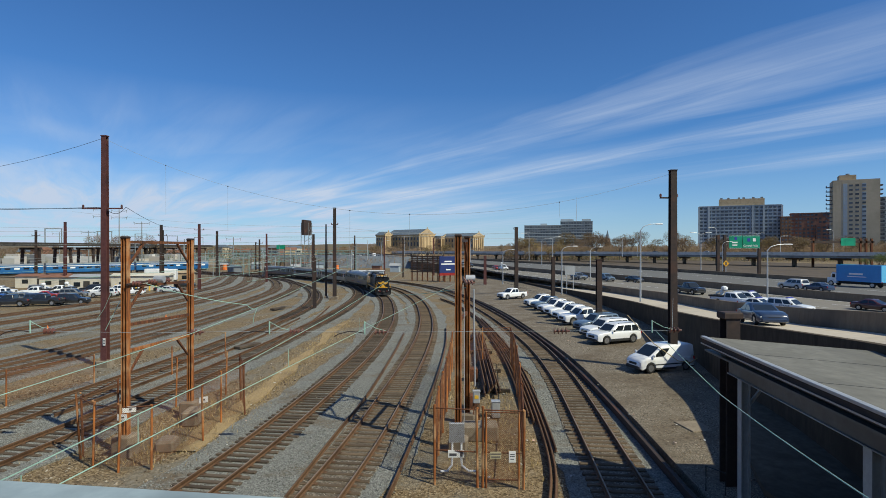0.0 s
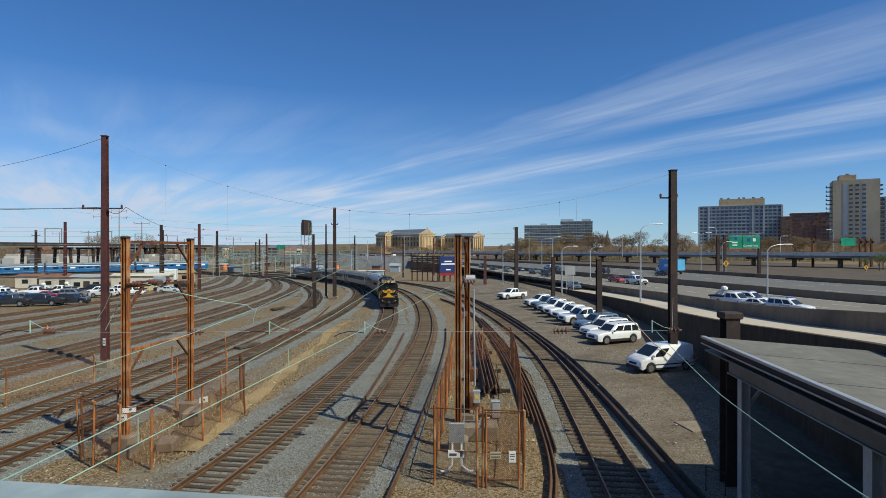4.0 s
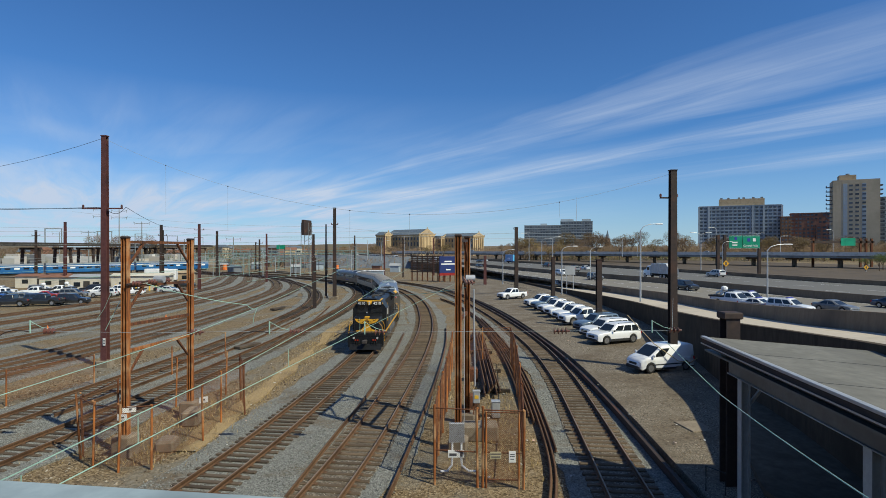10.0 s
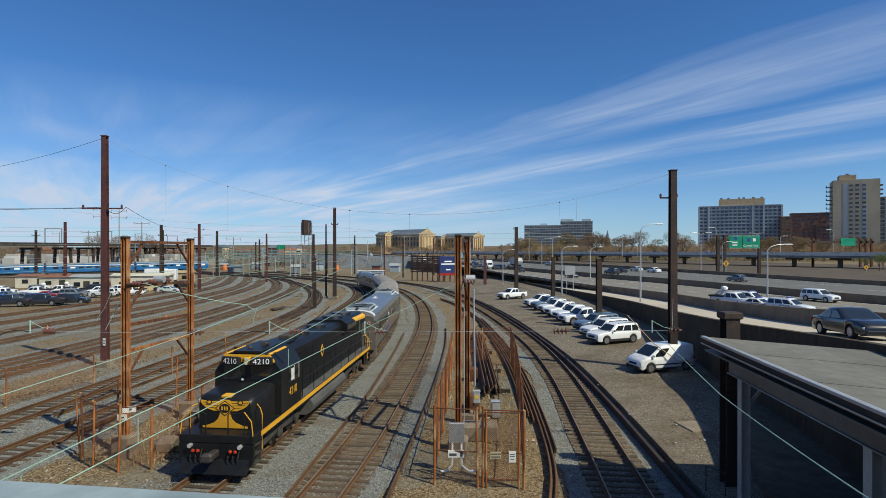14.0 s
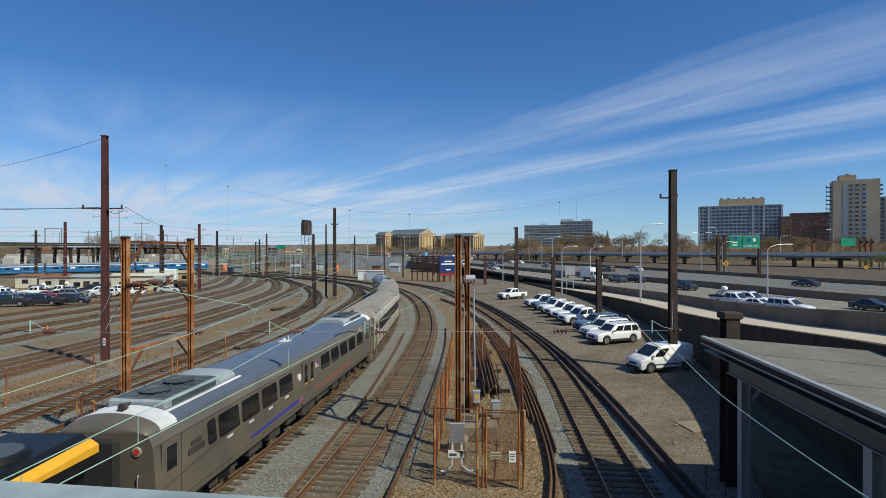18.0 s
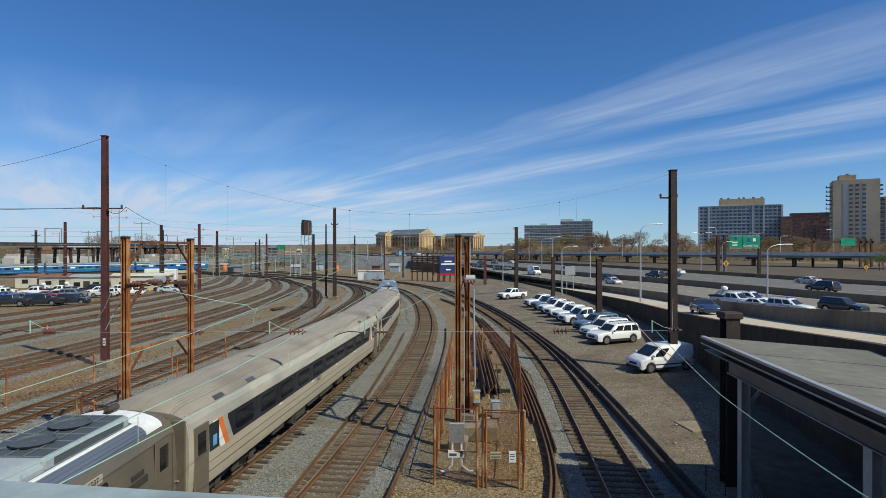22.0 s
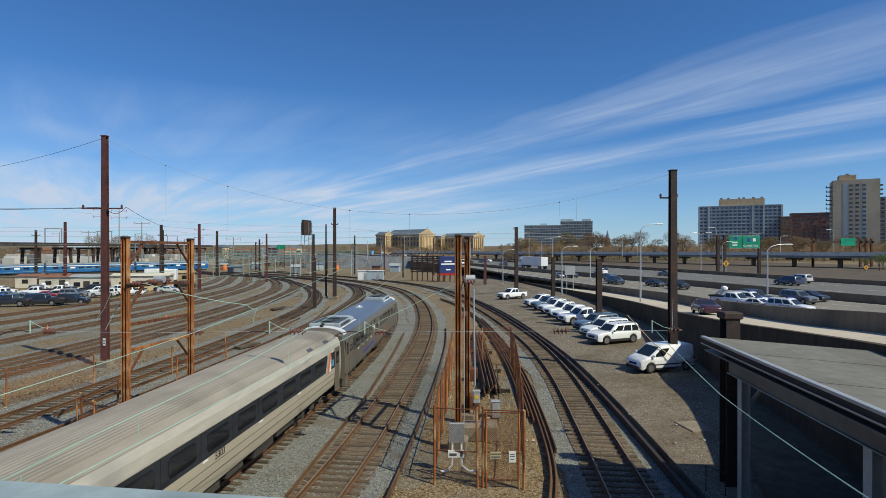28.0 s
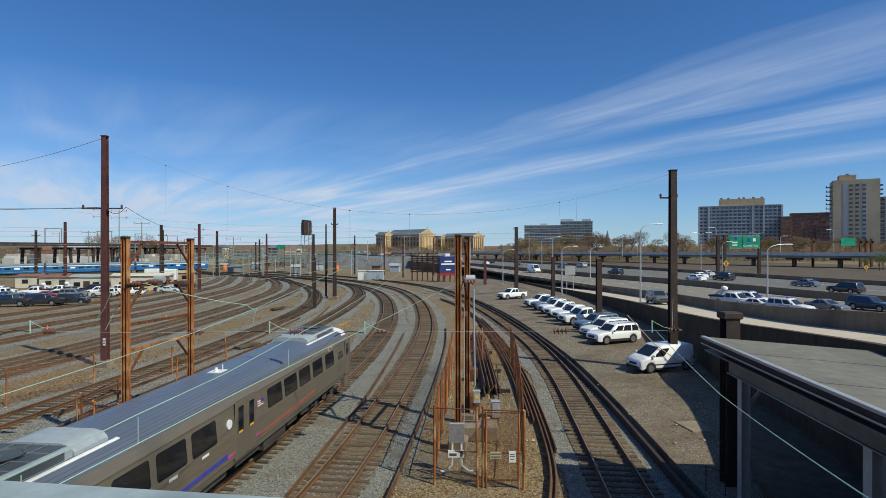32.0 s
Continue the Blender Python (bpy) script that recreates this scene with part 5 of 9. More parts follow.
def portal(a, b, h, base, label, levels, light):
    """Two rusted legs joined by beams with knee braces."""
    a, b = Vector((*a, 0)), Vector((*b, 0))
    d = b - a
    d.y *= DEPTH
    L = d.length
    po = thing("steel_portal", label, "steel portal", pose(a.x, a.y, base, 0, 0, math.degrees(math.atan2(d.y, d.x)) - 90), group="rusted portals")
    for y in (0, L):
        leg = part("leg", lattice_leg(h - base, 0.26, 0.27), light, po, "rust-streaked steel leg", at=pose(0, y, 0))
        part("leg_cap", Mesh().box(-0.15, 0.15, -0.155, 0.155, h - base, h - base + 0.1, 0.02), M["darkmast"], leg)
        part("pedestal", Mesh().box(-0.42, 0.42, -0.42, 0.42, -base - 0.3, 0.02, 0.06), M["concrete"], leg, "crumbling concrete pedestal")
    for z0, z1, m2, brace in levels:
        beam = Mesh().loft([[(x, y, (z0 if y < 1 else z1) - base + zz) for x, zz in ((-0.06, -0.065), (0.06, -0.065), (0.06, 0.065), (-0.06, 0.065))] for y in (0.2, L - 0.2)])
        bm_ = part("beam", beam, M[m2], po, "rusty cross beam")
        if brace:
            for y, s in ((0.25, 1), (L - 0.25, -1)):
                zz = (z0 if s > 0 else z1) - base
                part("knee_brace", Mesh().loft([[(-0.04, y, zz - 1.05), (0.04, y, zz - 1.05), (0.04, y, zz - 0.96), (-0.04, y, zz - 0.96)], [(-0.05, y + s * 1.0, zz - 0.12), (0.05, y + s * 1.0, zz - 0.12), (0.05, y + s * 1.0, zz + 0.02), (-0.05, y + s * 1.0, zz + 0.02)]]), M["rust"], bm_)
    return po


pl = portal((-13.9, 27.7), (-13.5, 33.8), 9.3, 0.7, "rusted steel portal frame inside the fenced plot", [(9.15, 9.15, "rust", True), (7.2, 7.1, "rust", True), (5.5, 5.35, "rust", False), (4.35, 4.25, "rustlight", True)], M["rustlight"])
pc = portal((0.68, 28.3), (1.25, 32.6), 9.4, 0.4, "rusted steel portal frame in the fenced equipment plot", [(9.25, 9.25, "darkmast", True), (7.3, 7.3, "rust", True), (5.6, 5.6, "rust", False)], M["rustlight"])


def fitting(name, ms, material, label, category, m=None):
    ob = part(name, ms, material)
    if m:
        m = m.copy()
        m.translation.y *= DEPTH
        ob.matrix_basis = m
    return tagged(ob, label, category)


# outrigger with porcelain discs on each portal
for x, y, side in ((-13.7, 29.5, 1), (1.0, 30.2, 1)):
    o = thing("outrigger", "dark steel outrigger with porcelain discs on a portal", "bracket", pose(x, y, 7.3), group="outriggers")
    part("pipe", Mesh().tube([(0, -1.8, 0), (0, 1.8, 0.1)], 0.05, 8), M["darkmast"], o)
    for k in range(3):
        part("porcelain_string", disc_string(3, 0.1, 0.12), M["insulator"], o, at=pose(0.05, -1.4 + 1.3 * k, 0.02))
    part("drum", Mesh().cyl((0.1, 0.3, 0.12), (0.55, 0.3, 0.12), 0.17, 0.17, 12), M["galv"], o, "grey metal drum")


def wire(name, pts, r, material, label, sag=0.0):
    P = []
    pts = [(p[0], p[1] * DEPTH, p[2]) for p in pts]
    for a, b in zip(pts[:-1], pts[1:]):
        n = 10 if sag else 2
        for k in range(n):
            t = k / n
            p = Vector(a).lerp(Vector(b), t)
            p.z -= sag * 4 * t * (1 - t)
            P.append(p)
    P.append(Vector(pts[-1]))
    return tagged(part(name, Mesh().tube(P, r, 5), material), label, "wire", "overhead wires")


wire("contact_wire", [(-6.6, -6, 5.6), (-5.34, 8.98, 5.6), (-4.76, 13.9, 5.6), (-4.04, 19.3, 5.6), (-1.99, 34.8, 5.6), (1.45, 60, 5.65)], 0.009, M["patina"], "green patinated contact wire above the main track")
wire("messenger_wire", [(-6.4, -6, 6.3), (-5.45, 8.0, 6.02), (-5.23, 10.7, 6.05), (-4.84, 14.1, 6.1), (-4.48, 25.9, 6.15), (-3.85, 74, 6.6)], 0.009, M["patina"], "green patinated messenger wire above the main track")
wire("contact_wire", [(-11.2, -6, 5.55), (-9.9, 14.1, 5.6), (-9.72, 18.6, 5.6), (-9.1, 23, 5.8), (-8.98, 30.6, 6.0), (-9.5, 60, 6.9)], 0.011, M["patina"], "green patinated contact wire above the train's track")
wire("messenger_wire", [(-13.6, 29, 7.25), (-9.6, 31.0, 6.1), (-8.98, 30.6, 6.0)], 0.017, M["patina"], "green patinated feeder wire from the portal", 0.12)
wire("contact_wire", [(-3.6, 44, 5.6), (1.1, 30.2, 7.0)], 0.017, M["patina"], "green patinated feeder wire to the portal", 0.1)
wire("contact_wire", [(4.4, -2, 6.0), (6.23, 9.28, 5.23), (7.63, 17.4, 4.86), (9.3, 27.55, 5.25)], 0.012, M["patina"], "green patinated wire beside the lot", 0.04)
for y, z0, z1 in ((8.0, 5.6, 6.02), (10.66, 5.6, 6.05), (17.5, 5.6, 6.1), (25.0, 5.6, 6.14)):
    x = np.interp(y, [8.98, 13.9, 19.3, 34.8], [-5.34, -4.76, -4.04, -1.99])
    wire("dropper", [(x, y, z0), (x, y, z1)], 0.007, M["patina"], "thin green dropper between two overhead wires")
# cross span between the masts, with hangers, and the lower steady span
SPAN = [(-47, 50, 14.2), (-25.8, 48.3, 17.3)]
wire("span_wire", SPAN, 0.014, M["wire"], "sagging steel span wire from the maroon mast", 0.9)


def span_z(u):
    return 17.2 + (14.2 - 17.2) * u - 4 * 4.25 * u * (1 - u)


main = [(-25.8 + 42.1 * u, 48.3 - 3.9 * u, span_z(u)) for u in [k / 24 for k in range(25)]]
wire("span_wire", main, 0.009, M["greywire"], "long sagging span wire between two tall masts")
for u, drop in ((0.115, 3.7), (0.23, 3.3), (0.45, 3.6), (0.555, 2.6), (0.81, 1.1)):
    p = Vector((-25.8 + 42.1 * u, 48.3 - 3.9 * u, span_z(u)))
    hg = thing("span_hanger", "thin grey hanger rod below the span wire", "hanger", pose(*p), group="span hangers")
    part("rod", Mesh().tube([(0, 0, 0), (0, 0, -drop)], 0.008, 5), M["greywire"], hg)
    part("clamp", Mesh().ball((0, 0, 0), 0.05, 6, 4), M["wire"], hg)
wire("steady_wire", [(-45, 28.5, 5.3), (-19.3, 27.6, 5.3), (-12.4, 26.7, 5.3), (-9.04, 27.2, 5.3), (-2.0, 27.0, 5.3), (10, 27.6, 5.3), (16, 44, 5.4)], 0.008, M["greywire"], "thin grey steady wire across the tracks")
wire("cross_wire", [(-90, 60, 13.0), (-25.8, 48.3, 12.0), (-24.2, 48.3, 12.0), (-60, 140, 13.5)], 0.02, M["wire"], "thin dark wire from the crossarm", 0.5)
wire("cross_wire", [(-90, 62, 13.6), (-27.5, 48.3, 11.9)], 0.015, M["wire"], "thin dark wire to the crossarm", 0.3)
for x, y, n in ((-17.2, 27.33, 3), (-10.7, 26.95, 3), (-6.55, 27.13, 4), (-2.9, 27.03, 3), (4.8, 27.34, 4), (9.9, 27.6, 3)):
    o = fitting("disc_insulator", disc_string(n, 0.1, 0.14, 0.17), M["insulator"], "brown porcelain disc insulator on the steady wire", "insulator", pose(x, y, 5.3))
    tagged(o, group="disc insulators")
for x, y in ((-17.9, 27.42), (-7.45, 27.15), (-3.35, 27.04), (9.1, 27.55)):
    ar = thing("registration_arm", "green patinated registration arm on the steady wire", "bracket", pose(x, y, 5.3), group="registration arms")
    part("tube", Mesh().tube([(0, 0, -0.1), (0, 0, 0.45)], 0.03, 6), M["patina"], ar)
    if x < 5:
        part("curved_rod", Mesh().tube([(0, 0, -0.05), (-0.3, 0, 0.0), (-0.7, 0, 0.02), (-1.1, 0, -0.08), (-1.3, 0, -0.2)], 0.022, 6), M["darkmast"], ar)
    part("stay", Mesh().tube([(0, 0, 0.42), (0.5, 0, 0.15), (0.9, 0, 0.05)], 0.012, 5), M["patina"], ar)
wire("stay_wire", [(-13.9, 28, 7.3), (-14.95, 28, 5.25)], 0.014, M["patina"], "green patinated stay from the portal")
wire("stay_wire", [(-25.3, 48.2, 5.45), (-25.7, 48.0, 4.3), (-26.3, 48.0, 3.4)], 0.014, M["patina"], "green patinated stay on the maroon mast")
wire("stay_wire", [(-8.98, 30.6, 6.0), (-9.12, 30.5, 5.6), (-9.16, 30.5, 5.2)], 0.014, M["patina"], "green patinated drop from the feeder wire")
wire("slack_cable", [(12.7, 43.6, 4.26), (14.5, 43.4, 2.3), (16.1, 43.3, 1.15), (17.0, 43.4, 1.02), (17.6, 43.8, 1.25)], 0.03, mat("tan_cable_sheath", (0.4, 0.3, 0.16), (0.5, 0.4, 0.24), rough=0.8), "slack tan cable hanging beside the dark mast")
wire("line_wire", [(3.0, 64, 6.6), (12.7, 43.6, 4.26)], 0.012, M["wire"], "thin dark line down to the lot", 0.3)
# yard catenary: far wires over the left tracks
for i, k in enumerate("abcdfh"):
    p = PATHS[k]
    sel = p[(p[:, 1] > 45) & (p[:, 1] < 190)][::34] / np.array([1, DEPTH, 1])
    wire("contact_wire", [(q[0], q[1], 6.1 + 0.15 * (i % 3)) for q in sel], 0.012, M["patina"], "thin green contact wire above a yard track")
    wire("messenger_wire", [(q[0], q[1], 7.5 + 0.2 * (i % 3)) for q in sel], 0.012, M["greywire"], "thin grey messenger wire above a yard track", 0.5)

# ---- fenced plots ----


def fence_panel(L, h, step=0.08):
    """Chain-link wires for one bay, along +x."""
    ms = Mesh()

    def thin(a, b):
        d = (Vector(b) - Vector(a))
        n = Vector((-d.z, 0, d.x)).normalized() * 0.0028
        a, b = Vector(a), Vector(b)
        ms.add([a - n, a + n + Vector((0, 0.003, 0)), b + n + Vector((0, 0.003, 0)), b - n], [(0, 1, 2, 3)])

    k = -h
    while k < L:
        x0, x1 = max(k, 0), min(k + h, L)
        if x1 > x0:
            thin((x0, 0, x0 - k), (x1, 0, x1 - k))
            thin((x0, 0, h - (x0 - k)), (x1, 0, h - (x1 - k)))
        k += step
    return ms


def fence(name, label, pts, h, z=0.0, rails=(1.0,), r=0.04, skip=(), lean=0.0):
    fe = thing(name, label, "fence", kind="")
    rng = random.Random(label)
    pts = [(p[0], p[1] * DEPTH) for p in pts]
    for i, p in enumerate(pts):
        hh = h * rng.uniform(0.97, 1.04)
        part("post", Mesh().cyl((p[0], p[1], z - 0.2), (p[0] + rng.uniform(-lean, lean), p[1] + rng.uniform(-lean, lean), z + hh), r, r * 0.95, 8).ball((p[0], p[1], z + hh), r * 1.1, 6, 3), M["rust"] if rng.random() < 0.2 else M["rustlight"], fe)
    for i, (a, b) in enumerate(zip(pts[:-1], pts[1:])):
        if i in skip:
            continue
        for q in rails:
            part("rail_pipe", Mesh().cyl((a[0], a[1], z + h * q), (b[0], b[1], z + h * q), 0.026, 0.026, 6), M["rust"], fe)
        L = math.dist(a[:2], b[:2])
        part("chain_link", fence_panel(L, h * 0.95), M["rustwire"], fe, "rusty chain-link mesh", at=pose(a[0], a[1], z + 0.04, 0, 0, math.degrees(math.atan2(b[1] - a[1], b[0] - a[0]))))
    return fe


fence("plot_fence", "rusty chain-link fence on pipe posts around an equipment plot",
      [(1.3, 23.9), (-0.32, 24.2), (-0.2, 27.6), (0.0, 31.0), (0.2, 35.0), (0.45, 40.0), (0.66, 46.3), (3.0, 48), (5.2, 48.6), (4.85, 43.0), (4.5, 38.5), (4.0, 33.0), (3.5, 28.2), (3.02, 23.7), (1.5, 23.9)], 2.8, 0, (0.99, 0.42), 0.05, (), 0.05)
fence("gate_fence", "pale rusty gate posts with a short chain-link bay", [(1.62, 23.85), (2.85, 23.75)], 2.75, 0, (0.98, 0.06), 0.045)
fence("yard_fence", "leaning rusty chain-link fence around a portal",
      [(-15.6, 27.2), (-14.4, 26.0), (-13.1, 25.5), (-11.9, 25.8), (-11.2, 29.5), (-11.45, 32.6), (-10.75, 34.3), (-12.0, 37.5), (-13.4, 39.0), (-15.2, 36.0), (-15.9, 31.0), (-15.6, 27.4)], 2.55, 0, (0.96,), 0.048, (7, 9), 0.12)
fence("far_fence", "rusty fence posts beside the yard track", [(-25, 36.2), (-22.9, 41.5), (-19.2, 44.8), (-17.9, 52.0)], 1.9, 0, (0.97,), 0.045, (1, 2))

# plot contents
fitting("concrete_footing", Mesh().box(-0.85, 0.85, -0.5, 0.5, -0.2, 0.55, 0.06), M["concrete"], "stained concrete footing block beside the portal", "footing", pose(1.75, 30.1, 0))
fitting("concrete_footing", Mesh().box(-0.4, 0.4, -0.5, 0.5, -0.2, 0.35, 0.1), M["concrete"], "crumbling concrete block in the fenced plot", "footing", pose(-12.4, 28.4, 0, 0, 0, 12))
fitting("concrete_footing", Mesh().box(-0.4, 0.4, -0.6, 0.6, -0.2, 0.6, 0.1), M["concrete"], "crumbling concrete block below a portal leg", "footing", pose(-12.9, 32.6, 0, 0, 0, 5))
cab1 = thing("switch_cabinet", "grey steel switch cabinet with a yellow label", "cabinet", pose(1.7, 32.2, 0))
part("body", Mesh().box(-0.18, 0.18, -0.14, 0.14, 1.0, 1.6, 0.03), M["grey"], cab1)
part("cabinet_roof", Mesh().box(-0.2, 0.2, -0.16, 0.16, 1.6, 1.64, 0.01), M["grey"], cab1)
part("label_plate", Mesh().box(-0.1, 0.1, -0.152, -0.14, 1.25, 1.42), M["yellow"], cab1, "yellow warning label")
for dx in (-0.13, 0.13):
    part("leg", Mesh().box(dx - 0.03, dx + 0.03, -0.03, 0.03, -0.2, 1.0), M["rust"], cab1)
cab2 = thing("relay_box", "grey relay box on the plot's floor", "cabinet", pose(2.8, 33.6, 0))
part("body", Mesh().box(-0.22, 0.22, -0.2, 0.2, -0.1, 0.75, 0.03), M["grey"], cab2)
part("lid", Mesh().box(-0.24, 0.24, -0.22, 0.22, 0.75, 0.78, 0.01), M["galv"], cab2)
for x, y, w, d, h in ((2.0, 43.2, 0.7, 0.8, 0.7), (1.6, 35.8, 0.7, 0.6, 0.6)):
    fitting("junction_box", Mesh().box(-w / 2, w / 2, -d / 2, d / 2, -0.2, h, 0.03), M["rust"], "rusty steel junction box on the ground", "cabinet", pose(x, y, 0))
cage = thing("meter_cage", "grey perforated steel cage on conduits", "cabinet", pose(0.55, 25.2, 0))
part("back", Mesh().box(-0.3, 0.3, 0.0, 0.12, 1.15, 1.9, 0.01), M["galv"], cage)
gr = Mesh()
for k in range(9):
    gr.box(-0.3 + k * 0.075 - 0.006, -0.3 + k * 0.075 + 0.006, -0.03, -0.02, 1.15, 1.9)
    gr.box(-0.3, 0.3, -0.032, -0.022, 1.15 + k * 0.09 - 0.006, 1.15 + k * 0.09 + 0.006)
part("front_mesh", gr, M["grey"], cage)
for s in (-1, 1):
    part("conduit", Mesh().tube([(s * 0.18, 0.05, 1.15), (s * 0.18, 0.0, 0.55), (s * 0.2, -0.05, 0.25), (0.05 + s * 0.42, -0.1, 0.05), (0.1 + s * 0.75, -0.1, 0.02)], 0.045, 8), M["roofwhite"], cage, "white bent conduit")
part("riser", Mesh().tube([(0.3, 0.1, 1.9), (0.3, 0.1, 6.5)], 0.018, 6), M["galv"], cage, "grey riser pipe")
hp_ = fitting("conduit_riser", Mesh().tube([(0, 0, 1.9), (-0.07, 0, 6.8)], 0.045, 8), M["galv"], "grey conduit riser beside the portal", "pipe", pose(1.62, 32.0, 0))


def plate_sign(name, x, y, z, w, h, face, label, bars, rz=0, tilt=0, rod=True):
    sg = thing(name, label, "sign", pose(x, y, z, tilt, 0, rz))
    part("panel", Mesh().box(-w / 2, w / 2, -0.01, 0.01, -h / 2, h / 2, 0.004), M[face], sg)
    for bx, bz, bw, bh in bars:
        part("text_bar", Mesh().box(bx - bw / 2, bx + bw / 2, -0.016, -0.008, bz - bh / 2, bz + bh / 2), M["signink"], sg)
    return sg


plate_sign("warning_sign", 0.5, 24.05, 1.06, 0.62, 0.28, "sign", "white warning sign with a black flash on the fence", [(-0.12, -0.03, 0.28, 0.1), (0.2, 0, 0.1, 0.2)], 0, 0)
plate_sign("warning_sign", 2.6, 23.72, 1.05, 0.26, 0.42, "sign", "upright white notice on the gate", [(0, 0.1, 0.18, 0.03), (0, 0.02, 0.18, 0.03), (0, -0.08, 0.14, 0.03)])
plate_sign("warning_sign", 1.98, 23.76, 1.1, 0.42, 0.26, "fadedyellow", "faded yellow notice on the gate", [(0, 0.05, 0.4, 0.04), (0, -0.06, 0.34, 0.04)])
plate_sign("warning_sign", -13.0, 26.2, 2.2, 0.5, 0.26, "sign", "small white notice on the portal fence", [(0.04, 0, 0.1, 0.09)], 25, 0)
plate_sign("warning_sign", -13.9, 27.38, 1.55, 0.42, 0.26, "sign", "white notice on a portal leg", [(0, 0, 0.2, 0.06)])
plate_sign("warning_sign", -11.9, 31.4, 1.35, 0.42, 0.3, "sign", "white notice hung on the fence", [(0, 0, 0.16, 0.08)], 35)
plate_sign("warning_sign", -25.72, 48.0, 1.75, 0.2, 0.55, "sign", "narrow white number plate on a mast", [(0, 0.1, 0.1, 0.12), (0, -0.1, 0.1, 0.12)])
# drums, pipe rack and rail stacks
RAILPATH = spline([(3.6, 22), (4.3, 26), (4.9, 35), (5.3, 47), (5.2, 60), (4.2, 80), (2.0, 98), (-1, 112)], 1.0, 10)
for k, (a, b) in enumerate(((34, 62), (33, 75), (31.5, 92), (20, 110), (20, 112), (27, 80))):
    p = offset(RAILPATH, (k - 2.5) * 0.2, 0.02 + 0.05 * (k % 2))
    p = p[(p[:, 1] > a * DEPTH) & (p[:, 1] < b * DEPTH)]
    tagged(fitting("stored_rail", Mesh().sweep(p + np.array([0, 0, 0.02]), RAIL), M["rail"], "long rusty rail stored beside the track", "rail"), group="stored rails")
for k in range(9):
    x0 = 2.55 + (k % 5) * 0.24
    z = 0.12 + 0.2 * (k // 5)
    y0 = 37.6 + (k * 37 % 11) * 0.22
    p = np.array([[x0 + 0.02 * (y - 40) + 0.06 * (k // 5), y * DEPTH, z + 0.1] for y in np.linspace(y0, 66 - (k % 3) * 2, 8)])
    tagged(fitting("stacked_rail", Mesh().sweep(p, RAIL), M["rail"], "rusty rail in a stack on timbers", "rail"), group="stacked rails")
for y in (39.5, 46, 54, 62):
    tagged(fitting("stack_timber", Mesh().box(2.2, 4.2, -0.12, 0.12, -0.2, 0.08, 0.02), M["tie"], "old timber under a rail stack", "timber", pose(0, y, 0)), group="stack timbers")
for pts in ([(-5.9, 18), (-5.55, 23.1), (-5.07, 30.8), (-4.57, 38.1), (-4.15, 53.5), (-4.06, 65.9)], [(-2.4, 18), (-1.93, 23), (-1.24, 31.5), (-0.45, 43.1), (0.25, 58.2), (0.35, 70.6)], [(-15.5, 54), (-15.6, 66), (-15.9, 78), (-17.2, 96)], [(-20.6, 33.5), (-19.6, 42), (-18.7, 52), (-18.2, 64), (-18.1, 80)]):
    tagged(fitting("loose_rail", Mesh().sweep(spline(pts, 1.0, 10) + np.array([0, 0, 0.06]), RAIL), M["rail"], "single rusty rail lying in the ballast", "rail"), group="loose rails")
tagged(fitting("edge_rail", Mesh().sweep(spline([(8.4, 16), (8.8, 23.6), (9.35, 35), (9.65, 48), (9.4, 60), (8.5, 76), (6.7, 95), (4, 115), (-0.5, 138)], 1.0, 10) + np.array([0, 0, 0.22]), [(-0.075, 0.03), (0.075, 0.03), (0.08, -0.3), (-0.08, -0.3)]), M["darkmast"], "dark continuous timber curb along the siding", "curb"), group="")
rng = random.Random(5)
for x, y in ((-17.6, 57), (-24, 92)):
    tagged(fitting("tie_pile", Mesh().box(-1.3, 1.3, -0.4, 0.4, -0.1, 0.12, 0.03), M["tie"], "old wooden tie discarded between the tracks", "timber", pose(x, y, 0.08, 0, 0, rng.uniform(40, 80))), group="discarded ties")
for x, y in ((-34.6, 79.0), (-42.5, 68)):
    cn = thing("traffic_cone", "orange traffic cone standing in the yard", "cone", pose(x, y, -0.05), group="cones")
    part("cone", Mesh().cyl((0, 0, 0.03), (0, 0, 0.6), 0.16, 0.03, 12), M["orange"], cn)
    part("base", Mesh().box(-0.25, 0.25, -0.25, 0.25, 0, 0.04), M["orange"], cn)

# ---- bridge parapet and shelter ----
pp = thing("bridge_parapet", "pale blue-grey painted steel bridge parapet", "parapet", pose(-1.06, 1.52, 8.35, 0, 0, -7.3))
part("top_rail", Mesh().box(-3.0, 3.0, -0.2, 0.0, -0.5, 0.0, 0.02), M["parapet"], pp)
for k in range(4):
    part("post", Mesh().box(-2.6 + k * 1.7, -2.4 + k * 1.7, -0.17, -0.03, -1.3, -0.48), M["parapet"], pp)
part("bridge_girder", Mesh().box(-6.0, 6.0, -1.9, 0.1, -2.4, -1.25), M["parapet"], pp)
part("bridge_pier", Mesh().box(2.6, 3.6, -1.6, -0.4, -8.9, -2.4), M["concrete"], pp)


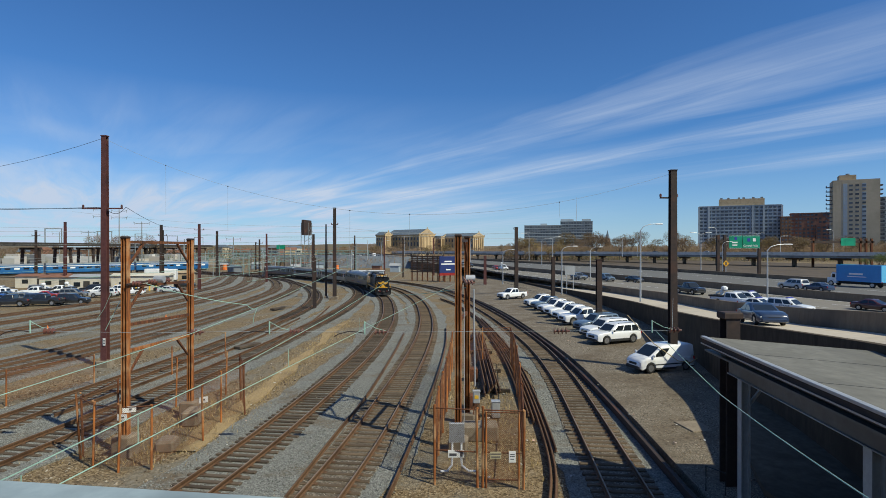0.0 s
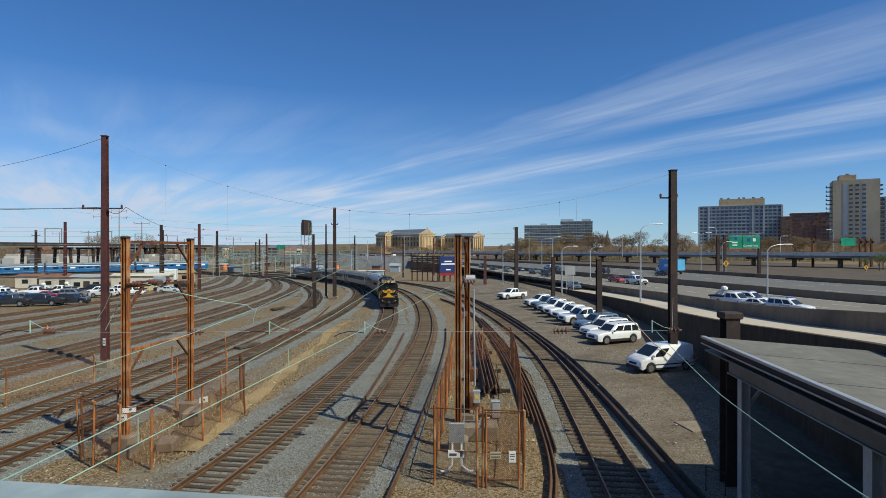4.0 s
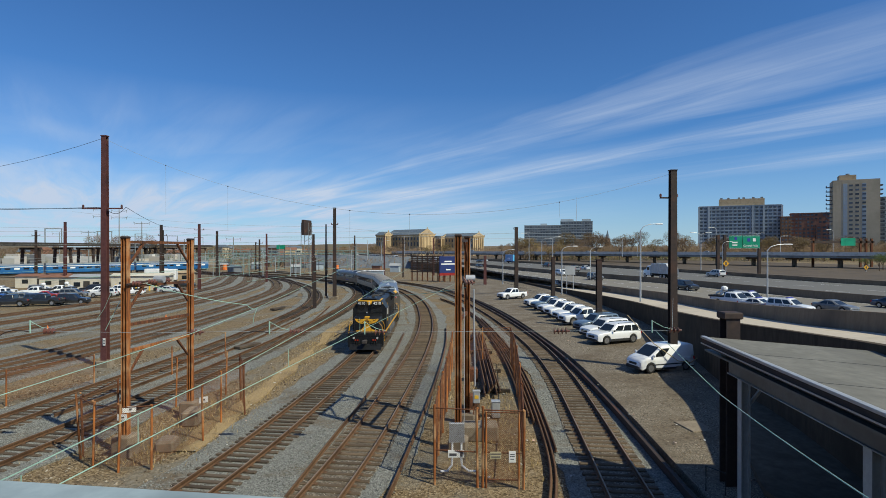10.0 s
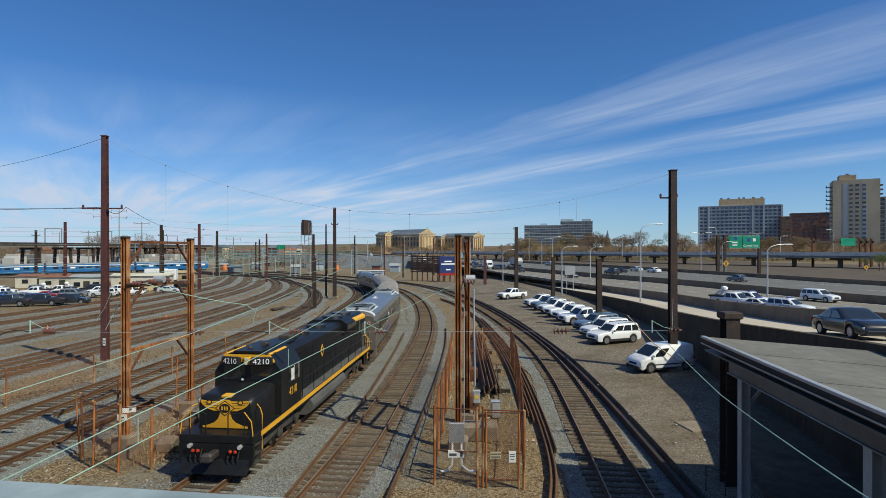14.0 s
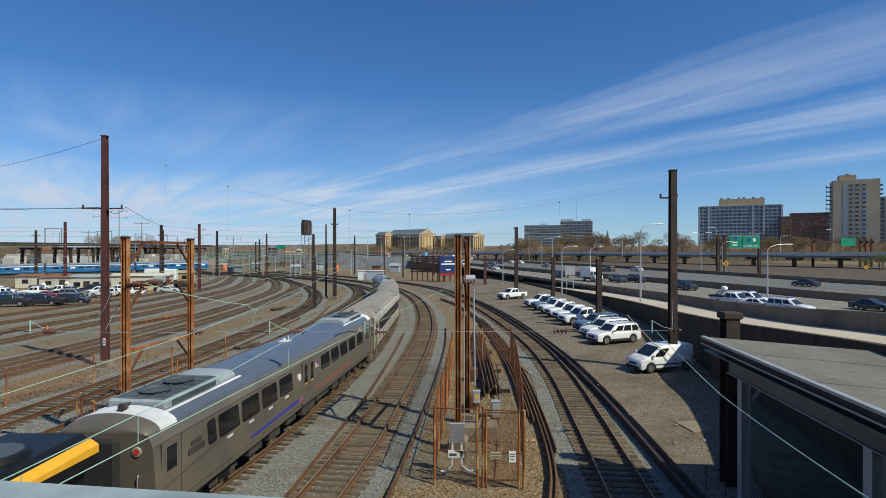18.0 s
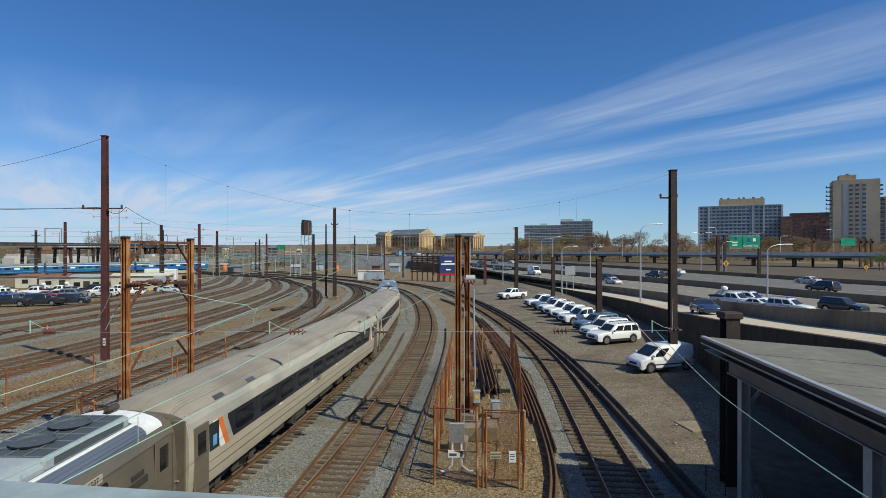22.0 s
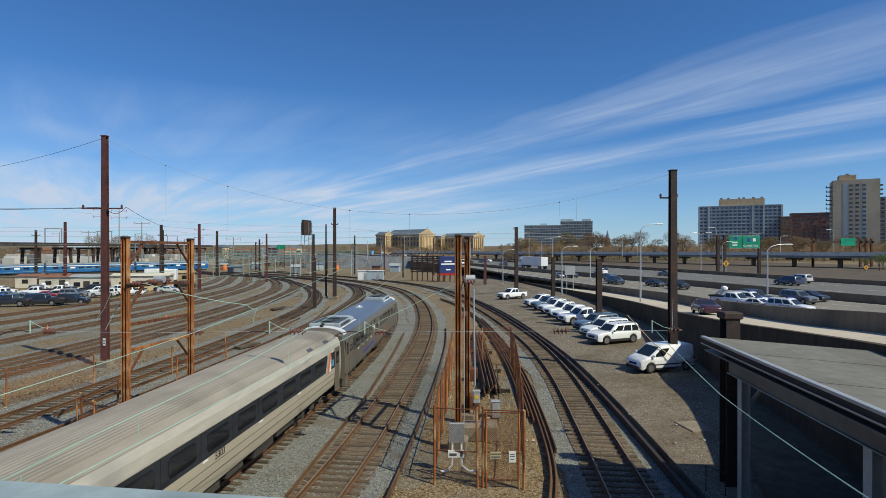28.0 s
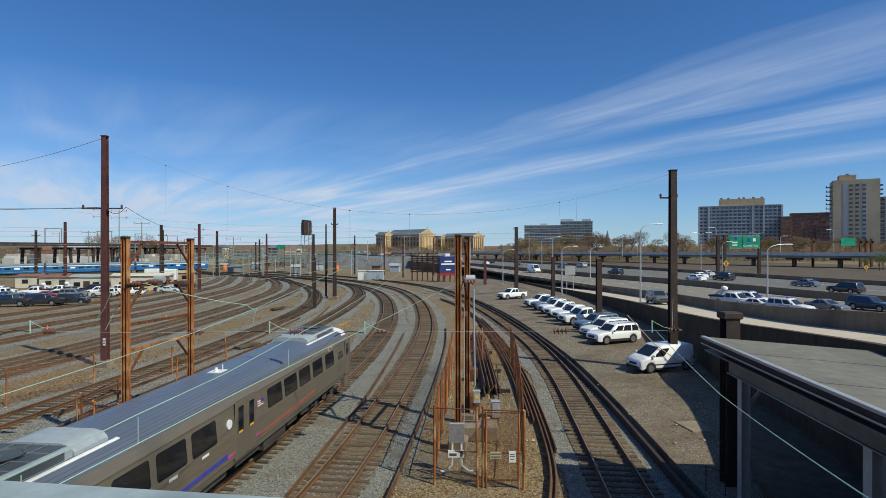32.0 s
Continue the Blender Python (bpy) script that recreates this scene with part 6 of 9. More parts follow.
def shelter():
    sh = thing("open_shelter", "open steel shelter with a grey roll-roofed canopy", "shelter")
    A, B, C = Vector((9.35, 19.49, 5.72)), Vector((8.05, 5.12, 5.72)), Vector((16.2, 18.85, 5.22))
    D = B + (C - A)
    roof = Mesh().loft([[tuple(p + Vector((0, 0, d))) for p in (A, B, D, C)] for d in (-0.06, 0.0)])
    part("roof_sheet", roof, M["roof"], sh, "grey weathered roofing sheet")
    along = (B - A).normalized()
    out = Vector((-along.y, along.x, 0))
    ang = math.degrees(math.atan2(along.y, along.x))
    L = (B - A).length
    m = pose(A.x, A.y, A.z, 0, 0, ang)
    part("drip_edge", Mesh().box(-0.05, L, -0.12, 0.04, -0.05, 0.03, 0.01, m), M["gutter"], sh, "pale metal drip edge")
    part("fascia", Mesh().box(-0.05, L, -0.06, -0.02, -0.3, -0.02, 0, m), M["darkmast"], sh, "dark fascia board")
    part("gutter", Mesh().prism([(-0.13, -0.2), (-0.13, -0.24), (-0.05, -0.27), (-0.05, -0.24), (-0.11, -0.22), (-0.115, -0.2)], -0.0, L, "x", m), M["gutter"], sh, "white metal gutter")
    part("soffit", Mesh().box(0.0, L, 0.0, 0.9, -0.5, -0.44, 0, m), M["greentrim"], sh)
    part("eave_beam", Mesh().box(0.5, L, 0.62, 0.82, -1.15, -0.45, 0.01, m), M["greentrim"], sh, "grey steel eave beam")
    part("beam_flange", Mesh().box(0.5, L, 0.56, 0.96, -1.18, -1.15, 0.005, m), M["trim"], sh)
    for d in (0.87, 7.23):
        q = m @ Vector((d, 0.97, 0))
        col = part("column", h_shaft(4.6, 0.3, 0.3, 0.03), M["trim"], sh, "white steel column", at=pose(q.x, q.y, -0.2, 0, 0, ang))
        part("bracket", Mesh().loft([[(-0.05, 0.1, 3.6), (0.05, 0.1, 3.6), (0.05, 0.1, 3.75), (-0.05, 0.1, 3.75)], [(-0.05, 0.75, 4.5), (0.05, 0.75, 4.5), (0.05, 0.75, 4.65), (-0.05, 0.75, 4.65)]]), M["trim"], col)
    back = Mesh().loft([[tuple(p + Vector((0, 0, d))) for p in (C, D)] + [tuple(p + Vector((0.06, 0.06, d))) for p in (D, C)] for d in (-0.2, 0.05)])
    part("back_edge", back, M["trim"], sh)
    for d in (1.8, 4.6, 7.3, 10.0, 12.8):
        q0, q1 = A + along * d, C + along * d
        part("purlin", Mesh().cyl(tuple(q0 + Vector((0, 0, -0.2))), tuple(q1 + Vector((0, 0, -0.2))), 0.08, 0.08, 6), M["greentrim"], sh)
    # seams in the roofing
    for d in (3.1, 6.6, 10.0):
        q0, q1 = A + along * d, C + along * (d + 0.3)
        part("roof_seam", Mesh().cyl(tuple(q0 + Vector((0, 0, 0.004))), tuple(q1 + Vector((0, 0, 0.004))), 0.006, 0.006, 5), M["signink"], sh)


shelter()
# dark slab added over ground that only lies in shade
SHADE_SLAB = Mesh().prism([(10.9, 2.7), (17.3, 2.7), (17.5, 30.0), (15.2, 30.0), (11.2, 19.0)], 0.25, 0.5, "z")
tagged(part("shelter_floor", SHADE_SLAB, mat("shade_dark_slab", (0.1, 0.08, 0.058), (0.17, 0.137, 0.1), rough=0.95, scale=2, bump=0.02, spec=0.1)), "dark slab added for the shade under the shelter", "floor", kind="structure")
gp = thing("gate_post", "dark rusty steel post with a flat cap beside the shelter", "post", pose(10.52, 23.2, 0))
part("shaft", h_shaft(6.5, 0.5, 0.5), M["darkmast"], gp)
part("post_head", Mesh().loft([[(a * x, a * y, z) for x, y in ((-0.36, -0.33), (0.36, -0.33), (0.36, 0.33), (-0.36, 0.33))] for a, z in ((0.8, 6.3), (0.92, 6.34), (0.92, 6.5), (0.86, 6.55))]), M["darkmast"], gp, "flat dark cap plate")
hr = thing("hand_rail", "small black pipe hand rail beside the shelter", "railing", pose(9.4, 22.6, 0))
part("hoop", Mesh().tube([(0, 0, 0), (0, 0, 1.1), (0.5, -0.4, 1.0), (0.5, -0.4, 0)], 0.03, 6), M["black"], hr)
fitting("equipment_pallet", Mesh().box(-1, 1, -1.4, 1.4, 0.1, 1.0, 0.05), M["darkmast"], "dark covered machine under the shelter", "machine", pose(11.4, 18, 0))
fitting("hose_pipe", Mesh().tube([(0, 0, 0), (0, 0, 2.0), (0.2, 0, 2.3), (0.6, 0, 2.3)], 0.05, 7), M["grey"], "grey bent standpipe under the shelter", "pipe", pose(11.0, 15.0, 0))
# ---- vehicles ----
PAINT = {
    "white": ((0.74, 0.75, 0.76), (0.8, 0.8, 0.8)), "black": ((0.012, 0.013, 0.015), (0.02, 0.02, 0.022)), "grey": ((0.12, 0.125, 0.13), (0.16, 0.165, 0.17)),
    "silver": ((0.45, 0.46, 0.47), (0.52, 0.53, 0.54)), "navy": ((0.02, 0.035, 0.075), (0.03, 0.05, 0.1)), "red": ((0.28, 0.025, 0.02), (0.34, 0.03, 0.025)),
    "maroon": ((0.05, 0.013, 0.013), (0.07, 0.018, 0.018)), "slate": ((0.09, 0.13, 0.18), (0.12, 0.17, 0.23)), "blue": ((0.03, 0.09, 0.3), (0.04, 0.11, 0.36)),
    "tan": ((0.4, 0.36, 0.29), (0.46, 0.42, 0.34)), "truckblue": ((0.015, 0.22, 0.55), (0.02, 0.26, 0.62)), "brown": ((0.1, 0.055, 0.035), (0.13, 0.075, 0.05)),
}
CARPAINT = {k: mat(k + "_car_paint", a, b, rough=0.28, scale=3, spec=0.5, coat=0.6, c3=tuple(v * 0.92 for v in a)) for k, (a, b) in PAINT.items()}
M["carglass"] = mat("car_glass", (0.015, 0.02, 0.025), (0.02, 0.026, 0.032), rough=0.05, spec=0.7)
M["rim"] = mat("alloy_rim", (0.35, 0.35, 0.36), (0.45, 0.45, 0.46), rough=0.35, metal=0.8)
M["tail"] = mat("red_tail_lens", (0.35, 0.01, 0.01), (0.45, 0.02, 0.015), rough=0.2)
M["plastic"] = mat("black_plastic_trim", (0.02, 0.02, 0.02), (0.035, 0.035, 0.035), rough=0.7)

# length, width, height, ground clearance, belt, wheel radius, axles, glass (base rear, base front, top rear, top front), outline of the body's top from tail to nose
SPECS = {
    "sedan": (4.8, 1.84, 1.45, 0.2, 0.93, 0.33, (1.42, -1.4), (-1.95, 1.12, -0.98, 0.2), ((-1, 0.74), (-0.985, 0.92), (-0.93, 0.99), (-0.75, 1.01), (-0.5, 0.97), (0.4, 0.95), (0.5, 0.94), (0.72, 0.87), (0.88, 0.79), (0.96, 0.7), (1, 0.56))),
    "suv": (4.95, 1.98, 1.8, 0.25, 1.1, 0.385, (1.52, -1.45), (-2.4, 1.12, -2.16, 0.38), ((-1, 0.82), (-0.985, 1.06), (-0.95, 1.12), (0.38, 1.12), (0.5, 1.11), (0.72, 1.06), (0.9, 0.99), (0.97, 0.9), (1, 0.72))),
    "pickup": (5.9, 2.04, 1.95, 0.34, 1.2, 0.43, (1.95, -1.78), (-0.95, 1.4, -0.8, 0.66), ((-1, 1.0), (-0.99, 1.2), (-0.96, 1.24), (-0.3, 1.24), (0.4, 1.22), (0.5, 1.21), (0.8, 1.16), (0.93, 1.1), (0.98, 1.02), (1, 0.84))),
    "van": (4.5, 1.82, 1.86, 0.2, 1.08, 0.34, (1.42, -1.45), (-2.22, 1.58, -2.16, 0.62), ((-1, 0.78), (-0.985, 1.05), (0.4, 1.1), (0.66, 1.1), (0.8, 1.02), (0.9, 0.92), (0.96, 0.8), (1, 0.6))),
    "cargo": (5.9, 2.05, 2.6, 0.26, 1.3, 0.38, (1.95, -1.7), (-2.9, 2.2, -2.86, 1.35), ((-1, 0.9), (-0.985, 1.25), (0.5, 1.3), (0.7, 1.28), (0.82, 1.18), (0.92, 1.06), (0.98, 0.92), (1, 0.7))),
}
PROTOS = {}
VEHICLES = []
LEVEL = []


def wheel(parent, x, y, r, w=0.22):
    """A tyre with rounded shoulders and a dished rim."""
    turn = Matrix.Rotation(radians(90), 4, "X")
    ty = part("wheel", Mesh().lathe([(r * 0.55, -w * 0.5), (r * 0.9, -w * 0.5), (r, -w * 0.32), (r, w * 0.32), (r * 0.9, w * 0.5), (r * 0.55, w * 0.5)], 16, turn), M["rubber"], parent, smooth=40, at=pose(x, y, r))
    s = 1 if y > 0 else -1
    part("rim", Mesh().cyl((0, s * w * 0.36, 0), (0, s * w * 0.51, 0), r * 0.4, r * 0.66, 12).cyl((0, s * w * 0.36, 0), (0, s * w * 0.52, 0), r * 0.16, r * 0.14, 8), M["rim"], ty, smooth=40)
    return ty


def car_body(kind, paint, lite=False):
    """A road vehicle: body with open wheel arches, rounded cab with set-in panes, lamps, bumpers, cladding and wheels."""
    L, W, H, c, belt, r, axles, (gb0, gb1, gt0, gt1), outline = SPECS[kind]
    P = CARPAINT[paint]
    ca = thing({"suv": "suv", "cargo": "cargo_van"}.get(kind, kind if kind != "sedan" else "car"), "", "")
    h, w = L / 2, W / 2
    big = kind in ("suv", "pickup")
    us, tops = [a for a, _ in outline], [b for _, b in outline]
    ra = r * 1.17

    def top(x):
        return float(np.interp(x / h, us, tops))

    def sill(x):
        z = c + 1.1 * max(0.0, abs(x) / h - 0.9)
        for xa in axles:
            if abs(x - xa) < ra:
                z = max(z, r + math.sqrt(ra * ra - (x - xa) ** 2))
        return z

    xs = {u * h for u in us}
    for xa in axles:
        xs |= {xa + ra * k for k in (-1.0, -0.998, -0.86, -0.6, -0.3, 0, 0.3, 0.6, 0.86, 0.998, 1.0)}
    rings = []
    for x in sorted(xs):
        hw = w * float(np.interp(x / h, (-1, -0.97, -0.88, -0.6, 0.6, 0.85, 0.95, 0.985, 1), (0.86, 0.93, 0.975, 1, 1, 0.975, 0.92, 0.86, 0.76)))
        z0, z1 = sill(x), top(x)
        z0 = min(z0, z1 - 0.12)
        d = z1 - z0
        half = [(0.88, 0.0), (0.985, 0.05 * d), (1.0, 0.35 * d), (0.99, 0.68 * d), (0.955, 0.88 * d), (0.9, 0.97 * d), (0.55, d + 0.012)]
        rings.append([(x, -hw * a, z0 + b) for a, b in half[::-1]] + [(x, hw * a, z0 + b) for a, b in half])
    part("body", Mesh().loft(rings), P, ca, smooth=38)
    part("underbody", Mesh().box(-h * 0.9, h * 0.88, -w + 0.3, w - 0.3, c + 0.02, min(tops[1], belt) - 0.18), M["plastic"], ca)
    # painted cab, rounded at its pillars and roof edges
    wb, wt, z0, z1 = w * 0.945, w * (0.9 if kind in ("van", "cargo") else 0.81), belt - 0.06, H - 0.13
    k0 = 0.12 if kind in ("van", "cargo") else 0.16
    cab = []
    for a, d, b, z, k in ((gb0, gb1, wb, z0, k0), (gt0, gt1, wt, z1, k0), (gt0 + 0.05, gt1 - 0.1, wt - 0.04, H - 0.06, k0 + 0.02), (gt0 + 0.16, gt1 - 0.28, wt - 0.16, H - 0.012, k0 + 0.06), (gt0 + 0.45, gt1 - 0.6, wt - 0.45, H, k0)):
        cab.append([(a + k, -b, z), (d - k, -b, z), (d - k * 0.3, -b + k * 0.3, z), (d, -b + k, z), (d, b - k, z), (d - k * 0.3, b - k * 0.3, z), (d - k, b, z), (a + k, b, z), (a + k * 0.3, b - k * 0.3, z), (a, b - k, z), (a, -b + k, z), (a + k * 0.3, -b + k * 0.3, z)])
    part("cab", Mesh().loft(cab), P, ca, smooth=42)

    def pane(name, corners, u0, u1, v0, v1, out):
        """A dark pane on the cab's face whose corners are bottom a, bottom b, top a, top b."""
        a, b, d, e = (Vector(q) for q in corners)
        out = Vector(out)
        e0, e1 = (u1 - u0) * 0.06, (v1 - v0) * 0.12
        quad = [a.lerp(b, u).lerp(d.lerp(e, u), v) for u, v in ((u0 + e0, v0), (u1 - e0, v0), (u1, v0 + e1), (u1, v1 - e1), (u1 - e0, v1), (u0 + e0, v1), (u0, v1 - e1), (u0, v0 + e1))]
        part(name, Mesh().loft([[tuple(q - out * 0.03) for q in quad], [tuple(q + out * 0.008) for q in quad]]), M["carglass"], ca)

    pane("windscreen", ((gb1, -wb + k0, z0), (gb1, wb - k0, z0), (gt1, -wt + k0, z1), (gt1, wt - k0, z1)), 0.0, 1.0, 0.12, 0.97, (0.8, 0, 0.6))
    if kind != "cargo":
        pane("rear_window", ((gb0, -wb + k0, z0), (gb0, wb - k0, z0), (gt0, -wt + k0, z1), (gt0, wt - k0, z1)), 0.03, 0.97, 0.18, 0.92, (-0.8, 0, 0.4))
    spans = {"sedan": ((0.15, 0.5), (0.535, 0.87)), "suv": ((0.07, 0.29), (0.33, 0.6), (0.63, 0.89)), "pickup": ((0.1, 0.46), (0.51, 0.88)), "van": ((0.69, 0.92),), "cargo": ((0.76, 0.94),)}[kind]
    v0 = {"cargo": 0.1, "van": 0.1}.get(kind, 0.14)
    v1 = {"cargo": 0.55, "van": 0.86}.get(kind, 0.92)
    for s in (-1, 1):
        for u0, u1 in spans:
            pane("side_window", ((gb0, s * wb, z0), (gb1, s * wb, z0), (gt0, s * wt, z1), (gt1, s * wt, z1)), u0, u1, v0, v1, (0, s, 0.15))
        zl = top(h * 0.93)
        part("headlight", Mesh().box(h * 0.92, h - 0.045, s * w * 0.7 - 0.17, s * w * 0.7 + 0.14, zl - 0.26, zl - 0.1, 0.04), M["lampclear"], ca)
        zr = top(-h * 0.97)
        part("tail_light", Mesh().box(-h - 0.005, -h + 0.12, s * w * 0.84 - 0.1, s * w * 0.84 + 0.08, zr - 0.3, zr - 0.06, 0.03), M["tail"], ca)
        if not lite or big:
            part("cladding", Mesh().box(axles[1] + ra, axles[0] - ra, s * w - 0.04, s * w + 0.014, c + 0.01, c + (0.24 if kind == "suv" else 0.14), 0.012), M["plastic"], ca, "dark lower cladding")
        if not lite:
            part("mirror", Mesh().box(gb1 - 0.42, gb1 - 0.27, s * (w + 0.09) - 0.1, s * (w + 0.09) + 0.08, belt + 0.01, belt + 0.19, 0.04), M["plastic"] if big else P, ca)
    zg = top(h * 0.96)
    part("grille", Mesh().box(h - 0.12, h + 0.004, -w * 0.48, w * 0.48, c + 0.3, zg - 0.12, 0.03), M["plastic"], ca)
    part("bumper", Mesh().box(h - 0.22, h + 0.05, -w * 0.8, w * 0.8, c + 0.03, c + 0.26, 0.05), P if kind == "sedan" else M["plastic"], ca)
    part("rear_bumper", Mesh().box(-h - 0.05, -h + 0.2, -w * 0.86, w * 0.86, c + 0.06, c + 0.28, 0.05), P if kind == "sedan" else M["plastic"], ca)
    for xa in axles:
        for s in (-1, 1):
            wheel(ca, xa, s * (w - 0.125), r)
    if kind == "pickup":
        # no bed is cut; a flat black panel stands for its dark inside
        part("bed_opening", Mesh().box(-h + 0.12, gb0 - 0.1, -w * 0.8, w * 0.8, belt + 0.03, belt + 0.062, 0.01), M["plastic"], ca, "flat black panel for the open bed")
    if kind == "van":
        for s in (-1, 1):
            part("rub_strip", Mesh().box(-h * 0.55, h * 0.55, s * w - 0.02, s * w + 0.012, 0.52, 0.6, 0.01), M["plastic"], ca, "black rub strip")
            part("door_seam", Mesh().box(0.3, 0.32, s * w - 0.02, s * w + 0.003, c + 0.25, belt), M["plastic"], ca)
    if kind == "suv" and not lite:
        for s in (-1, 1):
            part("roof_rail", Mesh().tube([(gt0 + 0.2, s * (wt - 0.1), H - 0.03), (gt0 + 0.3, s * (wt - 0.1), H + 0.04), (gt1 - 0.4, s * (wt - 0.1), H + 0.04), (gt1 - 0.3, s * (wt - 0.1), H - 0.03)], 0.02, 5), M["plastic"], ca)
    return ca


def box_truck(paint, boxpaint, L=7.4, H=3.6):
    tr = thing("box_truck", "", "")
    cabp = CARPAINT[paint]
    h = L / 2
    part("cargo_box", Mesh().box(-h, h - 1.9, -1.22, 1.22, 0.95, H, 0.04), CARPAINT[boxpaint], tr)
    part("cab", Mesh().loft([[(x, -hw, 0.5), (x, hw, 0.5), (x, hw, z), (x, hw * 0.9, z + 0.12), (x, -hw * 0.9, z + 0.12), (x, -hw, z)] for x, hw, z in ((h - 1.85, 1.05, 2.35), (h - 1.0, 1.05, 2.35), (h - 0.75, 1.02, 1.5), (h - 0.05, 0.98, 1.35), (h, 0.9, 1.1))]), cabp, tr, smooth=40)
    part("windscreen", Mesh().loft([[(h - 0.98, -0.9, 2.3), (h - 0.98, 0.9, 2.3), (h - 0.74, 0.92, 1.55), (h - 0.74, -0.92, 1.55)], [(h - 0.95, -0.9, 2.32), (h - 0.95, 0.9, 2.32), (h - 0.7, 0.92, 1.56), (h - 0.7, -0.92, 1.56)]]), M["carglass"], tr)
    for s in (-1, 1):
        part("side_window", Mesh().box(h - 1.6, h - 1.05, s * 1.055 - 0.01, s * 1.055 + 0.01, 1.55, 2.2), M["carglass"], tr)
        part("headlight", Mesh().box(h - 0.06, h + 0.02, s * 0.72 - 0.15, s * 0.72 + 0.15, 0.95, 1.15, 0.02), M["lampclear"], tr)
        part("tail_light", Mesh().box(-h - 0.02, -h + 0.02, s * 1.0 - 0.12, s * 1.0 + 0.12, 0.98, 1.12), M["tail"], tr)
    part("chassis", Mesh().box(-h + 0.1, h - 0.4, -0.5, 0.5, 0.5, 0.95), M["plastic"], tr)
    part("bumper", Mesh().box(h - 0.1, h + 0.1, -1.05, 1.05, 0.42, 0.68, 0.03), M["plastic"], tr)
    if boxpaint == "truckblue":
        for s in (-1, 1):
            part("logo_bar", Mesh().box(-1.8, 0.6, s * 1.23 - 0.005, s * 1.23 + 0.005, 2.2, 2.5), CARPAINT["white"], tr)
            part("logo_bar", Mesh().box(-2.4, 0.9, s * 1.23 - 0.005, s * 1.23 + 0.005, 1.8, 1.92), CARPAINT["white"], tr)
        part("rear_panel", Mesh().box(-h - 0.012, -h - 0.002, -1.1, 1.1, 1.05, H - 0.1), mat("pale_blue_door", (0.1, 0.42, 0.7), (0.14, 0.48, 0.75), rough=0.4), tr)
    for xa in (h - 0.85, -h + 1.5):
        for s in (-1, 1):
            wheel(tr, xa, s * 0.98, 0.48, 0.28)
    return tr


def garbage_truck():
    tr = thing("garbage_truck", "", "")
    W = CARPAINT["white"]
    part("hopper_body", Mesh().prism([(-4.2, 1.1), (-4.6, 1.6), (-4.3, 2.6), (-3.4, 3.5), (1.7, 3.5), (1.9, 1.1)], -1.22, 1.22, "y"), CARPAINT["silver"], tr, "dirty pale ribbed body")
    part("tailgate", Mesh().prism([(-4.9, 1.0), (-4.75, 2.2), (-4.3, 2.9), (-4.0, 1.1)], -1.18, 1.18, "y"), CARPAINT["grey"], tr)
    for k in range(7):
        for s in (-1, 1):
            part("body_rib", Mesh().box(-3.3 + k * 0.75, -3.2 + k * 0.75, s * 1.25 - 0.04, s * 1.25 + 0.04, 1.2, 3.4), CARPAINT["silver"], tr)
    part("cab", Mesh().loft([[(x, -hw, 0.6), (x, hw, 0.6), (x, hw, z - 0.2), (x, hw * 0.88, z), (x, -hw * 0.88, z), (x, -hw, z - 0.2)] for x, hw, z in ((2.1, 1.13, 2.8), (3.1, 1.15, 2.85), (3.55, 1.15, 1.95), (4.5, 1.05, 1.8), (4.75, 0.95, 1.5))]), W, tr, smooth=35)
    part("windscreen", Mesh().loft([[(3.13 + d, -1.0, 2.75), (3.13 + d, 1.0, 2.75), (3.5 + d, 1.0, 2.05), (3.5 + d, -1.0, 2.05)] for d in (0.0, 0.06)]), M["carglass"], tr)
    for s in (-1, 1):
        part("side_window", Mesh().box(2.3, 3.1, s * 1.155 - 0.01, s * 1.155 + 0.01, 1.8, 2.5), M["carglass"], tr)
        for xa in (3.9, -1.6, -2.8):
            wheel(tr, xa, s * 1.0, 0.52, 0.3)
    part("chassis", Mesh().box(-4.0, 4.0, -0.5, 0.5, 0.5, 1.1), M["plastic"], tr)
    return tr


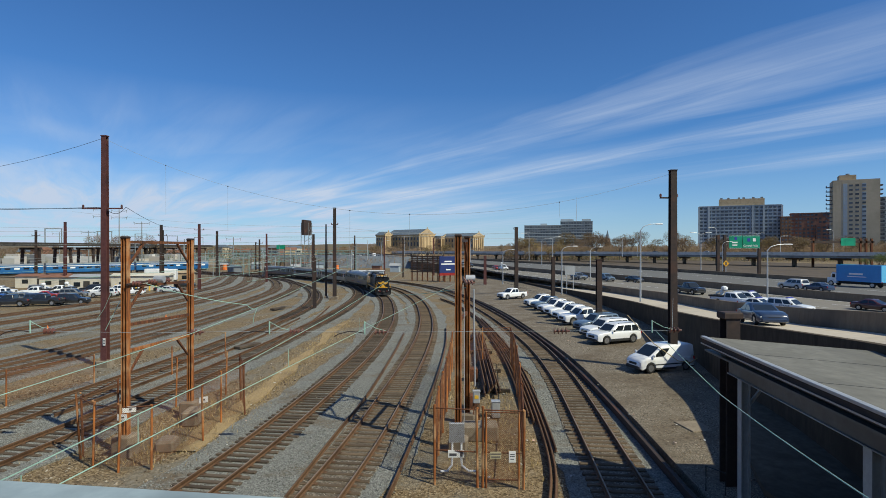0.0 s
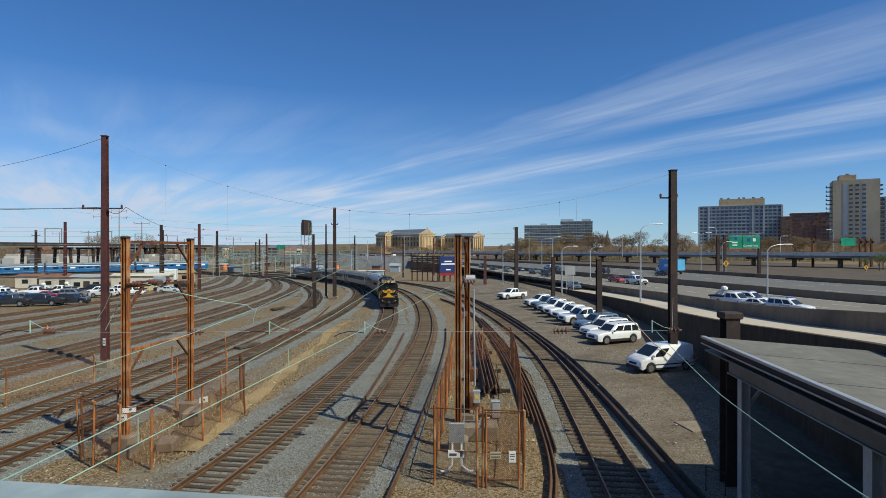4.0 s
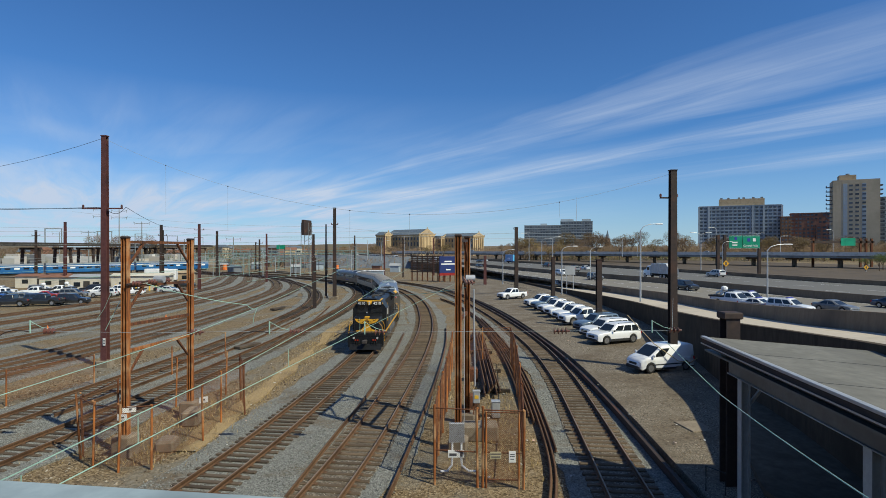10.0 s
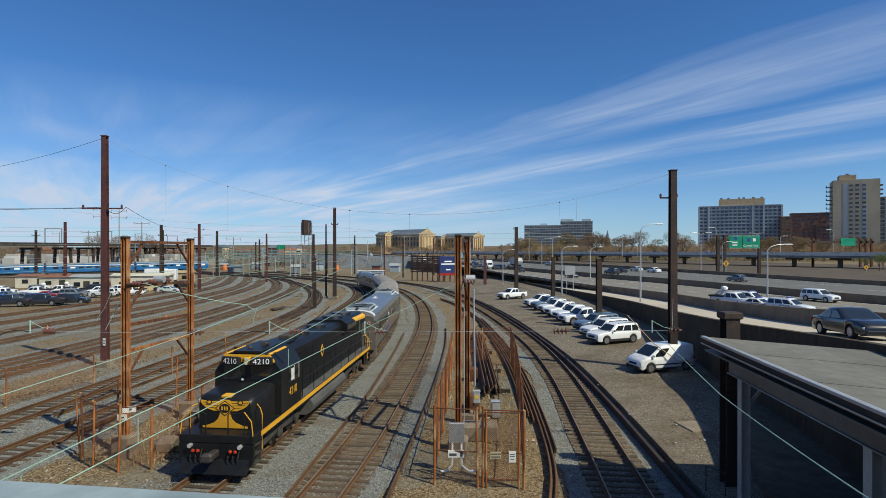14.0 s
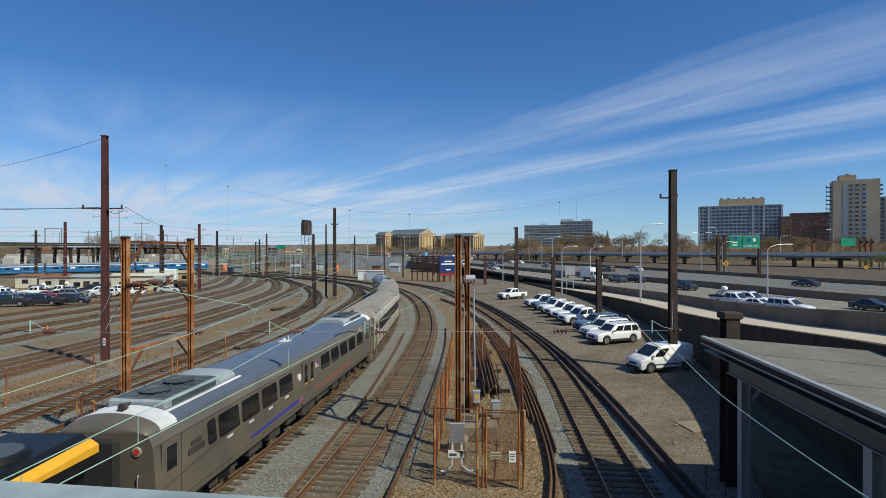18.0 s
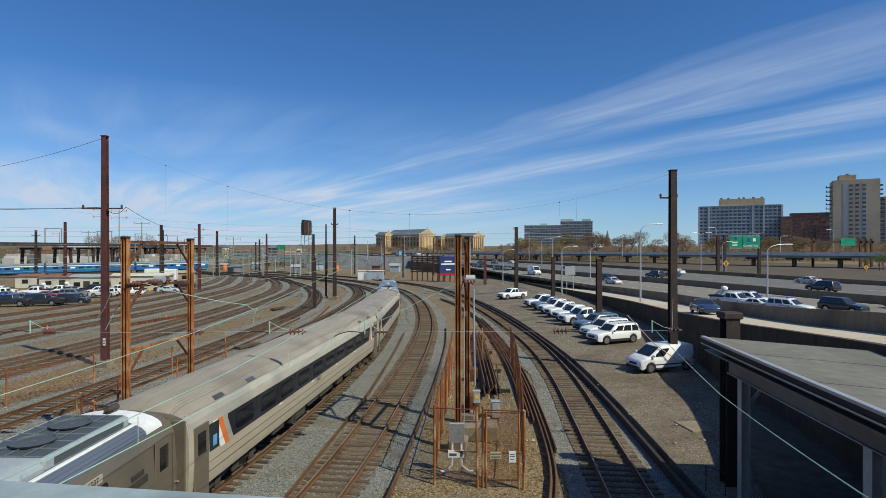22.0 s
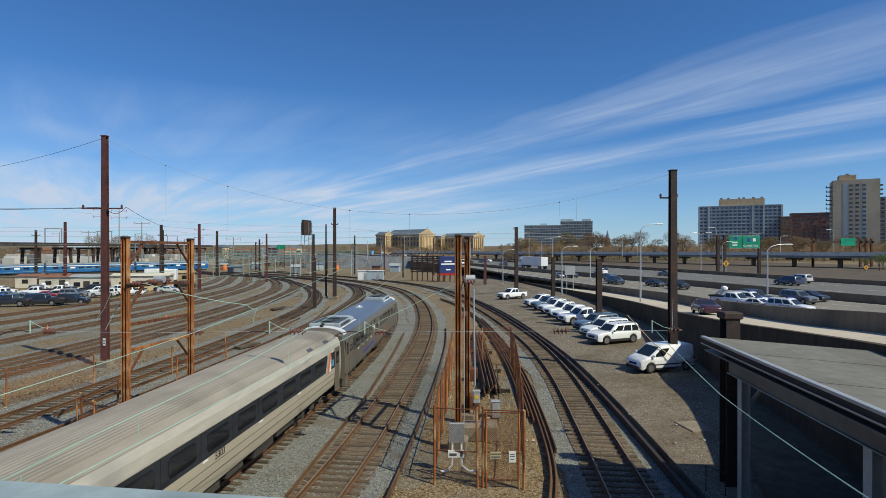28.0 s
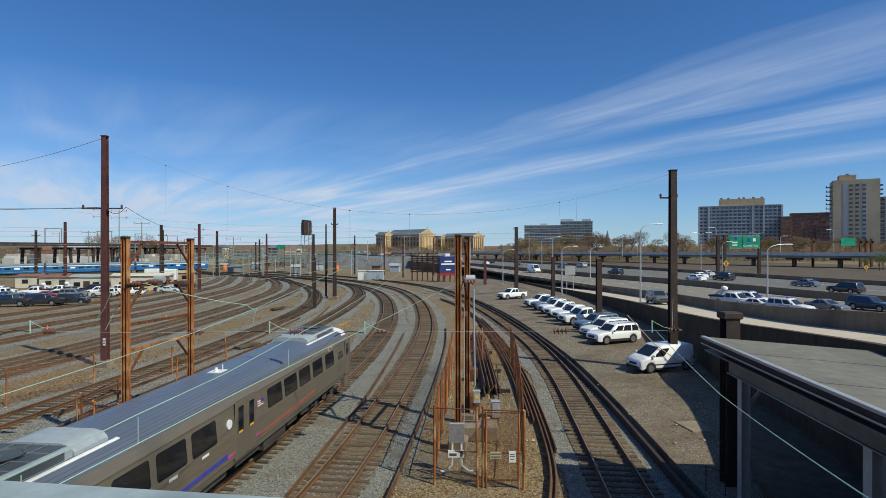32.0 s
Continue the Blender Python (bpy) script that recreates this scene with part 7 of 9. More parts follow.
def semi():
    tr = thing("semi_truck", "", "")
    W = CARPAINT["white"]
    part("trailer_box", Mesh().box(-10.6, 4.9, -1.28, 1.28, 1.1, 4.08, 0.04), W, tr, "long white trailer")
    part("trailer_rail", Mesh().box(-10.6, 4.9, -1.3, 1.3, 1.05, 1.18), M["galv"], tr)
    part("cab", Mesh().loft([[(x, -hw, 0.55), (x, hw, 0.55), (x, hw, z - 0.2), (x, hw * 0.88, z), (x, -hw * 0.88, z), (x, -hw, z - 0.2)] for x, hw, z in ((5.5, 1.22, 3.9), (7.4, 1.22, 3.95), (8.2, 1.2, 3.0), (8.6, 1.1, 2.0), (10.2, 1.0, 1.75), (10.5, 0.85, 1.4))]), W, tr, smooth=35)
    part("windscreen", Mesh().loft([[(8.12, -1.0, 3.0), (8.12, 1.0, 3.0), (8.55, 1.0, 2.1), (8.55, -1.0, 2.1)], [(8.25, -1.0, 3.02), (8.25, 1.0, 3.02), (8.62, 1.0, 2.12), (8.62, -1.0, 2.12)]]), M["carglass"], tr)
    for s in (-1, 1):
        part("side_window", Mesh().box(7.3, 8.1, s * 1.225 - 0.012, s * 1.225 + 0.012, 2.1, 2.8), M["carglass"], tr)
        part("sleeper_window", Mesh().box(6.0, 6.6, s * 1.225 - 0.012, s * 1.225 + 0.012, 2.2, 2.7), M["carglass"], tr)
        part("fuel_tank", Mesh().cyl((6.0, s * 1.0, 0.75), (7.8, s * 1.0, 0.75), 0.32, 0.32, 12), M["galv"], tr)
        for xa in (9.4, 5.2, 3.9, -8.2, -9.5):
            wheel(tr, xa, s * 1.05, 0.52, 0.32)
    part("chassis", Mesh().box(3.2, 10.0, -0.5, 0.5, 0.55, 1.05), M["plastic"], tr)
    part("landing_gear", Mesh().box(1.6, 1.8, -0.9, 0.9, 0.3, 1.1), M["plastic"], tr)
    return tr


COLOR_WORD = {"navy": "dark blue", "slate": "blue-grey", "truckblue": "bright blue"}
KIND_WORD = {"sedan": "sedan", "suv": "sport utility vehicle", "pickup": "pickup truck", "van": "compact cargo van", "cargo": "tall cargo van"}


def vehicle(kind, paint, m, where, group, police=False, lite=False):
    """A vehicle like the earlier ones of its kind and colour, with its own label."""
    m = m.copy()
    m.translation.y *= DEPTH
    key = (kind, paint, police, lite)
    if key not in PROTOS:
        if kind == "boxtruck":
            ob = box_truck("white", paint, 6.6 if paint == "white" else 9.6, 3.3 if paint == "white" else 4.0)
        elif kind == "garbage":
            ob = garbage_truck()
        elif kind == "semi":
            ob = semi()
        else:
            ob = car_body(kind, paint, lite)
            if police:
                w = SPECS[kind][1] / 2
                for s in (-1, 1):
                    part("blue_stripe", Mesh().box(-1.9, 1.7, s * w - 0.02, s * w + 0.006, 0.66, 0.76), CARPAINT["blue"], ob)
                    part("gold_stripe", Mesh().box(-1.9, 1.7, s * w - 0.02, s * w + 0.006, 0.78, 0.81), M["yellow"], ob)
                    words("POLICE", 0.3, CARPAINT["navy"], ob, Matrix.Translation((-0.1, s * w, 0.93)) @ side_turn(s), "lettering", 1.2)
                part("light_bar", Mesh().box(-0.2, 0.1, -0.6, 0.6, SPECS[kind][2] - 0.005, SPECS[kind][2] + 0.1, 0.03), M["blue"], ob, "blue roof light bar")
        ob.matrix_basis = m
        PROTOS[key] = ob
    else:
        ob = copy_thing(PROTOS[key], m)
    VEHICLES.append(ob)
    col = COLOR_WORD.get(paint, paint)
    what = {"boxtruck": "box truck", "garbage": "ribbed garbage truck", "semi": "semi truck with a long trailer"}.get(kind) or KIND_WORD[kind]
    cat = {"boxtruck": "truck", "garbage": "truck", "semi": "truck", "pickup": "pickup truck", "van": "van", "cargo": "van"}.get(kind, "car")
    return tagged(ob, ("white police " if police else col + " ") + what + " " + where, cat, group)


LOTZ = 0.33
for kind, paint, x, y, a in (("pickup", "white", 14.6, 92.5, 199), ("pickup", "slate", 15.0, 88.2, 200), ("pickup", "white", 15.3, 83.6, 199), ("pickup", "white", 15.5, 79.4, 200),
                             ("pickup", "white", 15.8, 75.2, 199), ("pickup", "white", 15.9, 71.6, 198), ("suv", "slate", 16.0, 65.8, 200), ("suv", "white", 15.7, 61.2, 201), ("suv", "white", 15.5, 57.5, 202)):
    vehicle(kind, paint, pose(x, y, LOTZ, 0, 0, a), "parked in the gravel lot", "vehicles parked in the lot")
vehicle("pickup", "white", pose(11.7, 107, 0.31, 0, 0, 214), "parked alone at the lot's end", "vehicles parked in the lot")
vehicle("van", "white", pose(15.3, 44.6, LOTZ, 0, 0, 197), "parked beside a dark mast", "vehicles parked in the lot")
# police on the shoulder
for kind, x, y, a in (("suv", 41.4, 75.5, -60), ("suv", 42.4, 87.0, -60), ("pickup", 38.7, 84.0, -60), ("sedan", 40.1, 80.2, -60)):
    LEVEL.append(vehicle(kind, "white", pose(x, y, 1.1, 0, 0, a), "stopped on the highway shoulder", "police vehicles", police=kind != "pickup", lite=kind == "pickup"))
# the pickup on the shoulder carries a crane and a black flat bed
tow = [v for v in LEVEL if v.name.startswith("pickup")][0]
part("flat_bed", Mesh().box(-3.1, -1.1, -1.05, 1.05, 1.22, 1.42, 0.03), M["plastic"], tow, "black flat bed")
part("crane_post", Mesh().box(-1.9, -1.6, -0.2, 0.2, 1.42, 2.0, 0.05), M["white"], tow)
part("crane_arm", Mesh().loft([[(-2.6, -0.1, 1.5), (-2.6, 0.1, 1.5), (-2.6, 0.1, 1.75), (-2.6, -0.1, 1.75)], [(-1.2, -0.1, 2.2), (-1.2, 0.1, 2.2), (-1.2, 0.1, 2.4), (-1.2, -0.1, 2.4)]]), M["white"], tow)
part("crane_bucket", Mesh().box(-1.75, -1.05, -0.4, 0.4, 2.0, 2.65, 0.18), M["white"], tow, "white lift bucket")
# staff parking beyond the yard
rngc = random.Random(11)
rows_ = [(-74, 122, ("white", "pickup")), (-66, 121, ("white", "suv")), (-63.5, 124, ("white", "pickup")), (-70, 112, ("red", "sedan")), (-66.5, 114, ("grey", "suv")), (-62.0, 115.5, ("silver", "suv")),
         (-73.0, 105, ("blue", "sedan")), (-70.0, 107.5, ("white", "sedan")), (-66.4, 97, ("black", "pickup")), (-62.3, 98.5, ("black", "pickup")), (-64.8, 102.0, ("navy", "suv")), (-80, 126, ("grey", "suv")),
         (-84, 120, ("white", "pickup")), (-71, 128, ("black", "suv")), (-59, 119, ("white", "pickup")), (-77, 112, ("slate", "sedan")), (-57, 130, ("black", "sedan")), (-59, 101, ("black", "suv")), (-58, 141, ("black", "pickup")), (-55, 127, ("silver", "sedan")),
         (-78, 105, ("black", "pickup")), (-80.5, 110, ("black", "pickup")), (-68.5, 103.5, ("grey", "suv")), (-76, 118, ("white", "pickup")), (-82, 116, ("white", "suv")), (-69.5, 117.5, ("black", "pickup"))]
for x, y, (paint, kind) in rows_:
    vehicle(kind, paint, pose(x, y, -0.05, 0, 0, rngc.choice((12, 15, 190, 195))), "parked in the staff lot", "vehicles in the staff lot", lite=True)
# traffic: kind, paint, lane, time and place along the lane at that time
LANES = {
    "ramp": offset(RAMP_WALL, 3.1, -0.29),
    "near1": lerp(NEAR_LO, NEAR_HI, 0.36), "near2": lerp(NEAR_LO, NEAR_HI, 0.6), "near3": lerp(NEAR_LO, NEAR_HI, 0.84),
    "far1": lerp(FAR_LO, FAR_HI, 0.18), "far2": lerp(FAR_LO, FAR_HI, 0.45), "far3": lerp(FAR_LO, FAR_HI, 0.75),
}
TRAFFIC = [
    ('sedan', 'navy', 'ramp', 0.0, 890.6, -24.5),
    ('suv', 'slate', 'ramp', 6.5, 906.4, -24.5),
    ('sedan', 'black', 'ramp', 12.9, 906.4, -24.5),
    ('sedan', 'navy', 'ramp', 22.04, 906.4, -24.5),
    ('suv', 'black', 'ramp', 26.45, 906.4, -24.5),
    ('sedan', 'maroon', 'ramp', 28.02, 906.4, -24.5),
    ('suv', 'grey', 'ramp', 32.75, 906.4, -24.5),
    ('sedan', 'maroon', 'near2', 0, 963.3, -21.2),
    ('pickup', 'black', 'near1', 0.6, 980.1, -21.2),
    ('sedan', 'navy', 'near2', 1.5, 1011.7, -21.2),
    ('suv', 'grey', 'near1', 3.0, 974.3, -21.2),
    ('suv', 'slate', 'near2', 3.0, 967.4, -21.2),
    ('sedan', 'black', 'near3', 2.5, 972.7, -21.2),
    ('sedan', 'red', 'near2', 6.5, 973.4, -21.2),
    ('pickup', 'white', 'near2', 6.0, 976.0, -21.2),
    ('sedan', 'grey', 'near1', 8.0, 1006.1, -21.2),
    ('suv', 'black', 'near1', 8.5, 961.6, -21.2),
    ('suv', 'grey', 'near2', 9.0, 967.1, -21.2),
    ('sedan', 'navy', 'near3', 9.5, 975.9, -21.2),
    ('sedan', 'black', 'near1', 11.0, 959.8, -21.2),
    ('suv', 'black', 'near2', 11.5, 968.9, -21.2),
    ('suv', 'white', 'near3', 13.0, 997.0, -21.2),
    ('suv', 'grey', 'near2', 13.0, 972.5, -21.2),
    ('sedan', 'black', 'near2', 17.0, 984.8, -21.2),
    ('suv', 'black', 'near2', 18, 1001.0, -21.2),
    ('suv', 'navy', 'near2', 18, 1026.0, -21.2),
    ('boxtruck', 'white', 'near1', 20.2, 984.3, -21.2),
    ('suv', 'black', 'near3', 20, 982.6, -21.2),
    ('suv', 'black', 'near1', 22, 962.7, -21.2),
    ('sedan', 'black', 'near3', 21.5, 974.2, -21.2),
    ('sedan', 'grey', 'near3', 23, 1015.2, -21.2),
    ('cargo', 'white', 'near1', 25.5, 992.1, -21.2),
    ('sedan', 'silver', 'near1', 24.5, 967.9, -21.2),
    ('suv', 'black', 'near2', 25, 966.9, -21.2),
    ('sedan', 'black', 'near3', 28, 977.2, -21.2),
    ('suv', 'black', 'near1', 28.5, 966.2, -21.2),
    ('suv', 'grey', 'near2', 28.5, 963.7, -21.2),
    ('sedan', 'black', 'near2', 28.0, 1011.3, -21.2),
    ('suv', 'black', 'near2', 29.5, 971.7, -21.2),
    ('suv', 'navy', 'near1', 30.5, 967.0, -21.2),
    ('suv', 'grey', 'near2', 31, 964.6, -21.2),
    ('suv', 'navy', 'near2', 31.5, 974.5, -21.2),
    ('sedan', 'grey', 'near1', 32, 964.8, -21.2),
    ('cargo', 'white', 'near3', 32, 1080.3, -21.2),
    ('suv', 'silver', 'far1', 0, 990.3, 24.5),
    ('sedan', 'navy', 'far1', 0, 985.5, 24.5),
    ('suv', 'black', 'far1', 1.0, 980.5, 24.5),
    ('sedan', 'silver', 'far3', 1.5, 992.6, 24.5),
    ('sedan', 'black', 'far2', 2.0, 990.4, 24.5),
    ('suv', 'black', 'far2', 5.5, 1000.0, 24.5),
    ('sedan', 'silver', 'far2', 6.0, 983.4, 24.5),
    ('suv', 'grey', 'far1', 6.5, 985.1, 24.5),
    ('suv', 'silver', 'far3', 9.0, 1007.0, 24.5),
    ('sedan', 'black', 'far2', 11, 986.1, 24.5),
    ('sedan', 'silver', 'far3', 11, 994.3, 24.5),
    ('sedan', 'white', 'far3', 12, 1009.4, 24.5),
    ('suv', 'black', 'far1', 12.0, 1000.2, 24.5),
    ('sedan', 'grey', 'far2', 13.0, 988.5, 24.5),
    ('suv', 'maroon', 'far1', 14.5, 977.2, 24.5),
    ('suv', 'brown', 'far2', 16.5, 1029.5, 24.5),
    ('sedan', 'silver', 'far3', 16.5, 1030.9, 24.5),
    ('sedan', 'black', 'far2', 18, 995.7, 24.5),
    ('suv', 'black', 'far1', 20, 981.8, 24.5),
    ('sedan', 'navy', 'far2', 21, 1011.2, 24.5),
    ('sedan', 'white', 'far3', 21, 1022.9, 24.5),
    ('suv', 'black', 'far1', 22, 984.5, 24.5),
    ('sedan', 'silver', 'far3', 22, 1003.8, 24.5),
    ('sedan', 'black', 'far2', 25, 997.1, 24.5),
    ('sedan', 'white', 'far1', 25, 981.6, 24.5),
    ('suv', 'silver', 'far3', 27.5, 993.7, 24.5),
    ('suv', 'navy', 'far2', 28, 999.7, 24.5),
    ('suv', 'black', 'far1', 30, 998.4, 24.5),
    ('sedan', 'silver', 'far3', 30.5, 998.6, 24.5),
    ('sedan', 'white', 'far1', 30.5, 979.7, 24.5),
    ('suv', 'black', 'far2', 31, 992.8, 24.5),
    ('sedan', 'white', 'far2', 32, 1025.8, 24.5),
    ('sedan', 'slate', 'far2', 32, 995.8, 24.5),
    ('suv', 'black', 'far1', 32, 980.5, 24.5),
    ('sedan', 'grey', 'far2', 28.5, 1050.4, 24.5),
]
# trucks with their own pace: time and place along the lane
TRUCKS = [
    ('boxtruck', 'truckblue', 'far3', [(0, 993.5), (1, 1006.0), (2, 1020.0), (3, 1034.5), (6, 1083.1), (7, 1103.7), (9, 1145.2), (11, 1188.2)]),
    ('garbage', 'white', 'far1', [(8, 980.5), (9, 1004.0), (10, 1028.8), (11, 1049.2), (12, 1072.5)]),
    ('semi', 'white', 'far1', [(23, 981.1), (24, 1001.7), (25, 1024.3), (26, 1047.8), (27.5, 1087.0), (28, 1103.5)]),
]
MOVING = []
for kind, paint, lane, t, s, v in TRAFFIC:
    MOVING.append((vehicle(kind, paint, pose(0, 0, 0), "driving on the ramp" if lane == "ramp" else "driving on the highway", "moving traffic", lite=True), lane, [(t, s), (t + 1, s + v)]))
for kind, paint, lane, keys in TRUCKS:
    MOVING.append((vehicle(kind, paint, pose(0, 0, 0), "driving on the highway", "moving traffic", lite=True), lane, keys))
# ---- city and trees ----
M["stone"] = mat("golden_museum_stone", (0.5, 0.365, 0.2), (0.58, 0.43, 0.25), rough=0.9, scale=0.6, broad=0.05)
M["slateroof"] = mat("blue_grey_slate_roof", (0.1, 0.13, 0.16), (0.14, 0.17, 0.2), rough=0.6, scale=0.8)
M["towertan"] = mat("tan_tower_concrete", (0.46, 0.385, 0.27), (0.51, 0.43, 0.31), rough=0.9, scale=0.5, broad=0.04)
M["slabgrey"] = mat("blue_grey_facade_panel", (0.3, 0.36, 0.41), (0.36, 0.42, 0.47), rough=0.7, scale=0.6, broad=0.05)
M["slabdark"] = mat("dark_slab_facade", (0.15, 0.17, 0.19), (0.19, 0.21, 0.23), rough=0.7, scale=0.5)
M["brick"] = mat("brown_brick_block", (0.21, 0.105, 0.072), (0.27, 0.14, 0.096), rough=0.9, scale=0.8, broad=0.06)
M["brickorange"] = mat("orange_brown_brick", (0.26, 0.14, 0.075), (0.31, 0.175, 0.1), rough=0.9, scale=0.8)
M["penthouse"] = mat("tan_penthouse_brick", (0.42, 0.31, 0.19), (0.47, 0.36, 0.23), rough=0.9, scale=0.8)
M["farglass"] = mat("far_window_glass", (0.05, 0.065, 0.085), (0.08, 0.1, 0.13), rough=0.2, scale=0.3, vary=0.5)
M["balcony"] = mat("dark_balcony_slab", (0.1, 0.11, 0.13), (0.14, 0.15, 0.17), rough=0.8)
M["bark"] = mat("grey_brown_bark", (0.09, 0.065, 0.045), (0.14, 0.1, 0.075), rough=0.95, scale=6)
M["twig"] = mat("bare_brown_twigs", (0.165, 0.112, 0.07), (0.26, 0.18, 0.115), rough=0.95, scale=0.5, vary=0.3)
M["twiggold"] = mat("budding_ochre_twigs", (0.16, 0.115, 0.05), (0.23, 0.165, 0.075), rough=0.95, scale=0.5, vary=0.25)
M["leafgreen"] = mat("spring_green_leaves", (0.1, 0.13, 0.04), (0.16, 0.19, 0.06), rough=0.9, scale=0.5, vary=0.2)
M["teal"] = mat("pale_green_bridge_steel", (0.13, 0.2, 0.185), (0.18, 0.26, 0.24), rough=0.7, scale=0.8)
M["girder"] = mat("blue_grey_girder_steel", (0.2, 0.22, 0.22), (0.26, 0.28, 0.28), rough=0.7, scale=0.6)
M["bridgeconc"] = mat("far_bridge_concrete", (0.6, 0.57, 0.51), (0.7, 0.66, 0.6), rough=0.9, scale=0.5)
M["shedwhite"] = mat("off_white_shed_siding", (0.55, 0.5, 0.4), (0.62, 0.57, 0.47), rough=0.8, scale=2)
M["shedroof"] = mat("rust_brown_shed_roof", (0.2, 0.095, 0.06), (0.26, 0.13, 0.085), rough=0.85, scale=2)
M["amtrak"] = mat("bright_blue_coach_stripe", (0.014, 0.105, 0.28), (0.02, 0.135, 0.34), rough=0.4, scale=1)
M["signorange"] = mat("amber_warning_sign_face", (0.72, 0.36, 0.02), (0.78, 0.41, 0.03), rough=0.5)
M["signgreen"] = mat("green_highway_sign", (0.0, 0.24, 0.135), (0.005, 0.28, 0.16), rough=0.5)
M["hill"] = mat("brown_wooded_hillside", (0.12, 0.085, 0.05), (0.17, 0.125, 0.075), rough=0.95, scale=0.2, broad=0.02, c3=(0.13, 0.12, 0.06))


def shared(name, ms, material):
    return ms.data(name, material)


def grid_windows(parent, me, xs, zs, y, name="window", skip=0.0, seed=0):
    rng = random.Random(seed)
    for z in zs:
        for x in xs:
            if rng.random() < skip:
                continue
            w = new(name, me)
            w.parent, w.matrix_basis = parent, pose(x, y, z)


def slab_block(name, label, x0, x1, y, d, z1, body, storeys, cols, turn=0.0, wide=0.72, tall=0.6, band=None, skip=0.0):
    """A block with its front towards -y; the windows are set in the front and both ends."""
    face = math.atan2((x0 + x1) / 2, y)
    bl = thing(name, label, "building", pose((x0 + x1) / 2, y, 0, 0, 0, turn - math.degrees(face)))
    w = (x1 - x0) / 2 * math.cos(face)
    part("main_wall", Mesh().box(-w, w, 0, d, -2, z1), M[body], bl)
    part("roof", Mesh().box(-w - 0.3, w + 0.3, -0.3, d + 0.3, z1, z1 + 0.5), M[band or body], bl)
    fh = (z1 - 2) / storeys
    me = shared("window", Mesh().box(-w / cols * wide, w / cols * wide, -0.12, 0.05, 0, fh * tall), M["farglass"])
    xs = [-w + (k + 0.5) * 2 * w / cols for k in range(cols)]
    grid_windows(bl, me, xs, [2 + fh * (k + 0.22) for k in range(storeys)], -0.05, skip=skip, seed=label)
    if band:
        for k in range(1, storeys):
            part("floor_band", Mesh().box(-w - 0.15, w + 0.15, -0.4, 0.05, 2 + fh * k - 0.35, 2 + fh * k + 0.15), M[band], bl)
    return bl


# grey-blue slab
b2 = slab_block("apartment_block", "long blue-grey apartment slab with rows of windows", 243, 319, 600, 16, 48.6, "slabgrey", 14, 19, 0, 0.66, 0.5, "slabgrey")
part("penthouse", Mesh().box(-17, 21, 3, 13, 48.6, 55.5), M["penthouse"], b2, "tan brick penthouse")
for x in (-15, -9, 0, 4, 12, 19):
    part("roof_unit", Mesh().box(x - 1, x + 1, 5, 8, 55.5, 57), M["slabdark"], b2)
for x in (-34.6, -26, 11, 20, 34.6):
    part("stair_fin", Mesh().box(x - 0.8, x + 0.8, -0.8, 0.2, 0, 48.6), M["slabgrey"], b2)
# dark double slab
b1 = slab_block("apartment_block", "far dark apartment slab beyond the trees", 115.7, 168, 900, 14, 40.5, "slabdark", 10, 14, 0, 0.7, 0.5, "slabgrey")
b1b = slab_block("apartment_block", "far taller dark apartment slab beyond the trees", 168, 213.7, 905, 14, 46.5, "slabdark", 11, 12, 0, 0.7, 0.5, "slabgrey")
part("penthouse", Mesh().box(-22, -4, 2, 10, 46.5, 50), M["slabgrey"], b1b)
part("penthouse", Mesh().box(8, 20, 2, 10, 46.5, 50), M["slabgrey"], b1b)
part("roof_unit", Mesh().box(-3, 6, 4, 9, 40.5, 43.5), M["slabgrey"], b1)
part("antenna_mast", Mesh().cyl((0, 5, 46.5), (0, 5, 82), 0.35, 0.15, 6), M["galv"], b1b, "thin roof antenna", )
# tan tower
tw = thing("apartment_tower", "tall tan concrete apartment tower with corner balconies", "building", pose(292.5, 450, 0, 0, 0, -30))
part("main_wall", Mesh().box(-12.6, 14.6, 0, 20, -2, 57.4), M["towertan"], tw)
part("penthouse", Mesh().box(-8.5, 1.5, 3, 14, 57.4, 61.2), M["penthouse"], tw)
part("roof_tank", Mesh().cyl((-3, 8, 61.2), (-3, 8, 62.6), 1.2, 1.2, 10), M["slabdark"], tw)
fh = 3.1
me = shared("window", Mesh().box(-1.05, 1.05, -0.12, 0.05, 0, 1.35), M["farglass"])
grid_windows(tw, me, (-2.0, 1.6, 5.6), [3 + fh * k for k in range(17)], -0.05, seed=3)
pal = shared("window_panel", Mesh().box(-1.2, 1.2, -0.08, 0.02, 0, 2.9), M["slabgrey"])
grid_windows(tw, pal, (-5.2, 5.6), [2.2 + fh * k for k in range(17)], -0.03, "window_panel", 0.1, 4)
for k in range(16):
    b = part("balcony", Mesh().box(-16.2, -12.4, 0.5, 6, 6 + k * fh, 6.35 + k * fh), M["balcony"], tw)
    part("balcony_rail", Mesh().box(-16.2, -16.1, 0.5, 6, 6.35 + k * fh, 7.4 + k * fh), M["balcony"], b)
    b = part("balcony", Mesh().box(14.4, 16.4, 1, 6, 6 + k * fh, 6.9 + k * fh), M["balcony"], tw)
bn = slab_block("apartment_block", "brown brick apartment block with dark windows", 308, 342, 560, 20, 39.4, "brick", 12, 10, 0, 0.6, 0.5, None, 0.05)
bn2 = slab_block("apartment_block", "low brown brick wing of a housing block", 302.5, 311.5, 566, 20, 36.5, "brickorange", 11, 3, 0, 0.5, 0.5)
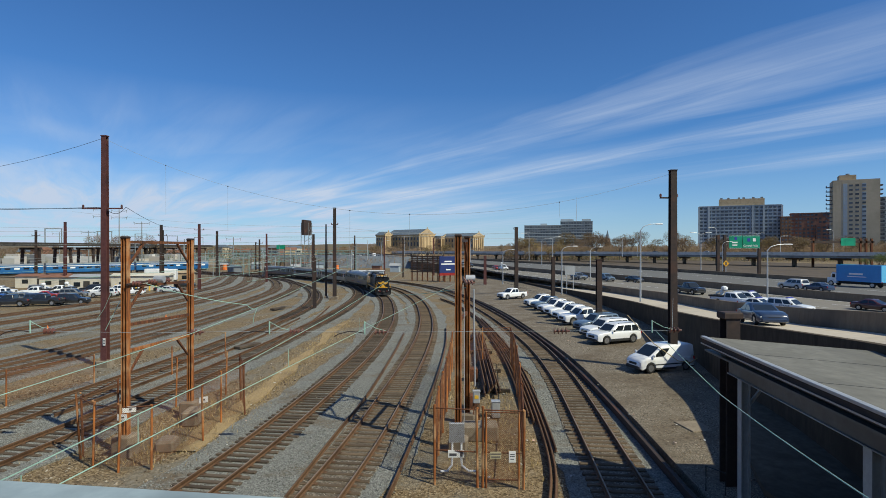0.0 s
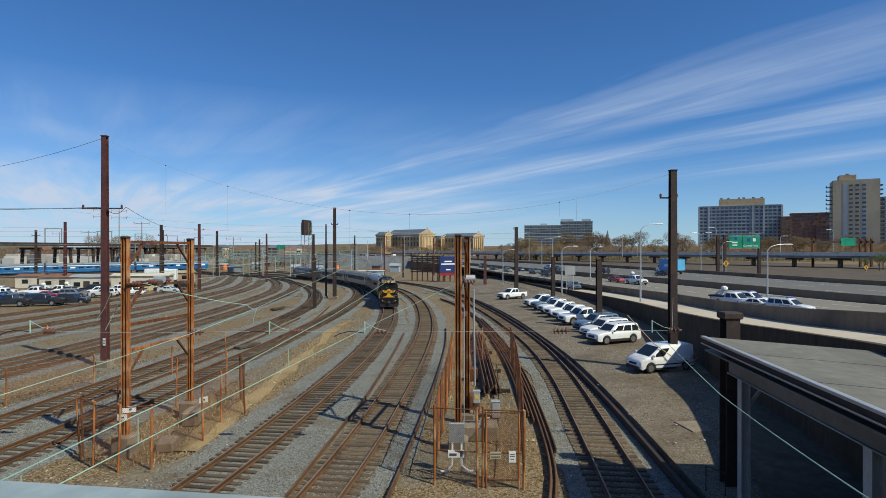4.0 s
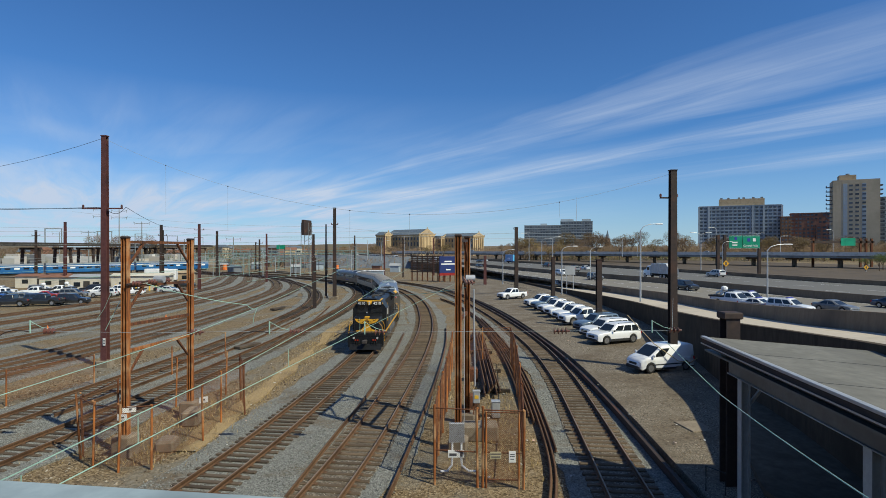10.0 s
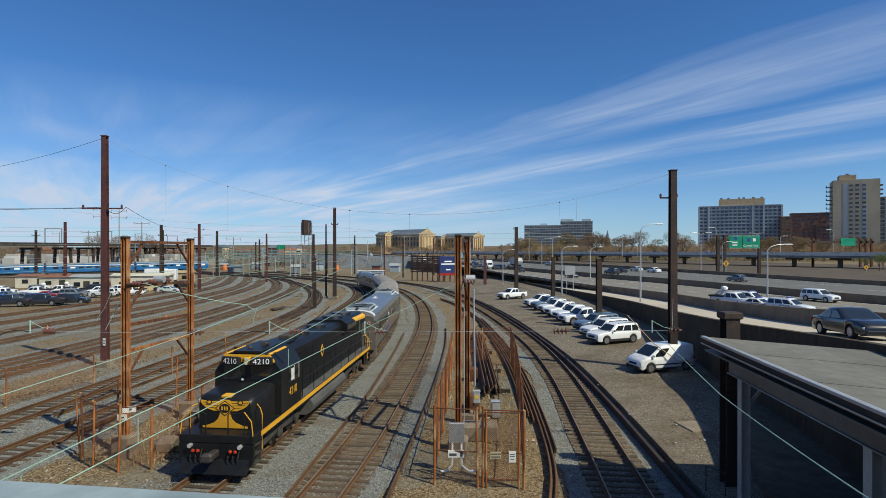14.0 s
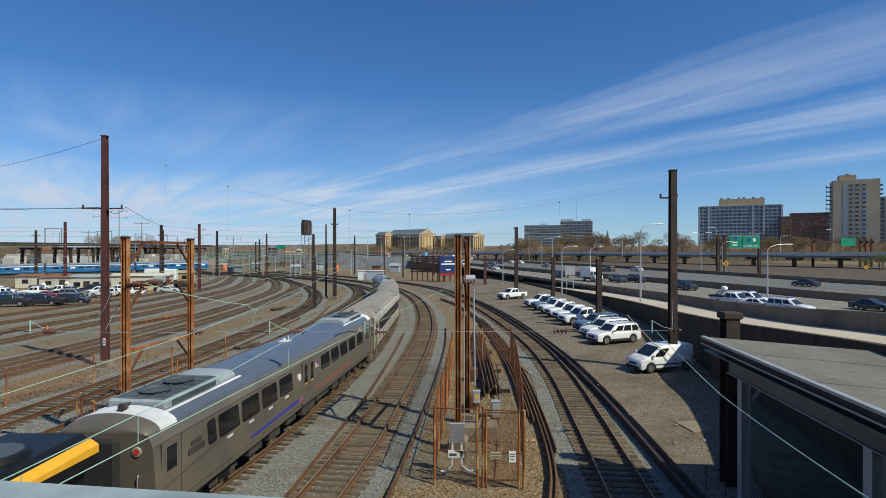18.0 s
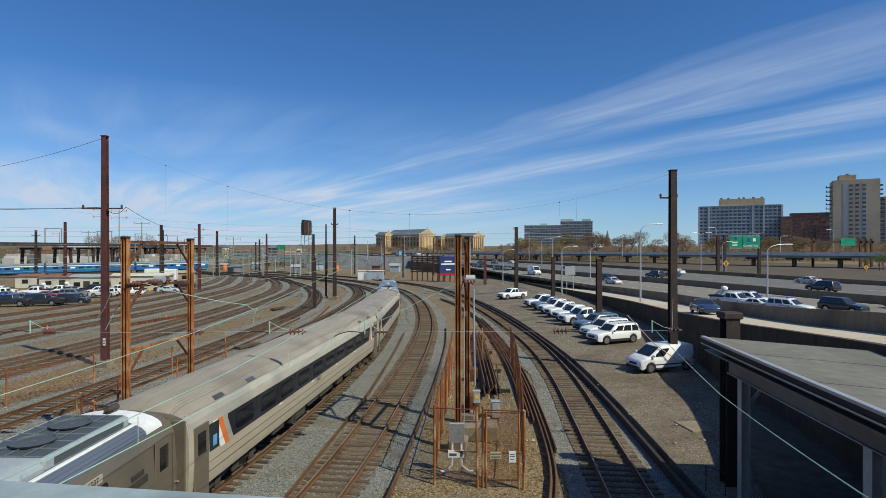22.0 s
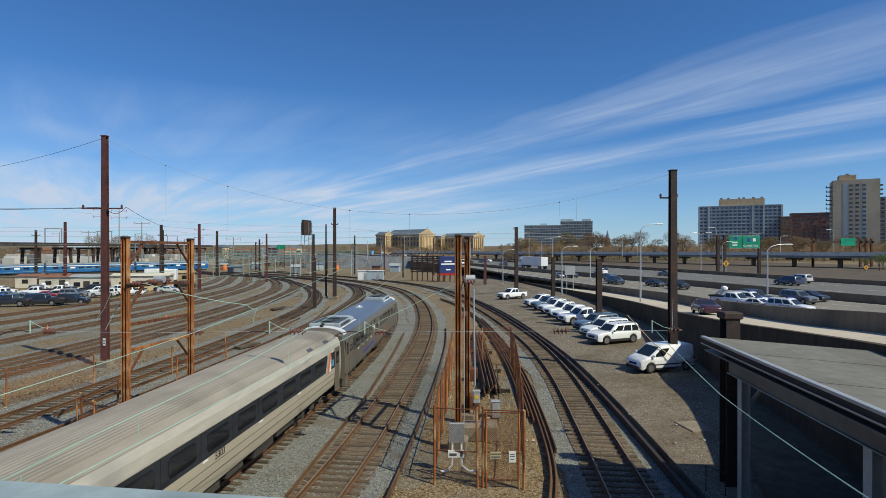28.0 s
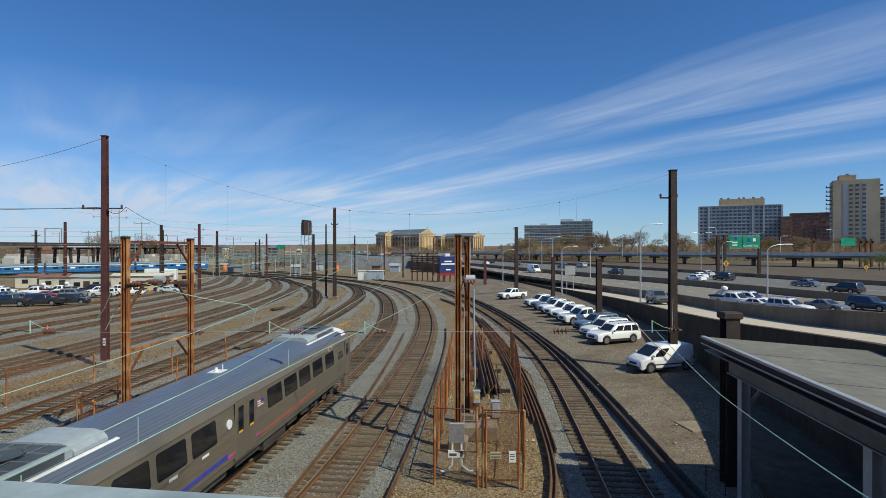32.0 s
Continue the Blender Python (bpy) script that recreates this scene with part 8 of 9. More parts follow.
bn3 = slab_block("apartment_block", "brown brick housing block beside the tower", 322, 358, 545, 20, 28, "brick", 9, 8, 0, 0.6, 0.5)
rt = slab_block("apartment_tower", "blue-grey apartment tower at the city's edge", 309.5, 335, 448, 20, 45, "slabgrey", 14, 6, 0, 0.7, 0.55, "balcony")
# museum on its hill: temple-fronted wings that point the same way
mu = thing("museum", "golden stone museum with temple fronts and slate roofs", "museum", pose(0, 700, 0))
OUT = Vector((0.75, -0.66, 0.0))  # the way the gable ends face
GAB = Vector((0.66, 0.75, 0.0))


def temple(px, py, w, L, z1, zr, wins, name="wing"):
    """A stone wing whose near corner is at px, py: gable end of width w, side of length L."""
    m = Matrix(((OUT.x, GAB.x, 0, px), (OUT.y, GAB.y, 0, py), (0, 0, 1, 0), (0, 0, 0, 1)))
    b = part(name, Mesh().box(-L, 0, 0, w, 0, z1, 0, m), M["stone"], mu, "golden stone wing")
    part("cornice", Mesh().box(-L - 0.5, 0.7, -0.7, w + 0.7, z1 - 1.3, z1 + 0.002, 0, m), M["stone"], b)
    part("wing_roof", Mesh().prism([(-1.0, z1), (w / 2, zr), (w + 1.0, z1)], -L - 0.5, 0.2, "x", m), M["slateroof"], b, "blue-grey slate roof")
    part("pediment", Mesh().prism([(-0.9, z1), (w / 2, zr + 0.5), (w + 0.9, z1)], 0.2, 1.0, "x", m), M["stone"], b, "stone pediment")
    part("pediment_field", Mesh().prism([(1.4, z1 + 0.35), (w / 2, zr - 0.55), (w - 1.4, z1 + 0.35)], 0.95, 1.04, "x", m), M["penthouse"], b)
    for yy in (-0.9, w / 2, w + 0.9):
        part("roof_figure", Mesh().box(0.1, 1.0, yy - 0.5, yy + 0.5, z1 if yy != w / 2 else zr + 0.3, (z1 if yy != w / 2 else zr + 0.3) + 1.5, 0.2, m), M["stone"], b)
    for k in range(5):
        yy = 2 + k * (w - 4) / 4
        part("column", Mesh().cyl((0.7, yy, 5), (0.7, yy, z1 - 1.3), 0.5, 0.45, 8, m), M["stone"], b)
    for k in range(wins):
        x = -L + (k + 0.5) * L / wins
        for z, hh in ((z1 - 6.2, 3.0), (z1 - 12.5, 4.2)):
            part("window", Mesh().box(x - 0.8, x + 0.8, -0.12, 0.1, z, z + hh, 0, m), M["farglass"], b)
        part("pilaster", Mesh().box(x + L / wins / 2 - 0.4, x + L / wins / 2 + 0.4, -0.45, 0.05, 5, z1 - 1.3, 0, m), M["stone"], b)
    part("base_course", Mesh().box(-L - 0.3, 0.5, -0.6, w + 0.5, 0, 6.0, 0, m), M["stone"], b)


temple(-25.6, -12, 24, 52, 23.4, 29.6, 11)
temple(-63.5, -4, 9, 15, 23.2, 26.4, 4)
temple(33.0, -8, 19, 46, 21.6, 25.4, 10)
temple(-2.0, 14, 12, 20, 20.6, 22.8, 3)
part("link_wing", Mesh().box(-60, 10, 18, 40, 0, 21.5), M["stone"], mu)
part("link_roof", Mesh().box(-61, 11, 17, 41, 21.5, 22.6), M["slateroof"], mu)
# church spire
sp = thing("church_spire", "dark slender church spire beyond the trees", "church", pose(234, 900, 0))
part("tower", Mesh().box(-3, 3, -3, 3, 0, 22), M["brick"], sp)
part("spire", Mesh().cyl((0, 0, 22), (0, 0, 34), 3.2, 0.1, 8), M["slateroof"], sp)

# hills and far woods
hill = Mesh()
rh = []
for k in range(61):
    x = -1100 + k * 45
    h = 9 + 5 * noise.noise((k * 0.31, 0.5, 0)) + (2 if 20 < k < 34 else 0)
    rh.append([(x, 586, -1), (x, 640, max(2, h * 0.55)), (x, 732, max(3, h)), (x, 1006, h + 2), (x, 1372, -1)])
hill.loft(rh, caps=False, closed=False)
tagged(part("backdrop_hill", hill, M["hill"], smooth=60), "low wooded hill on the horizon", "hill", kind="structure")


def twig_cloud(rng, blobs, n, size):
    """Bare twigs: many short thin slivers in uneven clumps."""
    ms = Mesh()
    for (cx, cy, cz, r) in blobs:
        for _ in range(n):
            a, b = rng.uniform(0, 6.283), rng.uniform(-1, 1)
            q = r * rng.uniform(0.25, 1.0) ** 0.5
            c = math.sqrt(1 - b * b)
            p = Vector((cx + q * c * math.cos(a), cy + q * c * math.sin(a), cz + q * b * 0.85))
            d = Vector((rng.uniform(-1, 1), rng.uniform(-1, 1), rng.uniform(-0.2, 1))).normalized() * size * rng.uniform(0.6, 1.5)
            s = Vector((rng.uniform(-1, 1), rng.uniform(-1, 1), rng.uniform(-1, 1))).normalized() * size * 0.16
            ms.add([p - s, p + s, p + d], [(0, 1, 2)])
    return ms


def tree(seed, h, material, label):
    rng = random.Random(seed)
    tr = thing("tree", label, "tree", group="bare trees")
    ms = Mesh()
    top = h * 0.5
    ms.cyl((0, 0, -1), (0.1, 0.1, top), h * 0.028, h * 0.016, 7)
    blobs = []
    for k in range(7):
        a = k * 0.9 + rng.uniform(-0.3, 0.3)
        z0 = h * rng.uniform(0.25, 0.5)
        r = h * rng.uniform(0.16, 0.3)
        e = (r * math.cos(a), r * math.sin(a), h * rng.uniform(0.58, 0.86))
        ms.cyl((0, 0, z0), e, h * 0.011, h * 0.003, 5)
        blobs.append((*e, h * rng.uniform(0.13, 0.2)))
    blobs.append((0, 0, h * 0.85, h * 0.16))
    part("trunk", ms, M["bark"], tr)
    tagged(part("crown", twig_cloud(rng, blobs, 330, h * 0.034), M[material], tr), "crown of bare twigs")
    return tr


TREES = [tree(k, 12, m, l) for k, (m, l) in enumerate((("twig", "bare brown deciduous tree"), ("twig", "bare brown tree with a broad crown"), ("twiggold", "ochre budding tree beyond the highway"), ("twig", "tall bare brown tree beyond the highway"), ("leafgreen", "young green leafing tree"), ("twiggold", "bare ochre tree on the bank")))]
for t in TREES:
    t.matrix_basis = pose(0, 0, 0)
rng = random.Random(21)
first = set()


def plant(k, x, y, z, s, spin):
    m = Matrix.Translation((x, y * DEPTH, z)) @ Matrix.Rotation(spin, 4, "Z") @ Matrix.Diagonal((s, s, s, 1))
    if k not in first:
        first.add(k)
        TREES[k].matrix_basis = m
        return
    o = copy_thing(TREES[k], Matrix.Identity(4))
    o.matrix_basis = m


# the long belt beyond the upper road, ordered by its distance
for i in range(80):
    u = rng.random()
    x = 50 + u * 300
    y = 470 - 0.18 * (x - 50) + rng.uniform(-25, 45)
    s = rng.uniform(1.1, 1.6) * (1.12 if 90 < x < 190 else 0.95)
    plant(rng.choice((0, 1, 1, 2, 3, 5)), x, y, 0, s, rng.uniform(0, 6.28))
for i in range(36):
    x = rng.uniform(-420, 60)
    plant(rng.choice((0, 1, 3, 5)), x, rng.uniform(560, 660), rng.uniform(-2, 1), rng.uniform(0.7, 1.1), rng.uniform(0, 6.28))
for x, y, k, s in ((-170, 330, 0, 1.3), (-160, 345, 1, 1.35), (-185, 340, 3, 1.4), (-10, 420, 2, 0.9), (0, 430, 5, 0.9), (-35, 430, 1, 0.9), (-75, 690, 1, 1.2), (-45, 680, 0, 1.3), (160, 232, 4, 0.55), (167, 240, 4, 0.6), (153, 229, 4, 0.45), (35, 330, 2, 0.7), (58, 345, 2, 0.8), (46, 338, 5, 0.75)):
    plant(k, x, y, 0, s, rng.uniform(0, 6.28))

def woods(seed, n, material, label, x0, x1, yfun, hmax):
    """A thicket of bare branches, denser near the ground, with an uneven top."""
    rg = random.Random(seed)
    ms = Mesh()
    for _ in range(n):
        x = rg.uniform(x0, x1)
        y = yfun(x) + rg.uniform(-22, 22)
        top = hmax * (0.72 + 0.28 * noise.noise((x * 0.07, seed, 0)) + 0.16 * noise.noise((x * 0.3, y * 0.1, seed)))
        p = Vector((x, y * DEPTH, rg.random() ** 0.8 * top))
        d = Vector((rg.uniform(-1, 1), rg.uniform(-0.4, 0.4), rg.uniform(0.2, 1.6))) * 1.1
        q = Vector((rg.uniform(-1, 1), 0, rg.uniform(-0.5, 0.5))) * 0.2
        ms.add([p - q, p + q, p + d], [(0, 1, 2)])
    return tagged(part("woods", ms, M[material]), label, "woods", kind="stuff")


def belt_line(x):
    return 470 - 0.18 * (x - 50)


woods(1, 52000, "twig", "bare brown thicket beyond the raised road", 45, 360, belt_line, 13.5)
woods(2, 14000, "twiggold", "budding ochre thicket beyond the raised road", 60, 340, belt_line, 11)
woods(3, 22000, "twig", "bare brown thicket on the far hillside", -420, 50, lambda x: 600, 11)
woods(5, 5000, "twig", "bare brown scrub on the embankment", -100, 16, lambda x: 300 - 0.3 * (x + 30) * (x > -30), 5.5)
woods(6, 5000, "twig", "bare brown thicket below the museum", -78, 70, lambda x: 650, 11)
woods(7, 12000, "twig", "bare scrub and trees behind the viaduct", -340, -105, lambda x: 372, 10)
woods(8, 3000, "leafgreen", "green scrub behind the viaduct", -300, -105, lambda x: 350, 6)
woods(4, 2500, "leafgreen", "green shrubs in front of the thicket", 60, 300, lambda x: belt_line(x) - 20, 5)
rgh = random.Random(31)
for i in range(26):
    x = rgh.uniform(-420, -120)
    y = rgh.uniform(430, 600)
    w, d, h = rgh.uniform(7, 16), rgh.uniform(7, 10), rgh.uniform(5, 9.5)
    ho = thing("house", "small far house on the wooded hillside", "house", pose(x, y, -0.2, 0, 0, rgh.uniform(-30, 30)), group="far houses")
    part("main_wall", Mesh().box(-w / 2, w / 2, -d / 2, d / 2, 0, h), M[rgh.choice(("shedwhite", "towertan", "brick", "slabgrey", "stone"))], ho)
    part("roof", Mesh().prism([(-d / 2 - 0.4, h), (0, h + 2.2), (d / 2 + 0.4, h)], -w / 2 - 0.4, w / 2 + 0.4, "x"), M[rgh.choice(("slateroof", "slabdark", "shedroof"))], ho)
    part("window_row", Mesh().box(-w * 0.38, w * 0.38, -d / 2 - 0.06, -d / 2 + 0.02, h * 0.55, h * 0.72), M["farglass"], ho)

# ---- upper road, far bridges, viaduct ----
UP = spline([(260, 130, 6.3), (210, 205, 6.3), (172, 270, 6.2), (120, 360, 5.8), (60, 450, 5.4), (-40, 560, 5.2)], 6)
tagged(part("upper_road", ribbon(offset(UP, -7), offset(UP, 7), 0.7), M["bridgeconc"]), "concrete deck of a raised road", "road", kind="structure")
tagged(part("upper_girder", Mesh().sweep(offset(UP, -6.5), [(-0.2, -0.7), (0.2, -0.7), (0.2, -1.7), (-0.2, -1.7)]), M["girder"]), "blue-grey plate girder of a raised road", "bridge", kind="structure")
tagged(part("wall_upper", Mesh().sweep(offset(UP, -7), [(-0.2, 0.9), (0.15, 0.9), (0.15, -0.7), (-0.2, -0.7)]), M["bridgeconc"]), "pale concrete parapet of a raised road", "wall", kind="structure")
ribs = Mesh()
edge_ = resample(offset(UP, -6.78, -0.7), 150)
for p, q in zip(edge_[:-1], edge_[1:]):
    ribs.box(-0.1, 0.1, -0.08, 0.08, -1.0, 0.0, 0, pose(p[0], p[1], p[2], 0, 0, math.degrees(math.atan2(q[1] - p[1], q[0] - p[0]))))
tagged(part("girder_ribs", ribs, M["girder"]), "upright stiffeners on the raised road's girder", "bridge", kind="stuff")
for i in range(4, len(UP) - 2, 3):
    p = UP[i]
    pr = thing("bridge_pier", "dark steel pier below the raised road", "pier", pose(p[0], p[1] / DEPTH, 0), group="road piers")
    part("shaft", Mesh().box(-0.7, 0.7, -0.7, 0.7, -0.5, p[2] - 2.4), M["wall"], pr)
    part("pier_cap", Mesh().box(-1, 1, -5, 5, p[2] - 2.6, p[2] - 0.9), M["wall"], pr)
for i in range(14):
    k = rng.uniform(0.1, 0.85) * (len(UP) - 2)
    p, q = UP[int(k)], UP[int(k) + 1]
    vehicle(rng.choice(("sedan", "suv", "suv", "cargo")), rng.choice(("white", "white", "silver", "black", "grey")), pose(p[0], p[1] / DEPTH, p[2] + 0.02, 0, 0, math.degrees(math.atan2(q[1] - p[1], q[0] - p[0]))), "on the raised road", "cars on the raised road", lite=True)
EM = spline([(-90, 330, 4.0), (-60, 300, 4.5), (-25, 285, 4.0), (5, 275, 3.0), (20, 262, 1.6)], 5)
tagged(part("wall_embankment", Mesh().sweep(EM, [(-0.3, 1.0), (0.3, 1.0), (6, -6), (-0.3, -6)]), M["slabdark"]), "grey retaining slope below the far highway", "wall", kind="structure")
tagged(part("embankment_road", ribbon(offset(EM, -14, 0.6), offset(EM, -0.3, 0.6), 5), M["asphalt"]), "far highway road on its embankment", "road", kind="structure")
VI = spline([(-190, 150, 10.4), (-152, 215, 10.4), (-150, 280, 10.4), (-163, 360, 10.4), (-175, 470, 10.4)], 5, 10)
tagged(part("viaduct_deck", Mesh().sweep(VI, [(-4, 0.4), (4, 0.4), (4, -0.9), (-4, -0.9)]), M["under"]), "black steel deck of a railway viaduct", "viaduct", kind="structure")
for i in range(1, len(VI) - 1, 3):
    p = VI[i]
    pr = thing("viaduct_pier", "dark steel bent carrying the railway viaduct", "pier", pose(p[0], p[1] / DEPTH, 0), group="viaduct piers")
    for s in (-1, 1):
        part("leg", Mesh().loft([[(s * (3.4 - 0.5 * u) - 0.4, -0.4, z), (s * (3.4 - 0.5 * u) + 0.4, -0.4, z), (s * (3.4 - 0.5 * u) + 0.4, 0.4, z), (s * (3.4 - 0.5 * u) - 0.4, 0.4, z)] for u, z in ((0, -0.5), (1, 9.0))]), M["darkmast"], pr)
    part("cap_beam", Mesh().box(-3.8, 3.8, -0.5, 0.5, 8.2, 9.0), M["darkmast"], pr)
for i in (6, 12, 18, 25, 34, 44, 54):
    if i < len(VI):
        p = VI[i]
        gt = thing("wire_gantry", "dark steel wire gantry on the viaduct", "gantry", pose(p[0], p[1] / DEPTH, p[2] + 0.38, 0, 0, 8), group="viaduct gantries")
        for s in (-1, 1):
            part("post", Mesh().box(s * 2.9 - 0.14, s * 2.9 + 0.14, -0.14, 0.14, 0, 5.4), M["girder"], gt)
        part("cross_beam", Mesh().box(-3.1, 3.1, -0.14, 0.14, 5.2, 5.5), M["girder"], gt)
# power line poles and long thin lines over the yard
for x, y, h, arms in ((-160, 296, 27.5, 2), (-152, 297, 27.0, 2), (-146, 300, 15, 1), (-139, 292, 21, 1), (-200, 330, 17, 1), (-168, 300, 17, 1), (-101, 305, 14, 1), (-121, 296, 13, 1)):
    py = thing("power_pole", "slender grey steel power pole beyond the yard", "power pole", pose(x, y, 0, 0, 0, 10), group="power poles")
    part("shaft", Mesh().cyl((0, 0, -0.3), (0, 0, h), 0.32, 0.16, 7), M["girder"], py)
    for k in range(arms):
        ar = part("crossarm", Mesh().tube([(-3.6, 0, h - 0.2 - 3.2 * k), (-2.6, 0, h - 0.9 - 3.2 * k), (2.6, 0, h - 0.9 - 3.2 * k), (3.6, 0, h - 0.2 - 3.2 * k)], 0.1, 5), M["girder"], py)
        for dx in (-3.2, 3.2):
            part("insulator_string", Mesh().cyl((dx, 0, h - 0.6 - 3.2 * k), (dx, 0, h - 1.6 - 3.2 * k), 0.09, 0.09, 5), M["girder"], ar)
for pts, r_, sg_ in (([(-190, 200, 17.5), (-100, 230, 16.5), (-30, 250, 15.5), (40, 262, 15.5)], 0.04, 1.2), ([(-190, 205, 13.8), (-90, 225, 13.5), (-10, 235, 13.2), (60, 250, 13.6)], 0.04, 0.9),
                     ([(-170, 290, 25.5), (-60, 330, 20), (40, 340, 17)], 0.045, 2.0), ([(-110, 120, 12.6), (-61, 137, 12.8), (-46, 165, 12.0), (-8, 240, 13.4)], 0.022, 0.5), ([(-110, 118, 9.6), (-66.5, 150, 10.2), (-26.6, 130, 10.6)], 0.02, 0.4)):
    wire("line_wire", pts, r_, M["greywire"], "thin grey line strung between far poles", sg_)
# pale green signal and pipe bridges across the yard
for x0, y0, x1, y1, z in ((-112, 240, -48, 267, 4.9), (-118, 274, -40, 293, 6.0), (-105, 220, -50, 229, 3.2)):
    gb = thing("signal_bridge", "pale green steel signal bridge across the far yard", "signal bridge", group="signal bridges")
    L = math.dist((x0, y0), (x1, y1))
    gb.matrix_basis = pose(x0, y0, 0, 0, 0, math.degrees(math.atan2(y1 - y0, x1 - x0)))
    part("lower_chord", Mesh().box(0, L, -0.2, 0.2, z - 0.25, z), M["teal"], gb)
    part("upper_chord", Mesh().box(0, L, -0.2, 0.2, z + 1.3, z + 1.55), M["teal"], gb)
    k = 0.0
    while k < L:
        part("lattice_bar", Mesh().tube([(k, 0, z), (k + 1.2, 0, z + 1.4), (k + 2.4, 0, z)], 0.09, 4), M["teal"], gb)
        k += 2.4
    for q in np.linspace(0, L, 7):
        part("post", Mesh().box(q - 0.18, q + 0.18, -0.18, 0.18, -0.2, z + 1.6), M["teal"], gb)
rngm = random.Random(9)
for i in range(46):
    y = rngm.uniform(190, 330)
    x = rngm.uniform(-0.42, -0.12) * y
    h = rngm.uniform(5.5, 11)
    po = thing("yard_pole", "thin grey-green pole in the far yard", "pole", pose(x, y, -0.2), group="yard poles")
    part("shaft", Mesh().cyl((0, 0, 0), (0, 0, h), 0.14, 0.1, 6), M[rngm.choice(("teal", "girder", "darkmast", "greywire"))], po)
    if rngm.random() < 0.5:
        part("arm", Mesh().box(-1.4, 1.4, -0.08, 0.08, h - 1.2, h - 1.05), M["girder"], po)
for i in range(26):
    y = rngm.uniform(225, 420)
    x = rngm.uniform(-0.40, -0.02) * y
    w, d, h = rngm.uniform(2, 4.5), rngm.uniform(2, 4), rngm.uniform(1.6, 2.6)
    sd = thing("yard_shed", "small far shed beyond the railway yard", "shed", pose(x, y, -0.2, 0, 0, rngm.uniform(-25, 25)), group="far sheds")
    part("main_wall", Mesh().box(-w / 2, w / 2, -d / 2, d / 2, 0, h), M[rngm.choice(("shedwhite", "slabgrey", "slabdark", "slabdark", "brick", "earth"))], sd)
    part("roof", Mesh().prism([(-d / 2 - 0.3, h), (0, h + 0.9), (d / 2 + 0.3, h)], -w / 2 - 0.3, w / 2 + 0.3, "x"), M[rngm.choice(("slateroof", "grey", "shedroof"))], sd)
for x, y, c in ((-88, 255, "orange"), (-60, 262, "orange"), (-42, 250, "orange"), (-28, 262, "orange")):
    tk = thing("construction_barrel_stack", "orange work equipment in the far yard", "equipment", pose(x, y, -0.1))
    part("drum", Mesh().cyl((0, 0, 0), (0, 0, 2.2), 0.9, 0.8, 10), M[c], tk)
gsg = thing("highway_sign", "green highway sign standing far beyond the yard", "sign", pose(-82, 320, 0), group="highway signs")
part("panel", Mesh().box(-2.2, 2.2, -0.1, 0.1, 8.2, 10.2), M["signgreen"], gsg)
for s in (-1, 1):
    part("post", Mesh().cyl((s * 1.5, 0.2, -0.3), (s * 1.5, 0.2, 10), 0.12, 0.12, 6), M["galv"], gsg)
# stored blue coaches
for i in range(4):
    u = Vector((-152 + i * 17.6, 166 + i * 22.0, 0))
    c = thing("stored_coach", "silver coach with bright blue stripes stored in the yard", "railway coach", pose(u.x, u.y, 0, 0, 0, 47), group="stored coaches")
    part("body", Mesh().box(-12.6, 12.6, -1.55, 1.55, 1.0, 3.6, 0.1), M["amtrak"], c)
    part("roof", Mesh().prism([(-1.55, 3.5), (-1.1, 4.0), (1.1, 4.0), (1.55, 3.5)], -12.6, 12.6, "x"), M["slabdark"], c)
    for s in (-1, 1):
        part("blue_stripe", Mesh().box(-12.5, 12.5, s * 1.556 - 0.01, s * 1.556 + 0.01, 3.0, 3.2), M["letter"], c, "white side stripe")
        for k in range(10) if s < 0 else ():
            part("window", Mesh().box(-10.8 + k * 2.3, -9.4 + k * 2.3, s * 1.57 - 0.01, s * 1.57 + 0.01, 2.25, 2.75), M["letter"] if (i + k) % 4 == 0 else M["glass"], c)
    part("underframe", Mesh().box(-12, 12, -1.2, 1.2, 0.3, 1.0), M["under"], c)
# sheds by the staff lot
for x, y, w, d, h, b, r, lab in ((-83, 140, 9, 5, 2.6, "shedwhite", "shedroof", "low off-white shed with a rust-brown roof"), (-74, 133, 6, 4, 3.0, "shedwhite", "grey", "off-white flat-roofed yard shed"), (-64, 135, 11, 4, 3.1, "shedwhite", "shedwhite", "long cream yard shed"), (-91, 145, 10, 5, 2.6, "shedwhite", "shedroof", "low off-white shed beside the lot"), (-69, 164, 8, 4, 2.6, "penthouse", "penthouse", "small tan yard shed")):
    sd = thing("yard_shed", lab, "shed", pose(x, y, -0.1, 0, 0, 10), group="yard sheds")
    part("main_wall", Mesh().box(-w / 2, w / 2, -d / 2, d / 2, 0, h, 0.03), M[b], sd)
    part("roof", Mesh().prism([(-d / 2 - 0.3, h), (0, h + 0.5), (d / 2 + 0.3, h)], -w / 2 - 0.3, w / 2 + 0.3, "x"), M[r], sd)
    part("door", Mesh().box(-0.6, 0.6, -d / 2 - 0.04, -d / 2 + 0.02, 0, 2.1), M["under"], sd)
    for k in (-1, 1):
        part("window", Mesh().box(k * w * 0.3 - 0.6, k * w * 0.3 + 0.6, -d / 2 - 0.04, -d / 2 + 0.02, 1.0, 1.9), M["carglass"], sd)
for i in range(8):
    bo = thing("bollard", "yellow steel bollard beside a shed", "bollard", pose(-67.5 + i * 1.25, 130.5 + i * 0.3, -0.1), group="bollards")
    part("post", Mesh().cyl((0, 0, 0), (0, 0, 1.5), 0.16, 0.16, 8), M["yellow"], bo)
